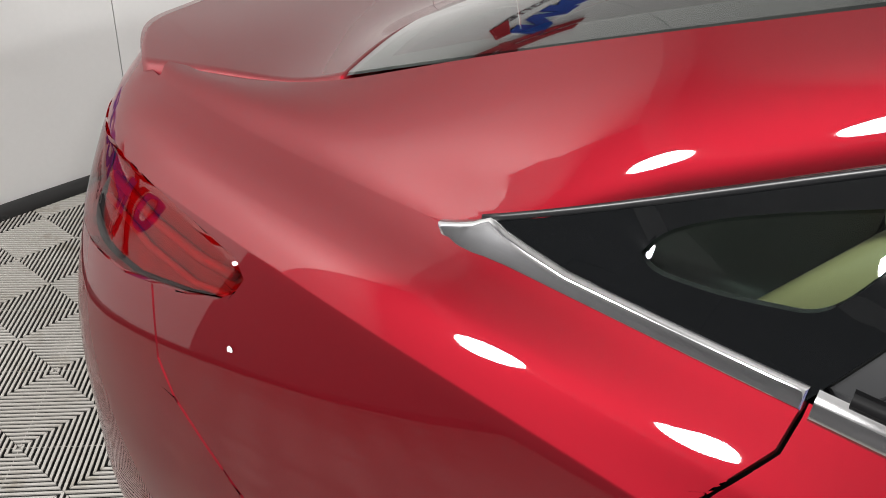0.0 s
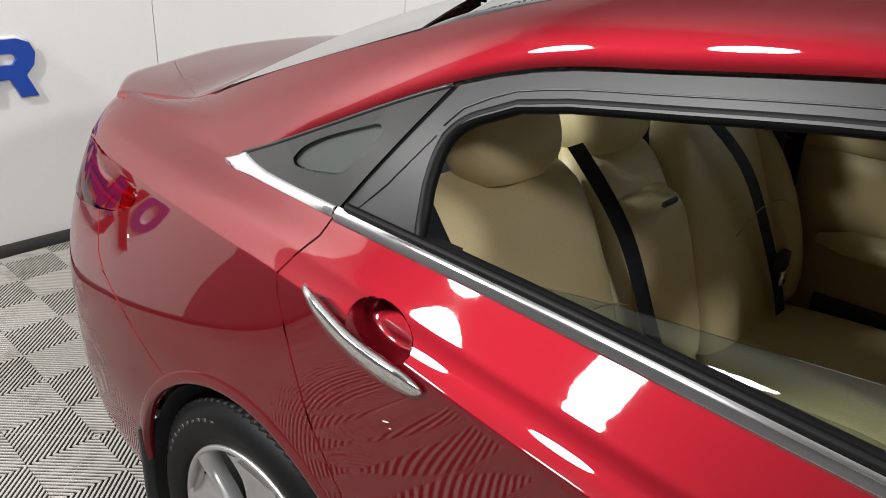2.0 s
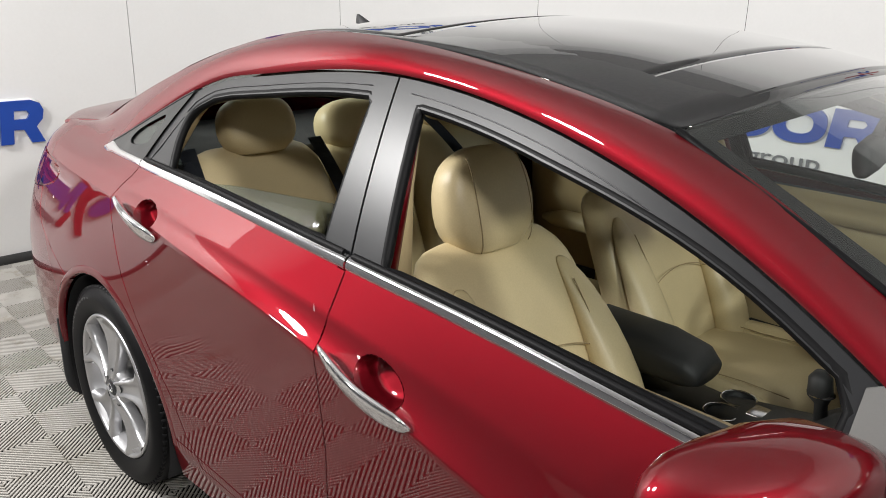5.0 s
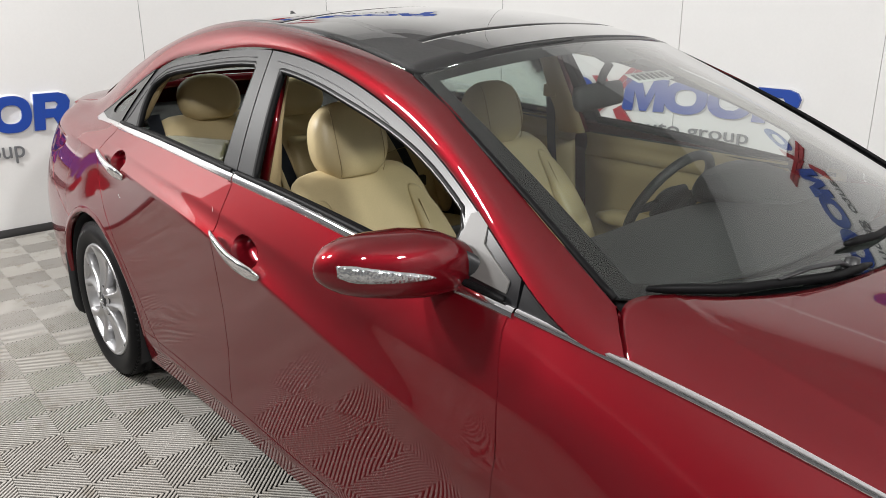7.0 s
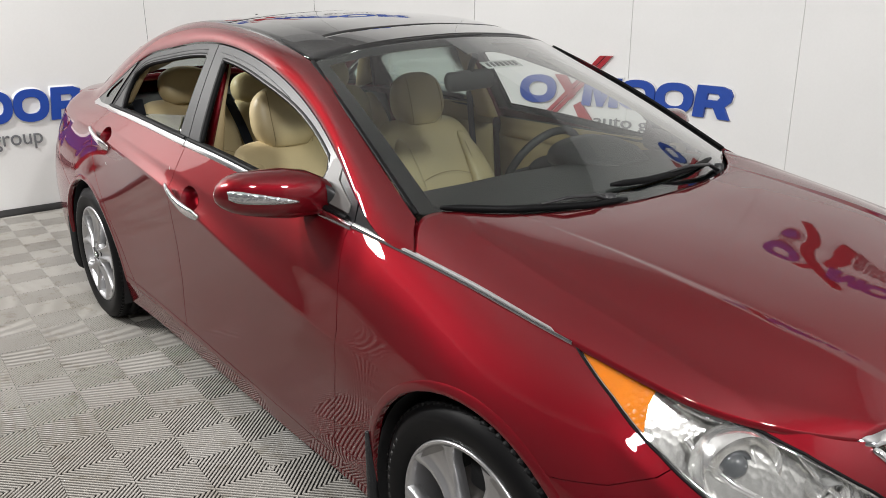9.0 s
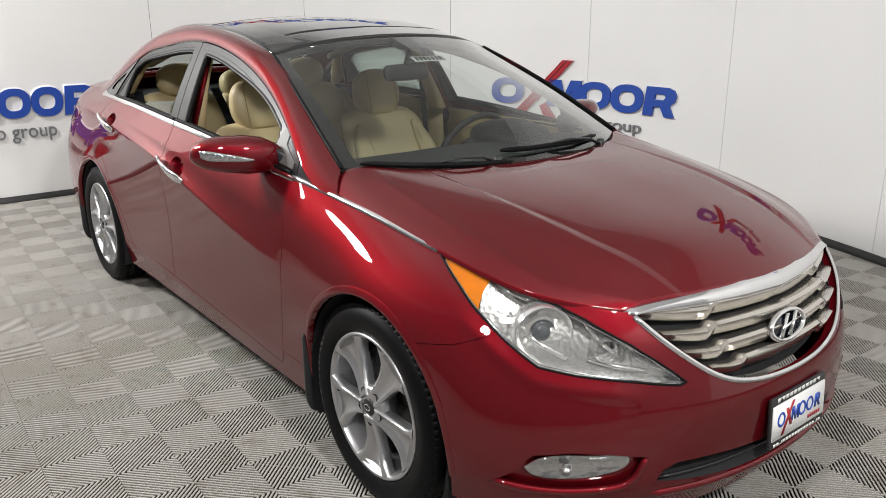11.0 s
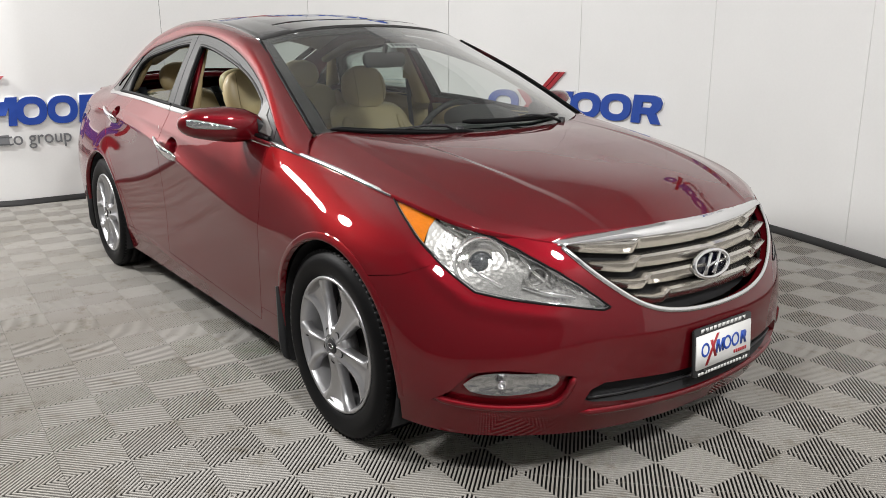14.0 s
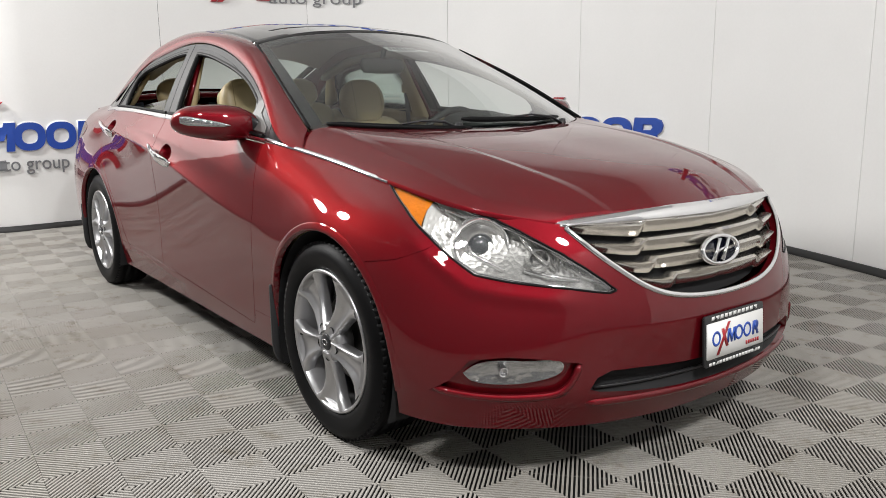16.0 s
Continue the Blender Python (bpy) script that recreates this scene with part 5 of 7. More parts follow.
def lamp_rim(sink, inset):
    """The lamp's outline in order, set back and drawn in."""
    co, no, fs = PANELS["headlamp"]
    count = collections.Counter()
    for ids in fs:
        for a, b in zip(ids, ids[1:] + ids[:1]):
            count[(min(a, b), max(a, b))] += 1
    near = collections.defaultdict(list)
    for (a, b), k in count.items():
        if k == 1:
            near[a].append(b); near[b].append(a)
    start = next(iter(near))
    loop, last = [start], None
    while True:
        step = [q for q in near[loop[-1]] if q != last]
        if not step or step[0] == start or len(loop) > 2000:
            break
        last = loop[-1]
        loop.append(step[0])
    mid = sum((Vector(co[i]) for i in loop), Vector()) / len(loop)
    out = []
    for i in loop:
        p = Vector(co[i]) - no[i].normalized() * sink
        t = (mid - p).normalized()
        q = p + t * inset
        if not out or (q - out[-1]).length > .008:
            out.append(q)
    return out


amber_edge = lambda c: c[0] < float(np.interp(c[2], [.70, .755, .79, .82, .86], [1.815, 1.786, 1.770, 1.766, 1.768]))
for s, lamp in zip((1, -1), lamps):
    def put(name, bm, mat, label="", hard=0):
        if s < 0:
            b2 = mirror_bm(bm); bm.free(); bm = b2
        o = part(name, bm, mat, lamp, label)
        if hard:
            crease_smooth(o, hard)
        return o
    put("reflector", sunk_piece("headlamp", lambda p: .009 + .043 * min(1, max(0, (p[0] - 1.768) / .10)), lambda c: not amber_edge(c)), SILVER_REFLECTOR, "silver reflector")
    put("amber_reflector", sunk_piece("headlamp", .008, amber_edge), AMBER, "amber turn-signal corner")
    put("housing", lamp_wall(.002, .052), LAMP_GREY)
    for (x, w, z), r, nm in (((1.922, .662, .692), .067, "projector"), ((2.045, .560, .660), .026, "high_beam")):
        turn = Matrix.Translation((x, -w, z)) @ Matrix.Rotation(radians(62), 4, "Z")
        bm = lathe_bm([(r * 1.20, .035), (r * 1.22, -.010), (r * 1.17, -.018), (r * 1.08, -.012), (r * 1.0, .006), (r * .86, .020), (r * .70, .024), (r * .62, .012), (r * .56, .004), (r * .50, .008)], 44)
        bmesh.ops.transform(bm, verts=bm.verts, matrix=turn)
        put(nm + "_ring", bm, BRIGHT, "stepped chrome ring", 40)
        if nm == "projector":
            bm = lathe_bm([(0, -.008), (r * .16, -.007), (r * .28, -.003), (r * .37, .005), (r * .39, .012), (r * .52, .010)], 32)
            bmesh.ops.transform(bm, verts=bm.verts, matrix=turn)
            put(nm + "_lens", bm, material(nm + "_glass", (0.13, 0.14, 0.15), .04, .4, coat=1.0), "dark round projector lens")
        else:
            bm = lathe_bm([(r * .99, .004), (r * .8, .022), (r * .5, .034), (0, .040)], 32)
            bmesh.ops.transform(bm, verts=bm.verts, matrix=turn)
            put(nm + "_bowl", bm, CHROME, "chrome reflector bowl")
    # ribs of the inner lens towards the tip, and the bright edge along the lamp's foot
    for k in range(7):
        t = k / 6
        x, w, z = 2.075 + .075 * t, .540 - .070 * t, .655 - .036 * t
        put("lens_rib", tube_bm([(x - .014, -w + .022, z + .020 - .010 * t), (x + .004, -w + .014, z - .012)], .0028, 6), CHROME)
    for (x, w, z), (x2, w2, z2), r in (((2.085, .515, .640), (2.168, .440, .598), .010), ((2.02, .615, .632), (2.13, .510, .607), .007), ((1.84, .735, .735), (1.90, .705, .685), .008), ((1.80, .715, .785), (1.93, .655, .760), .006), ((1.99, .622, .742), (2.075, .545, .628), .006), ((2.00, .600, .728), (2.16, .452, .612), .006), ((1.87, .72, .700), (1.98, .655, .628), .007)):
        put("inner_bezel", tube_bm([(x, -w + .026, z), ((x + x2) / 2 - .006, -(w + w2) / 2 + .020, (z + z2) / 2 - .004), (x2, -w2 + .026, z2)], r, 8), BRIGHT)
    put("lamp_seal", tube_bm(lamp_rim(.0005, 0), .0032, 6, True), RUBBER, "black rubber seal")
    put("bright_edge", tube_bm(lamp_rim(.005, .0085), .0026, 6, True), CHROME)

# grille
part("grille_back", join_bm(sunk_piece("grille", .055, lambda c: True), mirror_bm(sunk_piece("grille", .055, lambda c: True))), DARK, car, "dark opening behind the grille")
GRILLE_CHROME = material("dark_chrome", (0.66, 0.63, 0.58), 0.19, 0.95, grain=0.05, scale=50)


def slat_bm(zs, ws, h, out=.0):
    """A bright bar across the grille: heights zs at half widths ws, stepped in the middle as a wing."""
    bm = bmesh.new()
    rings = []
    w_all = np.concatenate([-np.linspace(ws[-1], 0, 50), np.linspace(0, ws[-1], 50)[1:]])
    for w in w_all:
        z = float(np.interp(abs(w), ws, zs))
        x = nose_x(w, z) - .022 + out
        hh = h * (1.0 if abs(w) > .02 else .9) * (1 - .45 * (abs(w) / ws[-1]) ** 3)
        step = 0.0
        prof = [(-.030, .44), (.0, .50), (.011, .36), (.007, -.06), (-.002, -.46), (-.012, -.5), (-.03, -.46)]
        rings.append([bm.verts.new((x + a + step, w, z + b * hh)) for a, b in prof])
    for a, b in zip(rings, rings[1:]):
        for k in range(len(a)):
            bm.faces.new((a[k], a[(k + 1) % len(a)], b[(k + 1) % len(a)], b[k]))
    bm.faces.new(rings[0]); bm.faces.new(rings[-1][::-1])
    bmesh.ops.recalc_face_normals(bm, faces=bm.faces)
    return bm


grille = new("grille"); grille.parent = car
for z, wide, notch in ((.737, .474, .262), (.688, .440, .285), (.638, .394, .262), (.588, .325, .200)):
    zs, ws, h = (z, z + .001, z - .009, z - .008, z + .004), (0, notch, notch + .016, notch + .05, wide), .043
    crease_smooth(part("slat", slat_bm(zs, ws, h), GRILLE_CHROME, grille, "smoked chrome grille slat"), 30)


def frame_line():
    pts = [p for p in GRILLE if .53 > p[0] > 0.0 and p[1] < .79]
    pts = curve([(w, z, 0) for w, z in pts] + [(0, .5335, 0)], 36)
    right = [(nose_x(w, z) + .001, -w, z) for w, z, _ in pts]
    left = [(x, -y, z) for x, y, z in right[-2::-1]]
    return right + left


part("grille_surround", tube_bm(frame_line(), .0085, 8, False, .7, (1, 0, 0)), CHROME, grille, "thin chrome grille surround")


def chrome_bar():
    bm = bmesh.new()
    rings = []
    h = [(r[0]) for r in HOOD]
    fx, fw, fz = [p[0] for p in h], [p[1] for p in h], [p[2] for p in h]
    for w in np.concatenate([-np.linspace(.512, 0, 30), np.linspace(0, .512, 30)[1:]]):
        a = abs(w)
        x, z = np.interp(a, fw + [.52], fx + [2.05]), np.interp(a, fw + [.52], fz + [.752])
        ht = .006 + .034 * (1 - (a / .515) ** 2.2)
        prof = [(-.016, .008), (.000, .0055), (.012, -.10 * ht), (.020, -.55 * ht), (.017, -.92 * ht), (.006, -ht), (-.02, -ht)]
        rings.append([bm.verts.new((x + p * (1 if a < .5 else .5), w, z + q)) for p, q in prof])
    for a, b in zip(rings, rings[1:]):
        for k in range(len(a)):
            bm.faces.new((a[k], a[(k + 1) % len(a)], b[(k + 1) % len(a)], b[k]))
    bm.faces.new(rings[0]); bm.faces.new(rings[-1][::-1])
    bmesh.ops.recalc_face_normals(bm, faces=bm.faces)
    return bm


part("chrome_bar", chrome_bar(), CHROME, car, "wide chrome bar along the hood's front edge")


def emblem():
    e = new("emblem"); e.parent = car
    e.matrix_local = pose(2.240, -.004, .650, 0, -14, 0) @ Matrix.Diagonal((1.18, 1.18, .86, 1))
    ring_pts = [(0, .073 * math.cos(a), .047 * math.sin(a)) for a in np.linspace(0, 2 * math.pi, 40, endpoint=False)]
    part("emblem_ring", tube_bm(ring_pts, .0075, 8, True, 1.0, (1, 0, 0)), CHROME, e, "chrome oval ring")
    disc = prism_bm([(.070 * math.cos(a), .045 * math.sin(a)) for a in np.linspace(0, 2 * math.pi, 40, endpoint=False)], .006, Matrix(((0, 0, 1, -.008), (1, 0, 0, 0), (0, 1, 0, 0), (0, 0, 0, 1))))
    part("emblem_disc", disc, material("emblem_blue", (0.005, 0.006, 0.014), .15, coat=1.0), e, "dark blue emblem ground")
    for y in (-.019, .019):
        part("emblem_bar", tube_bm([(.001, y - .020, -.036), (.004, y, 0), (.001, y + .020, .036)], [.008, .0052, .008], 8), CHROME, e)
    part("emblem_bar", tube_bm([(.003, -.018, -.007), (.003, .018, .007)], .0048, 8), CHROME, e)


emblem()

# fog lamps and intake
for s in (1, -1):
    bm = sunk_piece("fog_scoop", .0225, lambda c: True)
    if s < 0:
        b2 = mirror_bm(bm); bm.free(); bm = b2
    part("fog_scoop", bm, RED, BUMPER, "red recessed fog lamp bezel")
    # rounded rim of the recess
    rim = [(nose_x(w, z) - .002, -s * w, z) for w, z, _ in curve([(a, b, 0) for a, b in SCOOP + SCOOP[:1]], 60)[:-1]]
    FOG = [(.778, .366), (.752, .392), (.70, .404), (.63, .402), (.556, .392), (.556, .372), (.605, .346), (.66, .336), (.73, .336), (.766, .348)]
    inner = [(nose_x(w, z) - .003, -s * w, z) for w, z, _ in curve([(a, b, 0) for a, b in FOG + FOG[:1]], 48)[:-1]]
    bm = bmesh.new()
    vs = [bm.verts.new(p) for p in inner]
    c = Vector((sum(p[0] for p in inner) / len(inner) + .004, sum(p[1] for p in inner) / len(inner), sum(p[2] for p in inner) / len(inner)))
    cv = bm.verts.new(c)
    mids = [bm.verts.new(Vector(p) * .5 + c * .5 + Vector((.004, 0, 0))) for p in inner]
    for i in range(len(vs)):
        j = (i + 1) % len(vs)
        bm.faces.new((vs[i], vs[j], mids[j], mids[i])); bm.faces.new((mids[i], mids[j], cv))
    back = [bm.verts.new(Vector(p) - Vector((.012, s * -.008, 0))) for p in inner]
    for i in range(len(vs)):
        j = (i + 1) % len(vs)
        bm.faces.new((vs[j], vs[i], back[i], back[j]))
    bmesh.ops.recalc_face_normals(bm, faces=bm.faces)
    fog = part("fog_lamp", bm, LENS, car, "clear fog lamp in a red bezel")
    fog.visible_shadow = False
    bm = bmesh.new()
    vs = [bm.verts.new(Vector(p) * .97 + c * .03 - Vector((.010, 0, 0))) for p in inner]
    cv = bm.verts.new(c - Vector((.017, s * -.006, 0)))
    for i in range(len(vs)):
        bm.faces.new((vs[i], vs[(i + 1) % len(vs)], cv))
    bmesh.ops.recalc_face_normals(bm, faces=bm.faces)
    part("reflector", bm, FOG_GREY, fog)
    bm = lathe_bm([(.013, .006), (.0135, -.002), (.012, -.003), (.009, .003), (.005, .008), (0, .009)], 28)
    bmesh.ops.transform(bm, verts=bm.verts, matrix=Matrix.Translation((c[0] - .004 - .018, c[1] - s * .032, c[2] + .002)) @ Matrix.Rotation(radians(70 if s > 0 else 110), 4, "Z"))
    part("fog_bulb_ring", bm, CHROME, fog)
for s in (1, -1):
    low = curve([(.826, .312, 0), (.77, .300, 0), (.69, .293, 0), (.62, .295, 0), (.566, .306, 0), (.538, .340, 0), (.522, .384, 0)], 30)
    pts = [(nose_x(w, z) - .006, -s * w, z + .004) for w, z, _ in low]
    part("bezel_lip", tube_bm(pts, [.004] + [.011] * 28 + [.005], 10, False, 1.0, (1, 0, 0)), RED, BUMPER, "rounded red lip under the fog lamp")


def intake_back():
    """The back of the lower intake, sloping forward to its lower edge."""
    return sunk_piece("vent", lambda p: float(np.interp(p[2], [.275, .288, .325], [.004, .014, .045])), lambda c: True)


part("intake_back", join_bm(intake_back(), mirror_bm(intake_back())), DARK, BUMPER, "black lower air intake")
bar = [(nose_x(w, .312) - .02, -w, .312) for w in np.linspace(-.47, .47, 30)]
part("intake_bar", tube_bm(bar, .005, 6), BLACK_TRIM, BUMPER)
lip_line = [(nose_x(w, .268 + .02 * abs(w)) + .003, -w, .268 + .02 * abs(w)) for w in np.linspace(-.50, .50, 40)]

part("bumper_lip", tube_bm([(x - .006, y, z - .006) for x, y, z in lip_line], [.003] + [.012] * 38 + [.003], 10, False, .8, (1, 0, 0)), RED, BUMPER, "red lip below the air intake")
# plate
plate_t = thing("licence_plate", "white dealer plate in a black frame on the front bumper", "plate", at=(0, 0, 0))
FRONT_M = Matrix.Translation((2.302, .004, .402)) @ Matrix(((0, 0, 1, 0), (1, 0, 0, 0), (0, 1, 0, 0), (0, 0, 0, 1))) @ Matrix.Rotation(radians(-4), 4, "X")


def plate_part(name, outline_, depth, lift, mat, label="", bevel=0.0):
    return part(name, prism_bm(outline_, depth, FRONT_M @ Matrix.Translation((0, 0, lift)), bevel), mat, plate_t, label)


def bar_rect(x0, x1, y0, y1, lean=0.0):
    return [(x0, y0), (x1, y0), (x1 + lean, y1), (x0 + lean, y1)]


plate_part("frame", round_rect(.300, .152, .010), .009, -.009, BLACK_TRIM, "black plastic plate frame", .002)
plate_part("plate", round_rect(.286, .106, .004), .003, .0005, WHITE, "white plate")
for i in range(11):
    plate_part("letter_bar", bar_rect(-.118 + i * .0215, -.103 + i * .0215, .060, .071, .002), .0012, .0005, WHITE)
for i in range(16):
    plate_part("letter_bar", bar_rect(-.130 + i * .0165, -.118 + i * .0165, -.0735, -.0645, .001), .0012, .0005, WHITE)
for x in (-.098, .015, .058):
    part("blue_ring", tube_bm([FRONT_M @ Vector((x + .017 * math.cos(a), .004 + .019 * math.sin(a), .004)) for a in np.linspace(0, 2 * math.pi, 24, endpoint=False)], .0042, 6, True, .4, (1, 0, 0)), BLUE, plate_t)
plate_part("blue_block", [(-.046, -.018), (-.036, -.018), (-.034, .006), (-.027, -.018), (-.020, -.018), (-.011, .006), (-.013, -.018), (-.003, -.018), (.001, .024), (-.013, .024), (-.022, .000), (-.027, .024), (-.042, .024)], .0012, .0035, BLUE)
plate_part("blue_block", [(.084, -.018), (.094, -.018), (.095, -.004), (.101, -.004), (.107, -.018), (.118, -.018), (.111, -.002), (.116, .006), (.117, .016), (.110, .024), (.087, .024)], .0012, .0035, BLUE)
plate_part("red_stripe", [(-.10, -.045), (-.088, -.045), (-.030, .046), (-.042, .046)], .0012, .0045, SIGN_RED)
plate_part("red_stripe", [(-.075, .030), (-.062, .030), (-.040, -.026), (-.052, -.026)], .0012, .0040, SIGN_RED)
for i in range(6):
    plate_part("letter_bar", bar_rect(.050 + i * .012, .058 + i * .012, -.041, -.030), .0012, .0035, SIGN_RED)
for x in (-.098, .098):
    for y in (.062, -.062):
        b_ = lathe_bm([(0, -.004), (.005, -.003), (.006, .0)], 12)
        bmesh.ops.transform(b_, verts=b_.verts, matrix=FRONT_M @ Matrix.Translation((x, y, .001)) @ Matrix.Rotation(radians(-90), 4, "X"))
        part("screw", b_, BLACK_TRIM, plate_t)


# ---- outer fittings ----
def loft_bm(sections, n=20, cap=True):
    """A body through rounded sections: (middle, side vector, up vector, half width, half height, squareness)."""
    bm = bmesh.new()
    rings = []
    for mid, sv, uv, a, b, p in sections:
        mid, sv, uv = Vector(mid), Vector(sv), Vector(uv)
        r = []
        for i in range(n):
            t = 2 * math.pi * i / n
            c, s = math.cos(t), math.sin(t)
            r.append(bm.verts.new(mid + sv * (math.copysign(abs(c) ** (2 / p), c) * a) + uv * (math.copysign(abs(s) ** (2 / p), s) * b)))
        rings.append(r)
    for a, b in zip(rings, rings[1:]):
        for k in range(n):
            bm.faces.new((a[k], a[(k + 1) % n], b[(k + 1) % n], b[k]))
    if cap:
        bm.faces.new(rings[0][::-1]); bm.faces.new(rings[-1])
    bmesh.ops.recalc_face_normals(bm, faces=bm.faces)
    return bm


def mirrored(bm, s):
    if s > 0:
        return bm
    b2 = mirror_bm(bm)
    bm.free()
    return b2


def handle_bm(x0, z0, x1, z1):
    secs = []
    n = 21
    for i in range(n):
        t = i / (n - 1)
        x, z = x0 + (x1 - x0) * t, z0 + (z1 - z0) * t - .006 * math.sin(math.pi * t)
        w = skin_w(x, z) + .005 + .013 * math.sin(math.pi * t) ** .7
        h = np.interp(t, [0, .04, .14, .26, .45, .75, .90, .97, 1], [.017, .035, .045, .043, .033, .029, .024, .013, .003])
        d = np.interp(t, [0, .06, .25, .75, .94, 1], [.004, .009, .012, .012, .008, .003])
        secs.append(((x, -w, z), (0, -.45, .89), (0, .89, .45), float(h), float(d), 2.5))
    return loft_bm(secs, 20)


def cup_bm(c):
    rings = []
    for k, d in ((1.02, -.0008), (.985, .003), (.96, .014), (.93, .036), (.90, .044), (.84, .048), (.60, .0485), (.25, .0485)):
        rings.append([(x, -(skin_w(x, z) - d), z) for x, z in cup_ring(c, k)])
    g = [r + r[:1] for r in rings]
    bm = grid_bm(g)
    f = [bm.verts.new(p) for p in rings[-1]]
    bm.faces.new(f)
    bmesh.ops.remove_doubles(bm, verts=bm.verts, dist=1e-5)
    bm.normal_update()
    if sum(q.normal[1] * q.calc_area() for q in bm.faces) > 0:
        bmesh.ops.reverse_faces(bm, faces=bm.faces)
    return bm


for doors, c, ends in ((DOORS_F, CUPS[0], (-.238, .868, .022, .818)), (DOORS_R, CUPS[1], (-1.243, .951, -.980, .918))):
    for s, d in zip((1, -1), doors):
        part("handle_bowl", mirrored(cup_bm(c), s), RED, d)
        part("door_handle", mirrored(handle_bm(*ends), s), CHROME, d, "curved chrome door handle")


# wing mirrors
def mirror_shell():
    secs = []
    for y, x, z, a, b in ((.752, .672, 1.010, .030, .028), (.775, .662, 1.016, .052, .046), (.82, .645, 1.022, .072, .062), (.88, .628, 1.026, .080, .067), (.94, .610, 1.030, .078, .062),
                          (.99, .592, 1.033, .068, .055), (1.020, .580, 1.032, .054, .044), (1.038, .571, 1.030, .036, .030), (1.047, .566, 1.028, .020, .017), (1.051, .563, 1.027, .006, .005)):
        secs.append(((x, -y, z - .015), (1, 0, 0), (0, 0, 1), a, b * 1.04, 2.5))
    return loft_bm(secs, 28)


def indicator():
    rows = []
    for t in np.linspace(0, 1, 14):
        y = 1.034 - .156 * t
        cx, cz = .578 + .056 * t, 1.036 - .008 * t
        a, b = np.interp(y, [.88, .94, .99, 1.02, 1.04], [.080, .078, .068, .054, .034]), np.interp(y, [.88, .94, .99, 1.02, 1.04], [.067, .062, .055, .044, .028])
        hgt = .0165 * (1 - t) ** .65 * min(1, .55 + 4 * t) + .002
        r = []
        for q in (-1, -.5, 0, .5, 1):
            zz = -.012 - .014 * t + q * hgt
            xx = a * (1 - min(.98, abs((zz + .015) / (b * 1.04))) ** 2.5) ** (1 / 2.5) + .004 - .003 * abs(q)
            r.append((cx + xx, -y, cz + zz))
        rows.append(r)
    bm = grid_bm(rows)
    bm.normal_update()
    if sum(f.normal[0] for f in bm.faces) < 0:
        bmesh.ops.reverse_faces(bm, faces=bm.faces)
    e = [q for q in bm.edges if q.is_boundary]
    r = bmesh.ops.extrude_edge_only(bm, edges=e)
    for v in r["geom"]:
        if isinstance(v, bmesh.types.BMVert):
            v.co[0] -= .012
    return bm


INDICATOR = material("indicator_lens", (0.52, 0.53, 0.54), .12, 0.85, coat=1.0, grain=.5, scale=260)
facets(INDICATOR, 130, 1.0)
for s in (1, -1):
    m = new("wing_mirror"); m.parent = car
    part("mirror_shell", mirrored(mirror_shell(), s), RED, m, "dark red mirror shell")
    part("indicator", mirrored(indicator(), s), INDICATOR, m, "clear turn indicator strip")
    low = loft_bm([((.655, -.790, .962), (1, 0, 0), (0, 0, 1), .050, .020, 2.4), ((.630, -.88, .966), (1, 0, 0), (0, 0, 1), .066, .020, 2.4), ((.605, -.96, .978), (1, 0, 0), (0, 0, 1), .056, .014, 2.4), ((.590, -.995, .99), (1, 0, 0), (0, 0, 1), .03, .006, 2.4)], 20)
    part("lower_shell", mirrored(low, s), RED, m)
    foot = loft_bm([((.690, -.725, .985), (1, 0, 0), (0, 0, 1), .062, .045, 2.6), ((.700, -.745, .985), (1, 0, 0), (0, 0, 1), .055, .035, 2.6), ((.690, -.765, .995), (1, 0, 0), (0, 0, 1), .045, .028, 2.4), ((.672, -.79, 1.008), (1, 0, 0), (0, 0, 1), .05, .035, 2.4)], 20)
    part("mirror_foot", mirrored(foot, s), BLACK_TRIM, m, "black mirror foot")
    gl = [(.586, -.80, .975), (.566, -.88, .966), (.548, -.96, .985), (.540, -1.0, 1.012), (.548, -.97, 1.038), (.564, -.88, 1.052), (.584, -.80, 1.040)]
    bm = bmesh.new()
    bm.faces.new([bm.verts.new(p) for p in gl])
    bmesh.ops.solidify(bm, geom=bm.faces[:], thickness=.004)
    part("mirror_glass", mirrored(bm, s), CHROME, m)


# the windshield's black border, cowl and wipers
def sheet_border(rows, keep, drop, n=(40, 80)):
    g = across(rows, *n)
    bm = bmesh.new()
    vs = [[bm.verts.new(p - np.array([drop * .4, 0, drop])) for p in r] for r in g]
    for i in range(n[0] - 1):
        for j in range(n[1] - 1):
            if keep((i + .5) / (n[0] - 1), (j + .5) / (n[1] - 1)):
                bm.faces.new((vs[i][j], vs[i][j + 1], vs[i + 1][j + 1], vs[i + 1][j]))
    bmesh.ops.delete(bm, geom=[v for v in bm.verts if not v.link_faces], context="VERTS")
    return bm


def ws_keep(u, v):
    d = abs(v - .5)
    return u < .055 or u > .955 or d > .462 or (u > .87 and d < .075)


part("glass_border", sheet_border(WINDSHIELD, ws_keep, .004), GLASS_BLACK, car, "black printed windshield border")
part("glass_border", sheet_border(BACKLIGHT, lambda u, v: u < .06 or u > .93 or abs(v - .5) > .465, .004), GLASS_BLACK, car, "black printed rear window border")
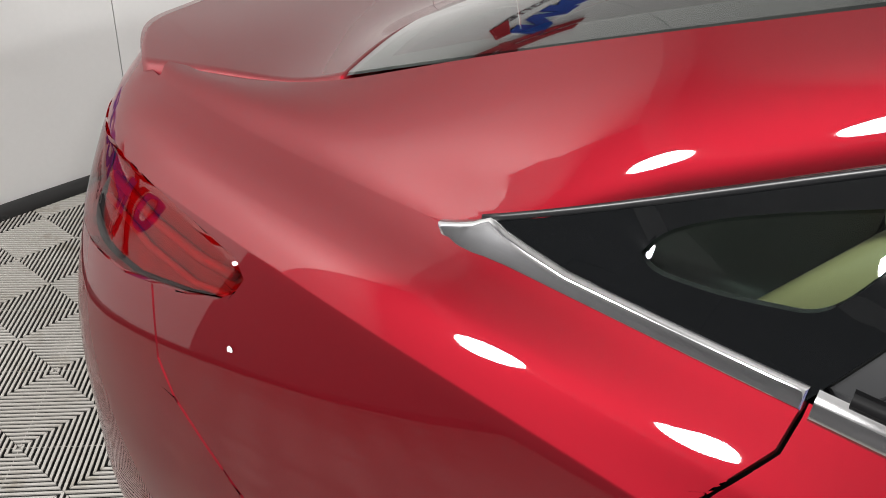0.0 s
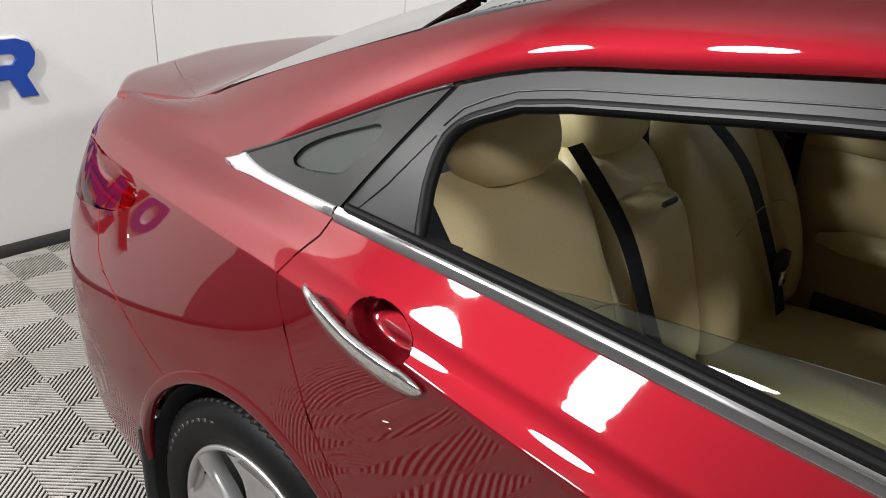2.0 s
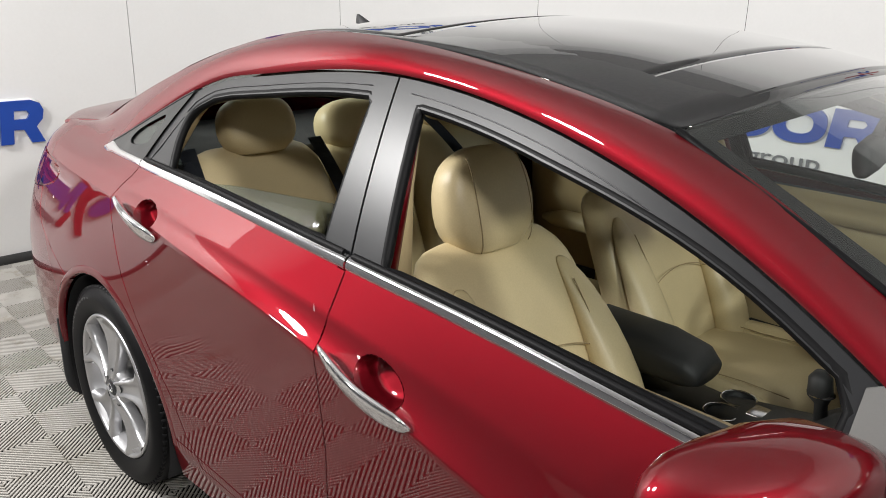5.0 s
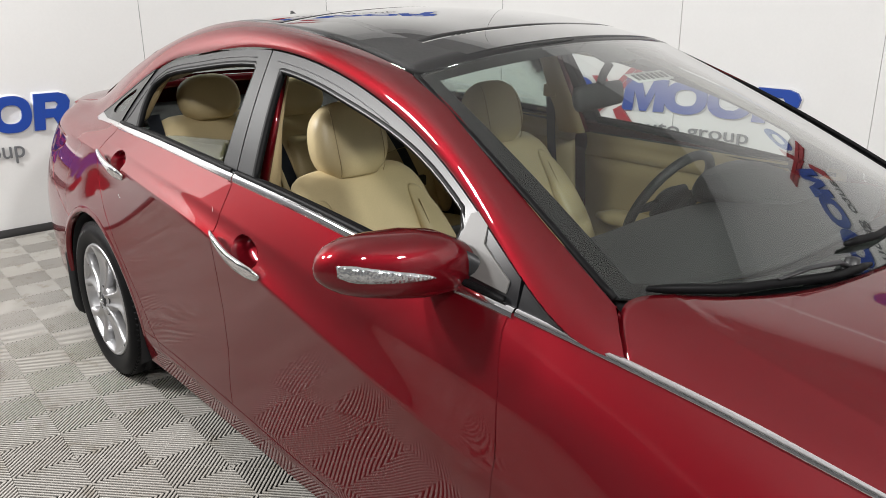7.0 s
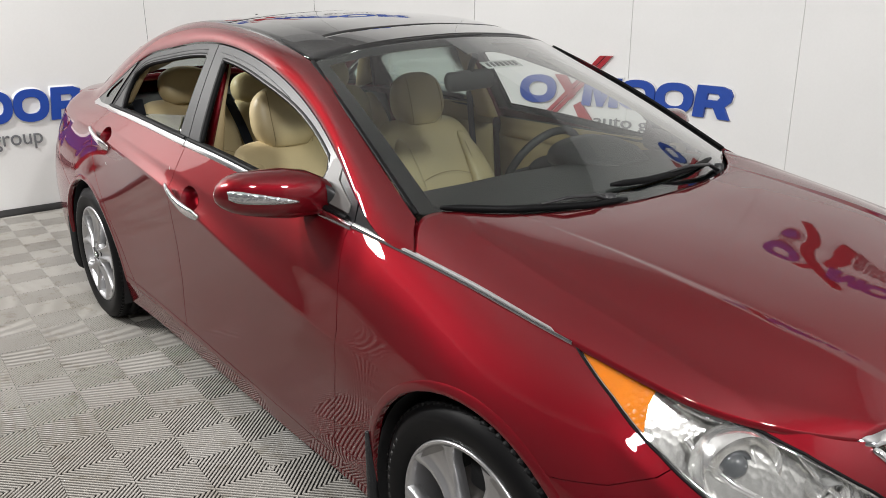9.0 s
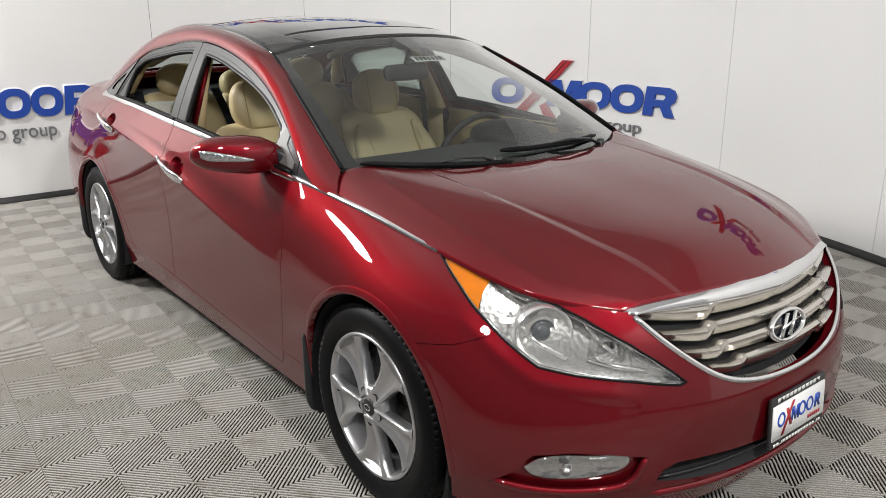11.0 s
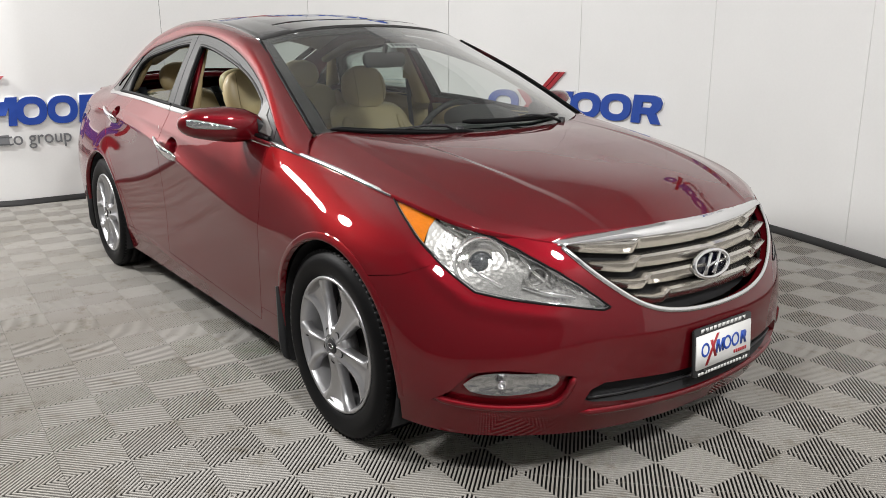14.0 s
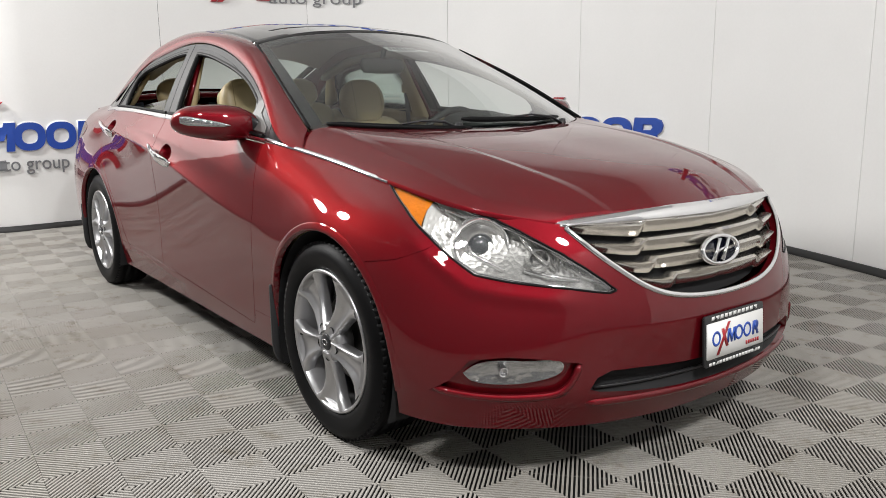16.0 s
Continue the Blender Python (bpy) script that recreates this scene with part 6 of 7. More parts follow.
for s in (1, -1):
    rim = [Vector((x + .004, -s * (w + .006), z + .002)) for x, w, z in curve([Vector(p) for p in WINDSHIELD[3]], 24)]
    part("windshield_moulding", tube_bm(rim, .0075, 8, False, .8, (0, 0, 1)), RUBBER, car, "black rubber windshield moulding")
COWL = [
    [(1.25, 0, .952), (1.20, 0, .958), (1.12, 0, .964)],
    [(1.24, .22, .954), (1.19, .22, .960), (1.11, .22, .966)],
    [(1.19, .42, .962), (1.14, .42, .968), (1.06, .42, .972)],
    [(1.01, .68, .975), (.98, .67, .980), (.95, .66, .980)],
]
sheet_panel("cowl", COWL, BLACK_TRIM, 8, 40, .02, "black plastic cowl below the windshield")


def ws_at(y, u):
    """A place on the windshield: across, and up it (0 to 1)."""
    h = np.array(WINDSHIELD)
    lines = [spline(chord(r, 1.0), r, np.array([u * chord(r, 1.0)[-1]]))[0] for r in h]
    w = [p[1] for p in lines]
    return Vector((float(np.interp(abs(y), w, [p[0] for p in lines])), y, float(np.interp(abs(y), w, [p[2] for p in lines]))))


def wiper(root, y0, u0, y1, u1, arm_u):
    w = new("wiper"); w.parent = car
    pts = [ws_at(y0 + (y1 - y0) * t, u0 + (u1 - u0) * t) + Vector((.012, 0, .011)) for t in np.linspace(0, 1, 14)]
    part("wiper_blade", tube_bm(pts, [.004] + [.008] * 12 + [.004], 8, False, 1.3), RUBBER, w, "black rubber wiper blade")
    mid = pts[7] + Vector((.004, 0, .010))
    rt = Vector(root)
    part("wiper_arm", tube_bm([rt, rt.lerp(mid, .3) + Vector((.012, 0, .022)), rt.lerp(mid, .7) + Vector((.01, 0, .018)), mid], [.010, .009, .007, .005], 8, False, .6), BLACK_TRIM, w, "black wiper arm")
    part("wiper_pivot", lathe_bm([(0, .024), (.014, .022), (.017, .0), (.017, -.01)], 20, "z"), BLACK_TRIM, w).location = rt


wiper((1.165, .42, .980), .44, .045, -.13, .072, .1)
wiper((1.20, -.17, .980), -.12, .006, -.645, .016, .05)
# number sticker inside the windshield
st = thing("windshield_sticker", "white sticker with dark bars behind the windshield", "sticker")
mid = ws_at(.008, .785) - Vector((.006, 0, .010))
d_up = (ws_at(.008, .84) - ws_at(.008, .74)).normalized()
mm = Matrix((( 0, d_up[0], 0, mid[0]), (1, 0, 0, mid[1]), (0, d_up[2], 0, mid[2]), (0, 0, 0, 1)))
mm[0][2], mm[1][2], mm[2][2] = d_up[2], 0, -d_up[0]
part("sticker", prism_bm(round_rect(.165, .050, .004), .001, mm), WHITE, st)
for i in range(7):
    part("dark_bar", prism_bm(bar_rect(-.068 + i * .0205, -.056 + i * .0205, -.015, .015, .003), .001, mm @ Matrix.Translation((0, 0, .0012))), BLACK_TRIM, st)
# aerial
secs = []
for x, z, h, w in ((-1.085, 1.402, .004, .006), (-1.12, 1.402, .012, .020), (-1.16, 1.400, .026, .022), (-1.20, 1.398, .046, .018), (-1.225, 1.398, .056, .011), (-1.238, 1.402, .052, .005)):
    secs.append(((x, 0, z - .012 + h * .5), (0, 1, 0), (0, 0, 1), w, h * .5 + .012, 1.7))
part("aerial", loft_bm(secs, 16), BLACK_TRIM, car, "black shark-fin aerial on the roof")
for s, o in zip((1, -1), TAIL_LAMPS):
    part("reflector", mirrored(sunk_piece("tail_lamp", .026, lambda c: True), s), TAIL_RED, o, "red faceted reflector")
    for zs, r in (((.912, .905, .902, .908), .007), ((.884, .874, .872, .885), .005)):
        pts = [(x, -(skin_w(x, z) - .018), z) for x, z in zip((-2.20, -2.06, -1.95, -1.885), zs)]
        part("lamp_tube", mirrored(tube_bm(pts, r, 8), s), SIGN_RED, o)

# small chips in the paint
for x, z, a, b, par in ((-1.045, .838, .007, .0014, DOORS_R[0]), (-1.035, .832, .003, .001, DOORS_R[0]), (-1.845, .848, .005, .006, QUARTERS[0]), (-.31, .925, .0012, .014, DOORS_R[0])):
    bm = bmesh.new()
    bm.faces.new([bm.verts.new((x + a * math.cos(t), -(skin_w(x, z) + .0012), z + b * math.sin(t) + .3 * a * math.cos(t))) for t in np.linspace(0, 2 * math.pi, 9, endpoint=False)])
    part("paint_chip", bm, WHITE, par, "small pale chip in the paint")


# ---- inside the car ----
SEAM = material("leather_seam", (0.33, 0.25, 0.135), .7, grain=.2, scale=600)


def cushion(name, parent, secs, n=26, mat=None, label=""):
    ob = part(name, loft_bm(secs, n), mat or LEATHER, parent, label)
    sub = ob.modifiers.new("round", "SUBSURF")
    sub.levels = sub.render_levels = 1
    return ob


def leaned(x, z, lean, a, b, p=3.0, y=0.0):
    """A section across a back that leans by some degrees; a: half width, b: half depth."""
    c, s = math.cos(radians(lean)), math.sin(radians(lean))
    return ((x, y, z), (0, 1, 0), (c, 0, s), a, b, p)


def headrest(parent, x, z, hw, hh, hd, lean=12, name="headrest", y=0.0):
    secs = []
    for t in (-1, -.93, -.75, -.4, 0, .4, .72, .9, 1):
        k = (1 - abs(t) ** 4.5) ** .5 if abs(t) < 1 else .25
        k = max(k, .62 if t < 0 else .34)
        taper = 1.0 - .13 * max(t, 0) ** 1.5 - .05 * max(-t, 0)
        secs.append(leaned(x - t * hh * math.sin(radians(lean)), z + t * hh, lean, hw * k * taper, hd * k * (1.0 - .18 * t), 3.0, y))
    return cushion(name, parent, secs, 28, None, "rounded tan leather headrest")


def front_seat(y, dx):
    seat = new("front_seat"); seat.parent = car
    seat.matrix_local = pose(dx, y, 0)
    tagged(seat, "tan leather front seat with side bolsters")
    headrest(seat, -.318, 1.076, .138, .120, .072)
    for q in (-.088, .088):
        pts = [(-.318 - math.sin(t) * .100 * .21 + .060 * math.cos(t) ** .5 * (1 - .18 * math.sin(t)) + .011, q * (1 - .10 * math.sin(t) ** 2), 1.076 + .112 * math.sin(t)) for t in np.linspace(-1.1, 1.25, 16)]
        part("seam", tube_bm(pts, .0014, 6), SEAM, seat)
    for q in (-.055, .055):
        part("headrest_post", tube_bm([(-.315, q, .93), (-.300, q, 1.0)], .007, 8), CHROME, seat)
    back = []
    for z, x, a, b in ((.420, -.060, .215, .060), (.46, -.075, .235, .085), (.56, -.110, .245, .092), (.68, -.150, .258, .090), (.80, -.200, .258, .084), (.88, -.240, .256, .078), (.935, -.272, .244, .068), (.968, -.290, .214, .052), (.986, -.300, .15, .02)):
        back.append(leaned(x, z, -20, a, b, 3.6))
    cushion("backrest", seat, back, 30, None, "tan leather backrest")
    for s in (-1, 1):
        bol = []
        for z, x, o, a, b in ((.45, .000, .200, .040, .030), (.52, .004, .206, .060, .058), (.62, -.026, .209, .066, .072), (.72, -.076, .206, .062, .064), (.82, -.138, .198, .052, .048), (.885, -.188, .186, .038, .030), (.922, -.216, .174, .016, .012)):
            bol.append(((x, s * o, z), (0, 1, 0), (.92, 0, -.38), a, b, 2.3))
        cushion("bolster", seat, bol, 22, None, "tan leather side bolster")
        pts = [(x + .060 + .032 * (1 - ((z - .67) / .25) ** 2), s * (.166 - .012 * abs(z - .67)), z) for z, x in ((.50, -.075), (.60, -.105), (.70, -.142), (.80, -.187), (.88, -.230))]
        part("seam", tube_bm([tuple(p) for p in curve(pts, 18)], .0015, 6), SEAM, seat)
    pts = [(-.098 + .006, q, .735 + .03 * (1 - (q / .15) ** 2)) for q in np.linspace(-.15, .15, 14)]
    part("seam", tube_bm([(x + (.735 - z) * .35 + .006, q, z) for x, q, z in pts], .0015, 6), SEAM, seat)
    pts = [(-.318 + .072 + .004, q, 1.02) for q in np.linspace(-.11, .11, 8)]
    base_s = []
    for x, a, z, b in ((-.14, .20, .455, .060), (-.10, .235, .465, .075), (.05, .245, .470, .080), (.22, .248, .482, .080), (.34, .240, .488, .072), (.40, .215, .480, .055), (.425, .16, .468, .03)):
        base_s.append(((x, 0, z), (0, 1, 0), (0, 0, 1), a, b, 3.4))
    cushion("seat_cushion", seat, base_s, 28, None, "tan leather seat cushion")
    for s in (-1, 1):
        bs = [((x, s * .225, z), (0, 1, 0), (0, 0, 1), a, b, 2.3) for x, z, a, b in ((-.08, .49, .02, .02), (-.03, .51, .038, .05), (.12, .52, .045, .056), (.27, .515, .042, .05), (.37, .50, .03, .03))]
        cushion("seat_bolster", seat, bs, 20)
        part("seam", tube_bm([(x, s * .178, z) for x, z in ((-.05, .556), (.1, .556), (.22, .564), (.34, .562))], .0015, 6), SEAM, seat)
    part("seat_shell", box_bm(-.12, .36, -.22, .22, .26, .42, .03), DASH, seat, "black plastic seat base")
    return seat


front_seat(-.375, .015)
front_seat(.375, -.085)


def rear_bench():
    b = new("rear_bench"); b.parent = car
    tagged(b, "tan leather rear bench with three headrests")
    for y, hw, hx, hz, hh in ((-.405, .128, -1.235, 1.130, .088), (.0, .148, -1.275, 1.090, .082), (.405, .128, -1.255, 1.130, .088)):
        headrest(b, hx, hz, hw, hh, .070, 14, "headrest", y)
    for y, a, cut in ((-.415, .235, 0), (.415, .235, 0), (0, .165, .02)):
        secs = []
        for z, x, k, d in ((.46, -1.045, .93, .07), (.50, -1.050, .98, .095), (.62, -1.085, 1, .100), (.78, -1.135, 1, .095), (.92, -1.185, .99, .085), (1.00, -1.215, .96, .072), (1.045, -1.235, .86, .052), (1.062, -1.245, .6, .025)):
            secs.append(leaned(x - cut, z - cut, -18, a * k, d, 4.0, y))
        cushion("backrest", b, secs, 28, None, "tan leather backrest section")
    for s in (-1, 1):
        secs = [((x, s * .648, z), (0, 1, 0), (.9, 0, -.3), a, d, 2.4) for x, z, a, d in ((-1.02, .50, .03, .05), (-1.04, .60, .05, .10), (-1.08, .75, .055, .11), (-1.13, .90, .05, .09), (-1.18, .99, .035, .06), (-1.20, 1.02, .015, .02))]
        cushion("side_bolster", b, secs, 22)
        pts = [(-.948 - (z - .5) * .30, s * (.27 + .05 * math.sin((z - .5) * 5)), z) for z in np.linspace(.52, 1.0, 12)]
        part("seam", tube_bm([(-1.018, s * y, .80 + .045 * (1 - ((y - .42) / .18) ** 2)) for y in np.linspace(.25, .60, 14)], .0015, 6), SEAM, b)
    for y, a in ((-.37, .30), (.37, .30), (0, .12)):
        secs = [((x, y, z), (0, 1, 0), (0, 0, 1), a * k, d, 3.6) for x, z, k, d in ((-1.06, .44, .9, .05), (-1.0, .45, .98, .075), (-.8, .455, 1, .085), (-.62, .465, 1, .085), (-.52, .465, .97, .07), (-.475, .45, .85, .045), (-.465, .44, .6, .02))]
        cushion("seat_cushion", b, secs, 26, None, "tan leather bench cushion")
    secs = [leaned(x, z, -18, .112 * k, d, 4.5) for z, x, k, d in ((.560, -1.035, .93, .030), (.580, -1.038, .99, .062), (.66, -1.058, 1, .066), (.78, -1.092, 1, .064), (.87, -1.118, 1, .060), (.925, -1.136, .98, .050), (.938, -1.142, .92, .026))]
    cushion("centre_armrest", b, secs, 30, None, "folded tan leather centre armrest")
    part("armrest_pull", box_bm(-1.088, -1.078, -.03, .03, .930, .942, .003), BELT, b)
    part("bench_base", box_bm(-1.1, -.53, -.62, .62, .24, .40, .03), CARPET, b)
    return b


rear_bench()


def ribbon(name, pts, width, side, parent=car, label="dark webbing seat belt"):
    pts = curve(pts, 16)
    bm = bmesh.new()
    rows = []
    for i, p in enumerate(pts):
        t = pts[min(i + 1, 15)] - pts[max(i - 1, 0)]
        sd = Vector(side).normalized() * width / 2
        rows.append([bm.verts.new(Vector(p) - sd), bm.verts.new(Vector(p) + sd)])
    for a, b in zip(rows, rows[1:]):
        bm.faces.new((a[0], a[1], b[1], b[0]))
    bmesh.ops.solidify(bm, geom=bm.faces[:], thickness=.0025)
    return part(name, bm, BELT, parent, label)


ribbon("seat_belt", [(-1.20, -.215, 1.075), (-1.075, -.197, .92), (-1.02, -.165, .76), (-.96, -.110, .56)], .048, (.1, 1, .05))
ribbon("seat_belt", [(-1.22, .295, 1.10), (-1.085, .36, .96), (-1.025, .43, .80), (-.965, .49, .60), (-.95, .505, .53)], .048, (.1, 1, .1))
ribbon("seat_belt", [(-1.235, -.640, 1.08), (-1.08, -.665, .92), (-.98, -.668, .78), (-.93, -.660, .55)], .048, (.35, .9, .1))
part("belt_buckle", box_bm(-.982, -.955, .450, .500, .665, .715, .006), DASH, car, "black belt buckle")
part("belt_tongue", box_bm(-.962, -.950, .458, .486, .625, .668, .004), CHROME, car)
part("belt_buckle", box_bm(-.95, -.90, -.10, -.03, .525, .60, .008), DASH, car, "black belt buckle")
for s in (-1, 1):
    ribbon("seat_belt", [(-.335, s * .640, 1.14), (-.345, s * .665, .95), (-.33, s * .685, .70), (-.30, s * .69, .45)], .046, (1, 0, .1))
    part("belt_guide", box_bm(-.365, -.30, s * .635 - .008, s * .635 + .008, 1.12, 1.17, .005), LEATHER_DARK, car)


# inner door panels
def trim_bm(x0, x1, z0, z1, w0, w1, n=8, m=10):
    g = []
    for t in np.linspace(0, 1, m):
        z = z0 + (z1 - z0) * t
        g.append([(x, -(w0 + (w1 - w0) * t + .015 * math.sin(math.pi * t)), z) for x in np.linspace(x0, x1, n)])
    bm = grid_bm(g)
    bm.normal_update()
    if bm.faces[:][0].normal[1] < 0:
        bmesh.ops.reverse_faces(bm, faces=bm.faces)
    e = [q for q in bm.edges if q.is_boundary]
    r = bmesh.ops.extrude_edge_only(bm, edges=e)
    for v in r["geom"]:
        if isinstance(v, bmesh.types.BMVert):
            v.co[1] -= .03
    return bm


for x0, x1, dz, doors in ((-.22, .80, -.02, DOORS_F), (-1.06, -.30, .015, DOORS_R)):
    for s, d in zip((1, -1), doors):
        z_top = float(belt((x0 + x1) / 2)[2])
        part("door_trim", mirrored(trim_bm(x0, x1, .30, z_top - .10, .745, .735), s), LEATHER_DARK, d, "tan door trim panel")
        part("door_top_trim", mirrored(trim_bm(x0, x1, z_top - .10, z_top - .012, .730, .735, 8, 4), s), LEATHER_DARK, d, "tan upper door trim")
        arm = loft_bm([((x0 + .10, -.715, .675 + dz), (0, 1, 0), (0, 0, 1), .02, .012, 2.6), ((x0 + .18, -.70, .685 + dz), (0, 1, 0), (0, 0, 1), .045, .030, 2.8), ((x0 + .40, -.70, .690 + dz), (0, 1, 0), (0, 0, 1), .048, .032, 2.8), ((x1 - .18, -.705, .690 + dz), (0, 1, 0), (0, 0, 1), .04, .028, 2.8), ((x1 - .08, -.715, .69 + dz), (0, 1, 0), (0, 0, 1), .015, .01, 2.6)], 18)
        part("door_armrest", mirrored(arm, s), LEATHER, d, "tan padded armrest")
        pull = tube_bm([(x1 - .30, -.712, z_top - .17), (x1 - .24, -.704, z_top - .165), (x1 - .17, -.708, z_top - .168)], .010, 8)
        part("inner_handle", mirrored(pull, s), CHROME, d)
        part("speaker", mirrored(box_bm(x0 + .12, x0 + .34, -.744, -.728, .36, .52, .007), s), DASH, d)
        sill = [(x0 + .02, -.757, z_top - .018), ((x0 + x1) / 2, -.752, z_top - .016), (x1 - .02, -.748, z_top - .024)]
        part("door_cap", mirrored(tube_bm(sill, .014, 8, False, .7), s), DASH, d)


# pillars, headliner, shelf, floor, dashboard
def pillar(pts, wid, dep, mat, side):
    return tube_bm(pts, wid, 10, False, dep / (wid if not isinstance(wid, list) else wid[0]), side)


for s in (1, -1):
    part("pillar_trim", mirrored(loft_bm([((-.265, -.700, .98), (1, 0, 0), (0, 1, 0), .060, .030, 3), ((-.300, -.655, 1.15), (1, 0, 0), (0, 1, 0), .050, .028, 3), ((-.330, -.585, 1.345), (1, 0, 0), (0, 1, 0), .045, .025, 3)], 18), s), LEATHER_DARK, car, "tan pillar trim")
    part("pillar_trim", mirrored(loft_bm([((.93, -.690, .985), (.8, 0, -.5), (0, 1, 0), .040, .022, 3), ((.62, -.640, 1.125), (.8, 0, -.5), (0, 1, 0), .036, .022, 3), ((.24, -.565, 1.285), (.8, 0, -.5), (0, 1, 0), .036, .022, 3), ((.05, -.555, 1.335), (1, 0, 0), (0, 1, 0), .036, .022, 3)], 18), s), FABRIC_GREY, car, "grey pillar trim")
    part("pillar_trim", mirrored(loft_bm([((-1.30, -.675, 1.05), (1, 0, .3), (0, 1, 0), .080, .020, 3), ((-1.22, -.625, 1.17), (1, 0, .3), (0, 1, 0), .050, .018, 3), ((-1.14, -.585, 1.255), (1, 0, .3), (0, 1, 0), .040, .016, 3)], 18), s), LEATHER_DARK, car, "tan pillar trim")
    part("door_frame_red", mirrored(loft_bm([((-.235, -.735, .98), (1, 0, 0), (0, 1, 0), .030, .014, 3), ((-.297, -.600, 1.315), (1, 0, 0), (0, 1, 0), .026, .014, 3)], 12), s), RED, car)
    part("rail_trim", mirrored(loft_bm([((.10, -.565, 1.30), (0, 1, 0), (0, 0, 1), .030, .020, 3), ((-.35, -.545, 1.345), (0, 1, 0), (0, 0, 1), .035, .022, 3), ((-.85, -.555, 1.315), (0, 1, 0), (0, 0, 1), .035, .022, 3), ((-1.2, -.575, 1.225), (0, 1, 0), (0, 0, 1), .03, .02, 3)], 14), s), FABRIC_GREY, car, "grey roof lining edge")
    part("inner_side", mirrored(trim_bm(-1.95, -1.10, .40, 1.02, .74, .66), s), DASH, car)
lining = [[(x - .02 * (i == 0), w * .99, z - .035) for i, (x, w, z) in enumerate(r)] for r in ROOF]
bm = grid_bm(across(lining, 16, 30))
part("headliner", bm, FABRIC_GREY, car, "pale grey cloth roof lining")
part("parcel_shelf", box_bm(-1.98, -1.30, -.60, .60, 1.005, 1.03, .01), DASH, car, "black rear parcel shelf")
part("cabin_floor", box_bm(-1.1, 1.1, -.72, .72, .24, .27), CARPET, car, "dark carpet floor")
part("firewall", box_bm(1.02, 1.06, -.70, .70, .25, .93), DASH, car)
part("rear_wall", box_bm(-1.42, -1.36, -.70, .70, .25, 1.01), DASH, car)
DASH_ROWS = [
    [(1.08, 0, .965), (.88, 0, .968), (.66, 0, .950), (.56, 0, .905), (.53, 0, .80), (.54, 0, .62)],
    [(1.07, .22, .966), (.87, .22, .966), (.65, .22, .945), (.56, .22, .895), (.54, .22, .78), (.56, .22, .62)],
    [(1.03, .42, .968), (.85, .42, .965), (.64, .42, .942), (.56, .42, .890), (.54, .42, .77), (.57, .42, .62)],
    [(.94, .66, .968), (.80, .68, .960), (.64, .69, .935), (.57, .69, .885), (.55, .69, .77), (.58, .69, .62)],
]
bm = grid_bm(across(DASH_ROWS, 30, 40))
bmesh.ops.solidify(bm, geom=bm.faces[:], thickness=.01)
part("dashboard", bm, DASH, car, "black soft dashboard")
hood_s = [((x, .375, z), (0, 1, 0), (0, 0, 1), a, b, 2.4) for x, z, a, b in ((.86, .955, .10, .02), (.76, .968, .165, .045), (.66, .975, .175, .058), (.60, .972, .17, .058), (.585, .965, .15, .045))]
part("instrument_hood", loft_bm(hood_s, 26), DASH, car, "black instrument hood")


def steering():
    st = new("steering_wheel"); st.parent = car
    st.matrix_local = pose(.415, .375, .875, 0, -62, 0)
    tagged(st, "black leather steering wheel")
    part("wheel_rim", tube_bm([(.182 * math.cos(a), .182 * math.sin(a), 0) for a in np.linspace(0, 2 * math.pi, 48, endpoint=False)], .0155, 12, True), DASH, st)
    part("wheel_hub", loft_bm([((0, 0, -.03), (1, 0, 0), (0, 1, 0), .055, .07, 2.6), ((0, 0, .0), (1, 0, 0), (0, 1, 0), .065, .085, 2.6), ((0, 0, .018), (1, 0, 0), (0, 1, 0), .045, .06, 2.4)], 24), DASH, st)
    for a in (90, -90, 180):
        c, s_ = math.cos(radians(a)), math.sin(radians(a))
        part("wheel_spoke", tube_bm([(.05 * c, .05 * s_, 0), (.175 * c, .175 * s_, 0)], [.024, .014], 10, False, .5), SATIN if a == 180 else DASH, st)


steering()
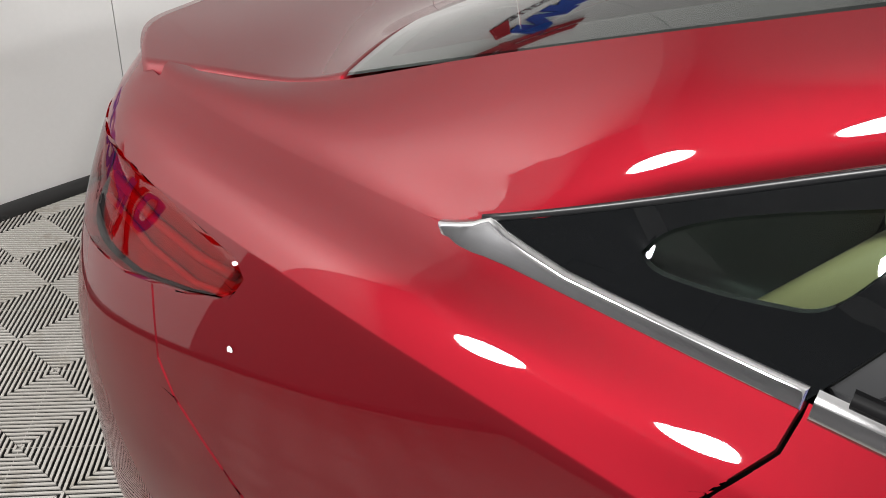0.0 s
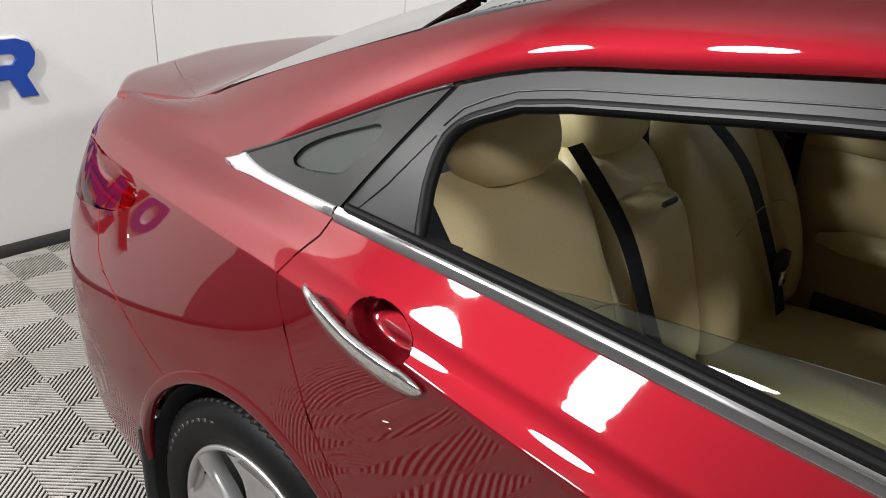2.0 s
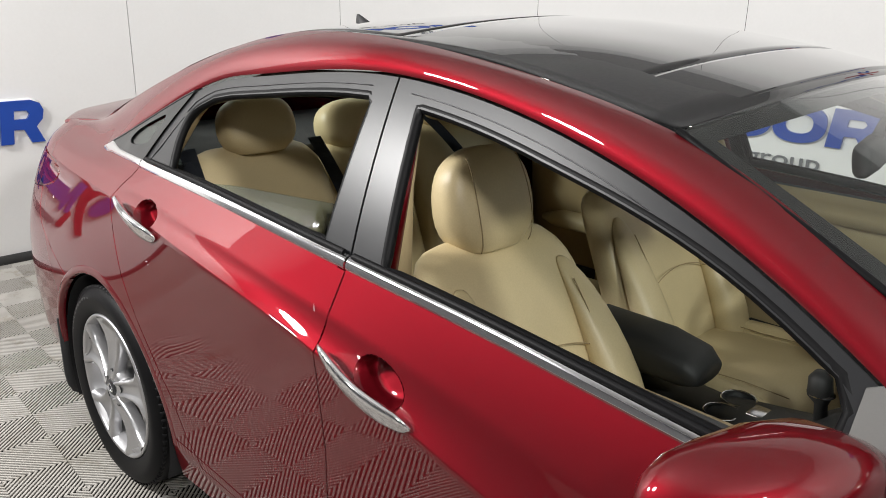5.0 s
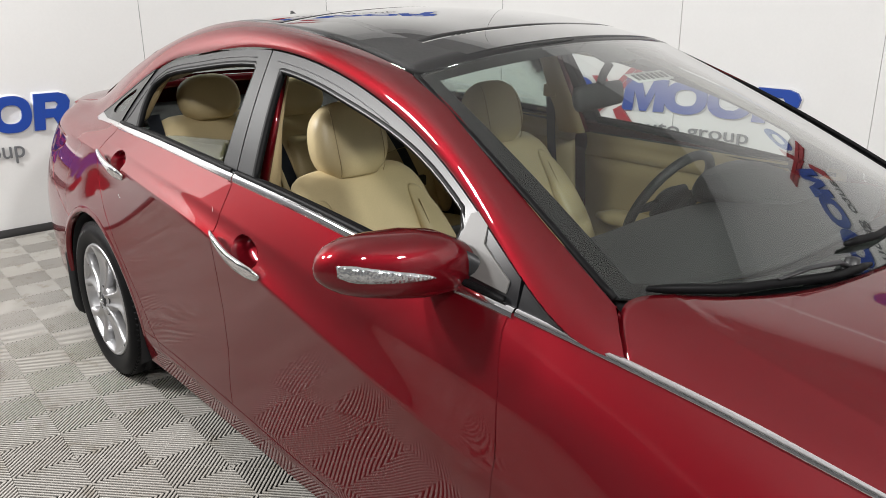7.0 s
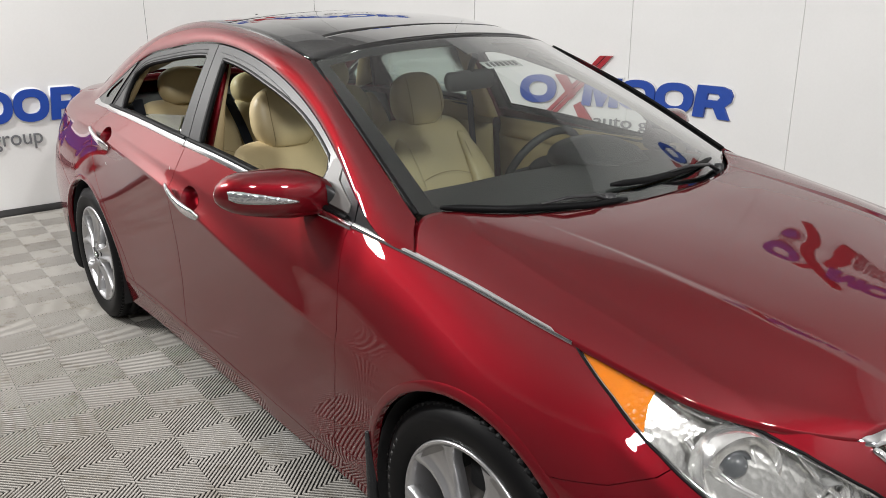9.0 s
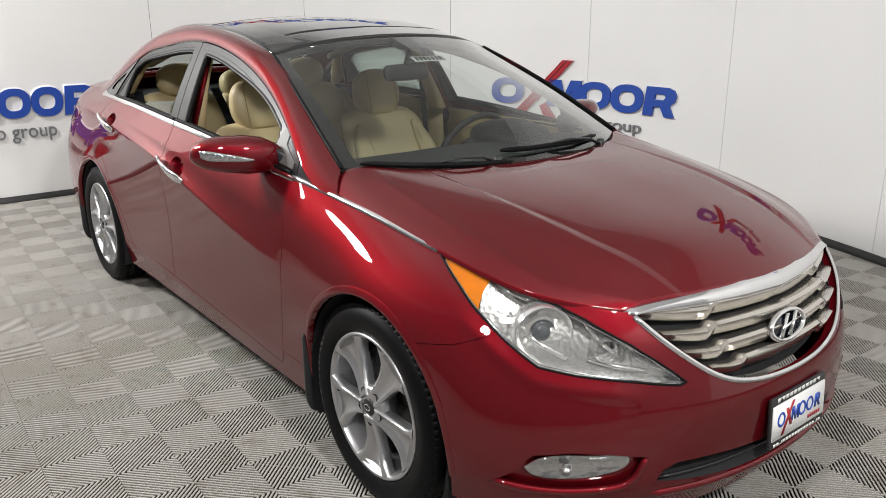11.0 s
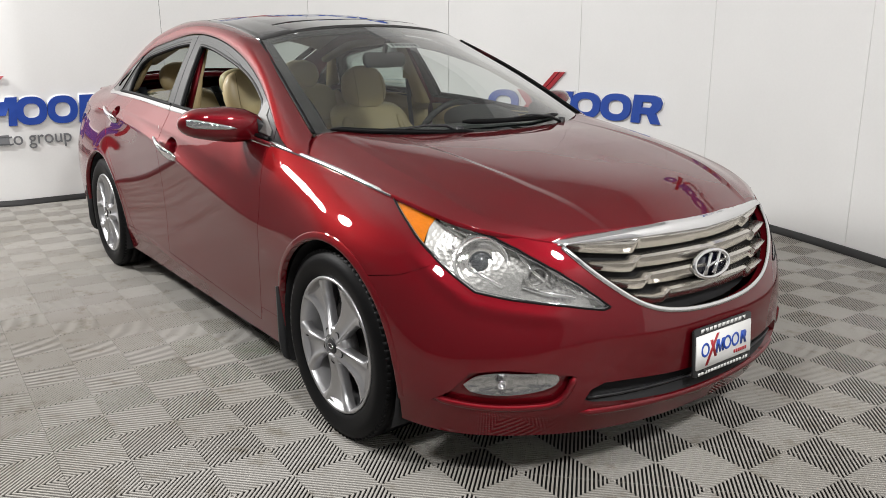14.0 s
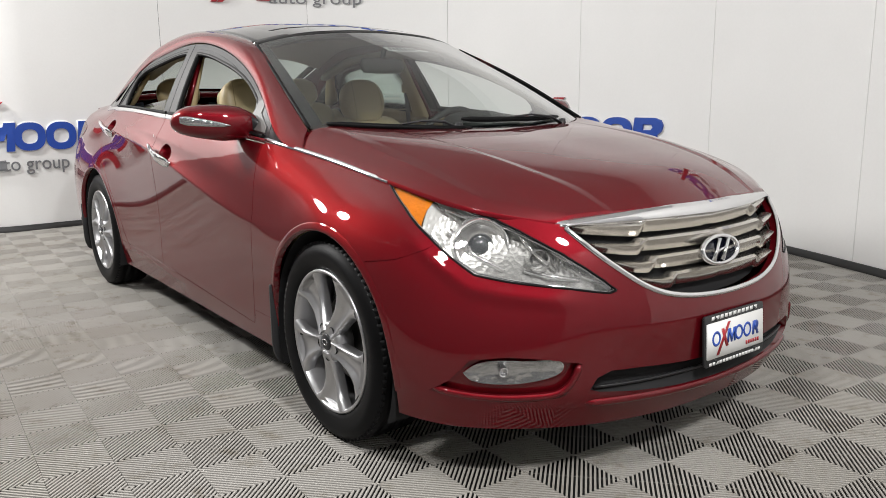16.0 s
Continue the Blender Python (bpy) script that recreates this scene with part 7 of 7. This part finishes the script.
# centre console, armrest, shifter, cup holders
part("centre_console", loft_bm([((-.42, 0, .42), (0, 1, 0), (0, 0, 1), .10, .16, 4), ((-.10, 0, .43), (0, 1, 0), (0, 0, 1), .105, .17, 4), ((.14, 0, .42), (0, 1, 0), (0, 0, 1), .11, .165, 4), ((.36, 0, .44), (0, 1, 0), (0, 0, 1), .115, .18, 4), ((.55, 0, .52), (0, 1, 0), (0, 0, 1), .13, .25, 4)], 22), DASH, car, "black centre console")
part("console_armrest", loft_bm([((-.30, -.02, .655), (0, 1, 0), (0, 0, 1), .075, .045, 3.2), ((-.20, -.02, .675), (0, 1, 0), (0, 0, 1), .088, .058, 3.2), ((.0, -.02, .680), (0, 1, 0), (0, 0, 1), .090, .052, 3.2), ((.10, -.02, .672), (0, 1, 0), (0, 0, 1), .084, .042, 3), ((.135, -.02, .664), (0, 1, 0), (0, 0, 1), .065, .024, 2.6)], 24), DASH, car, "black padded armrest")
for y in (-.045, .045):
    cup = lathe_bm([(.037, .0), (.041, .002), (.043, .0), (.0375, -.004), (.034, -.06), (0, -.062)], 28, "z")
    o = part("cup_holder", cup, DASH, car); o.location = (.19, y, .592)
    o = part("cup_ring", lathe_bm([(.040, .001), (.042, .004), (.044, .001)], 28, "z"), CHROME, car, "chrome cup holder ring"); o.location = (.19, y, .592)
part("switch_panel", box_bm(.24, .30, -.03, .03, .598, .606, .003), SATIN, car)
part("gear_lever", loft_bm([((.40, 0, .60), (1, 0, 0), (0, 1, 0), .016, .016, 2), ((.39, 0, .68), (1, 0, 0), (0, 1, 0), .014, .014, 2), ((.385, 0, .70), (1, 0, 0), (0, 1, 0), .026, .030, 2.4), ((.38, 0, .74), (1, 0, 0), (0, 1, 0), .024, .028, 2.4), ((.378, 0, .755), (1, 0, 0), (0, 1, 0), .012, .014, 2.2)], 18), DASH, car, "black gear lever with chrome ring")
part("gear_ring", lathe_bm([(.026, 0), (.031, .004), (.026, .008)], 24, "z"), CHROME, car).location = (.386, 0, .70)
rm = new("rear_view_mirror"); rm.parent = car
rm.matrix_local = pose(.395, .01, 1.243, 0, -8, 8)
part("mirror_housing", loft_bm([((0, -.125, 0), (1, 0, 0), (0, 0, 1), .010, .022, 2.5), ((0, -.11, 0), (1, 0, 0), (0, 0, 1), .018, .034, 2.8), ((0, 0, 0), (1, 0, 0), (0, 0, 1), .02, .037, 2.8), ((0, .11, 0), (1, 0, 0), (0, 0, 1), .018, .034, 2.8), ((0, .125, 0), (1, 0, 0), (0, 0, 1), .010, .022, 2.5)], 22), DASH, rm, "black rear-view mirror")
part("mirror_stem", tube_bm([(0, 0, .02), (.02, 0, .06), (.04, 0, .085)], .012, 10), DASH, rm)
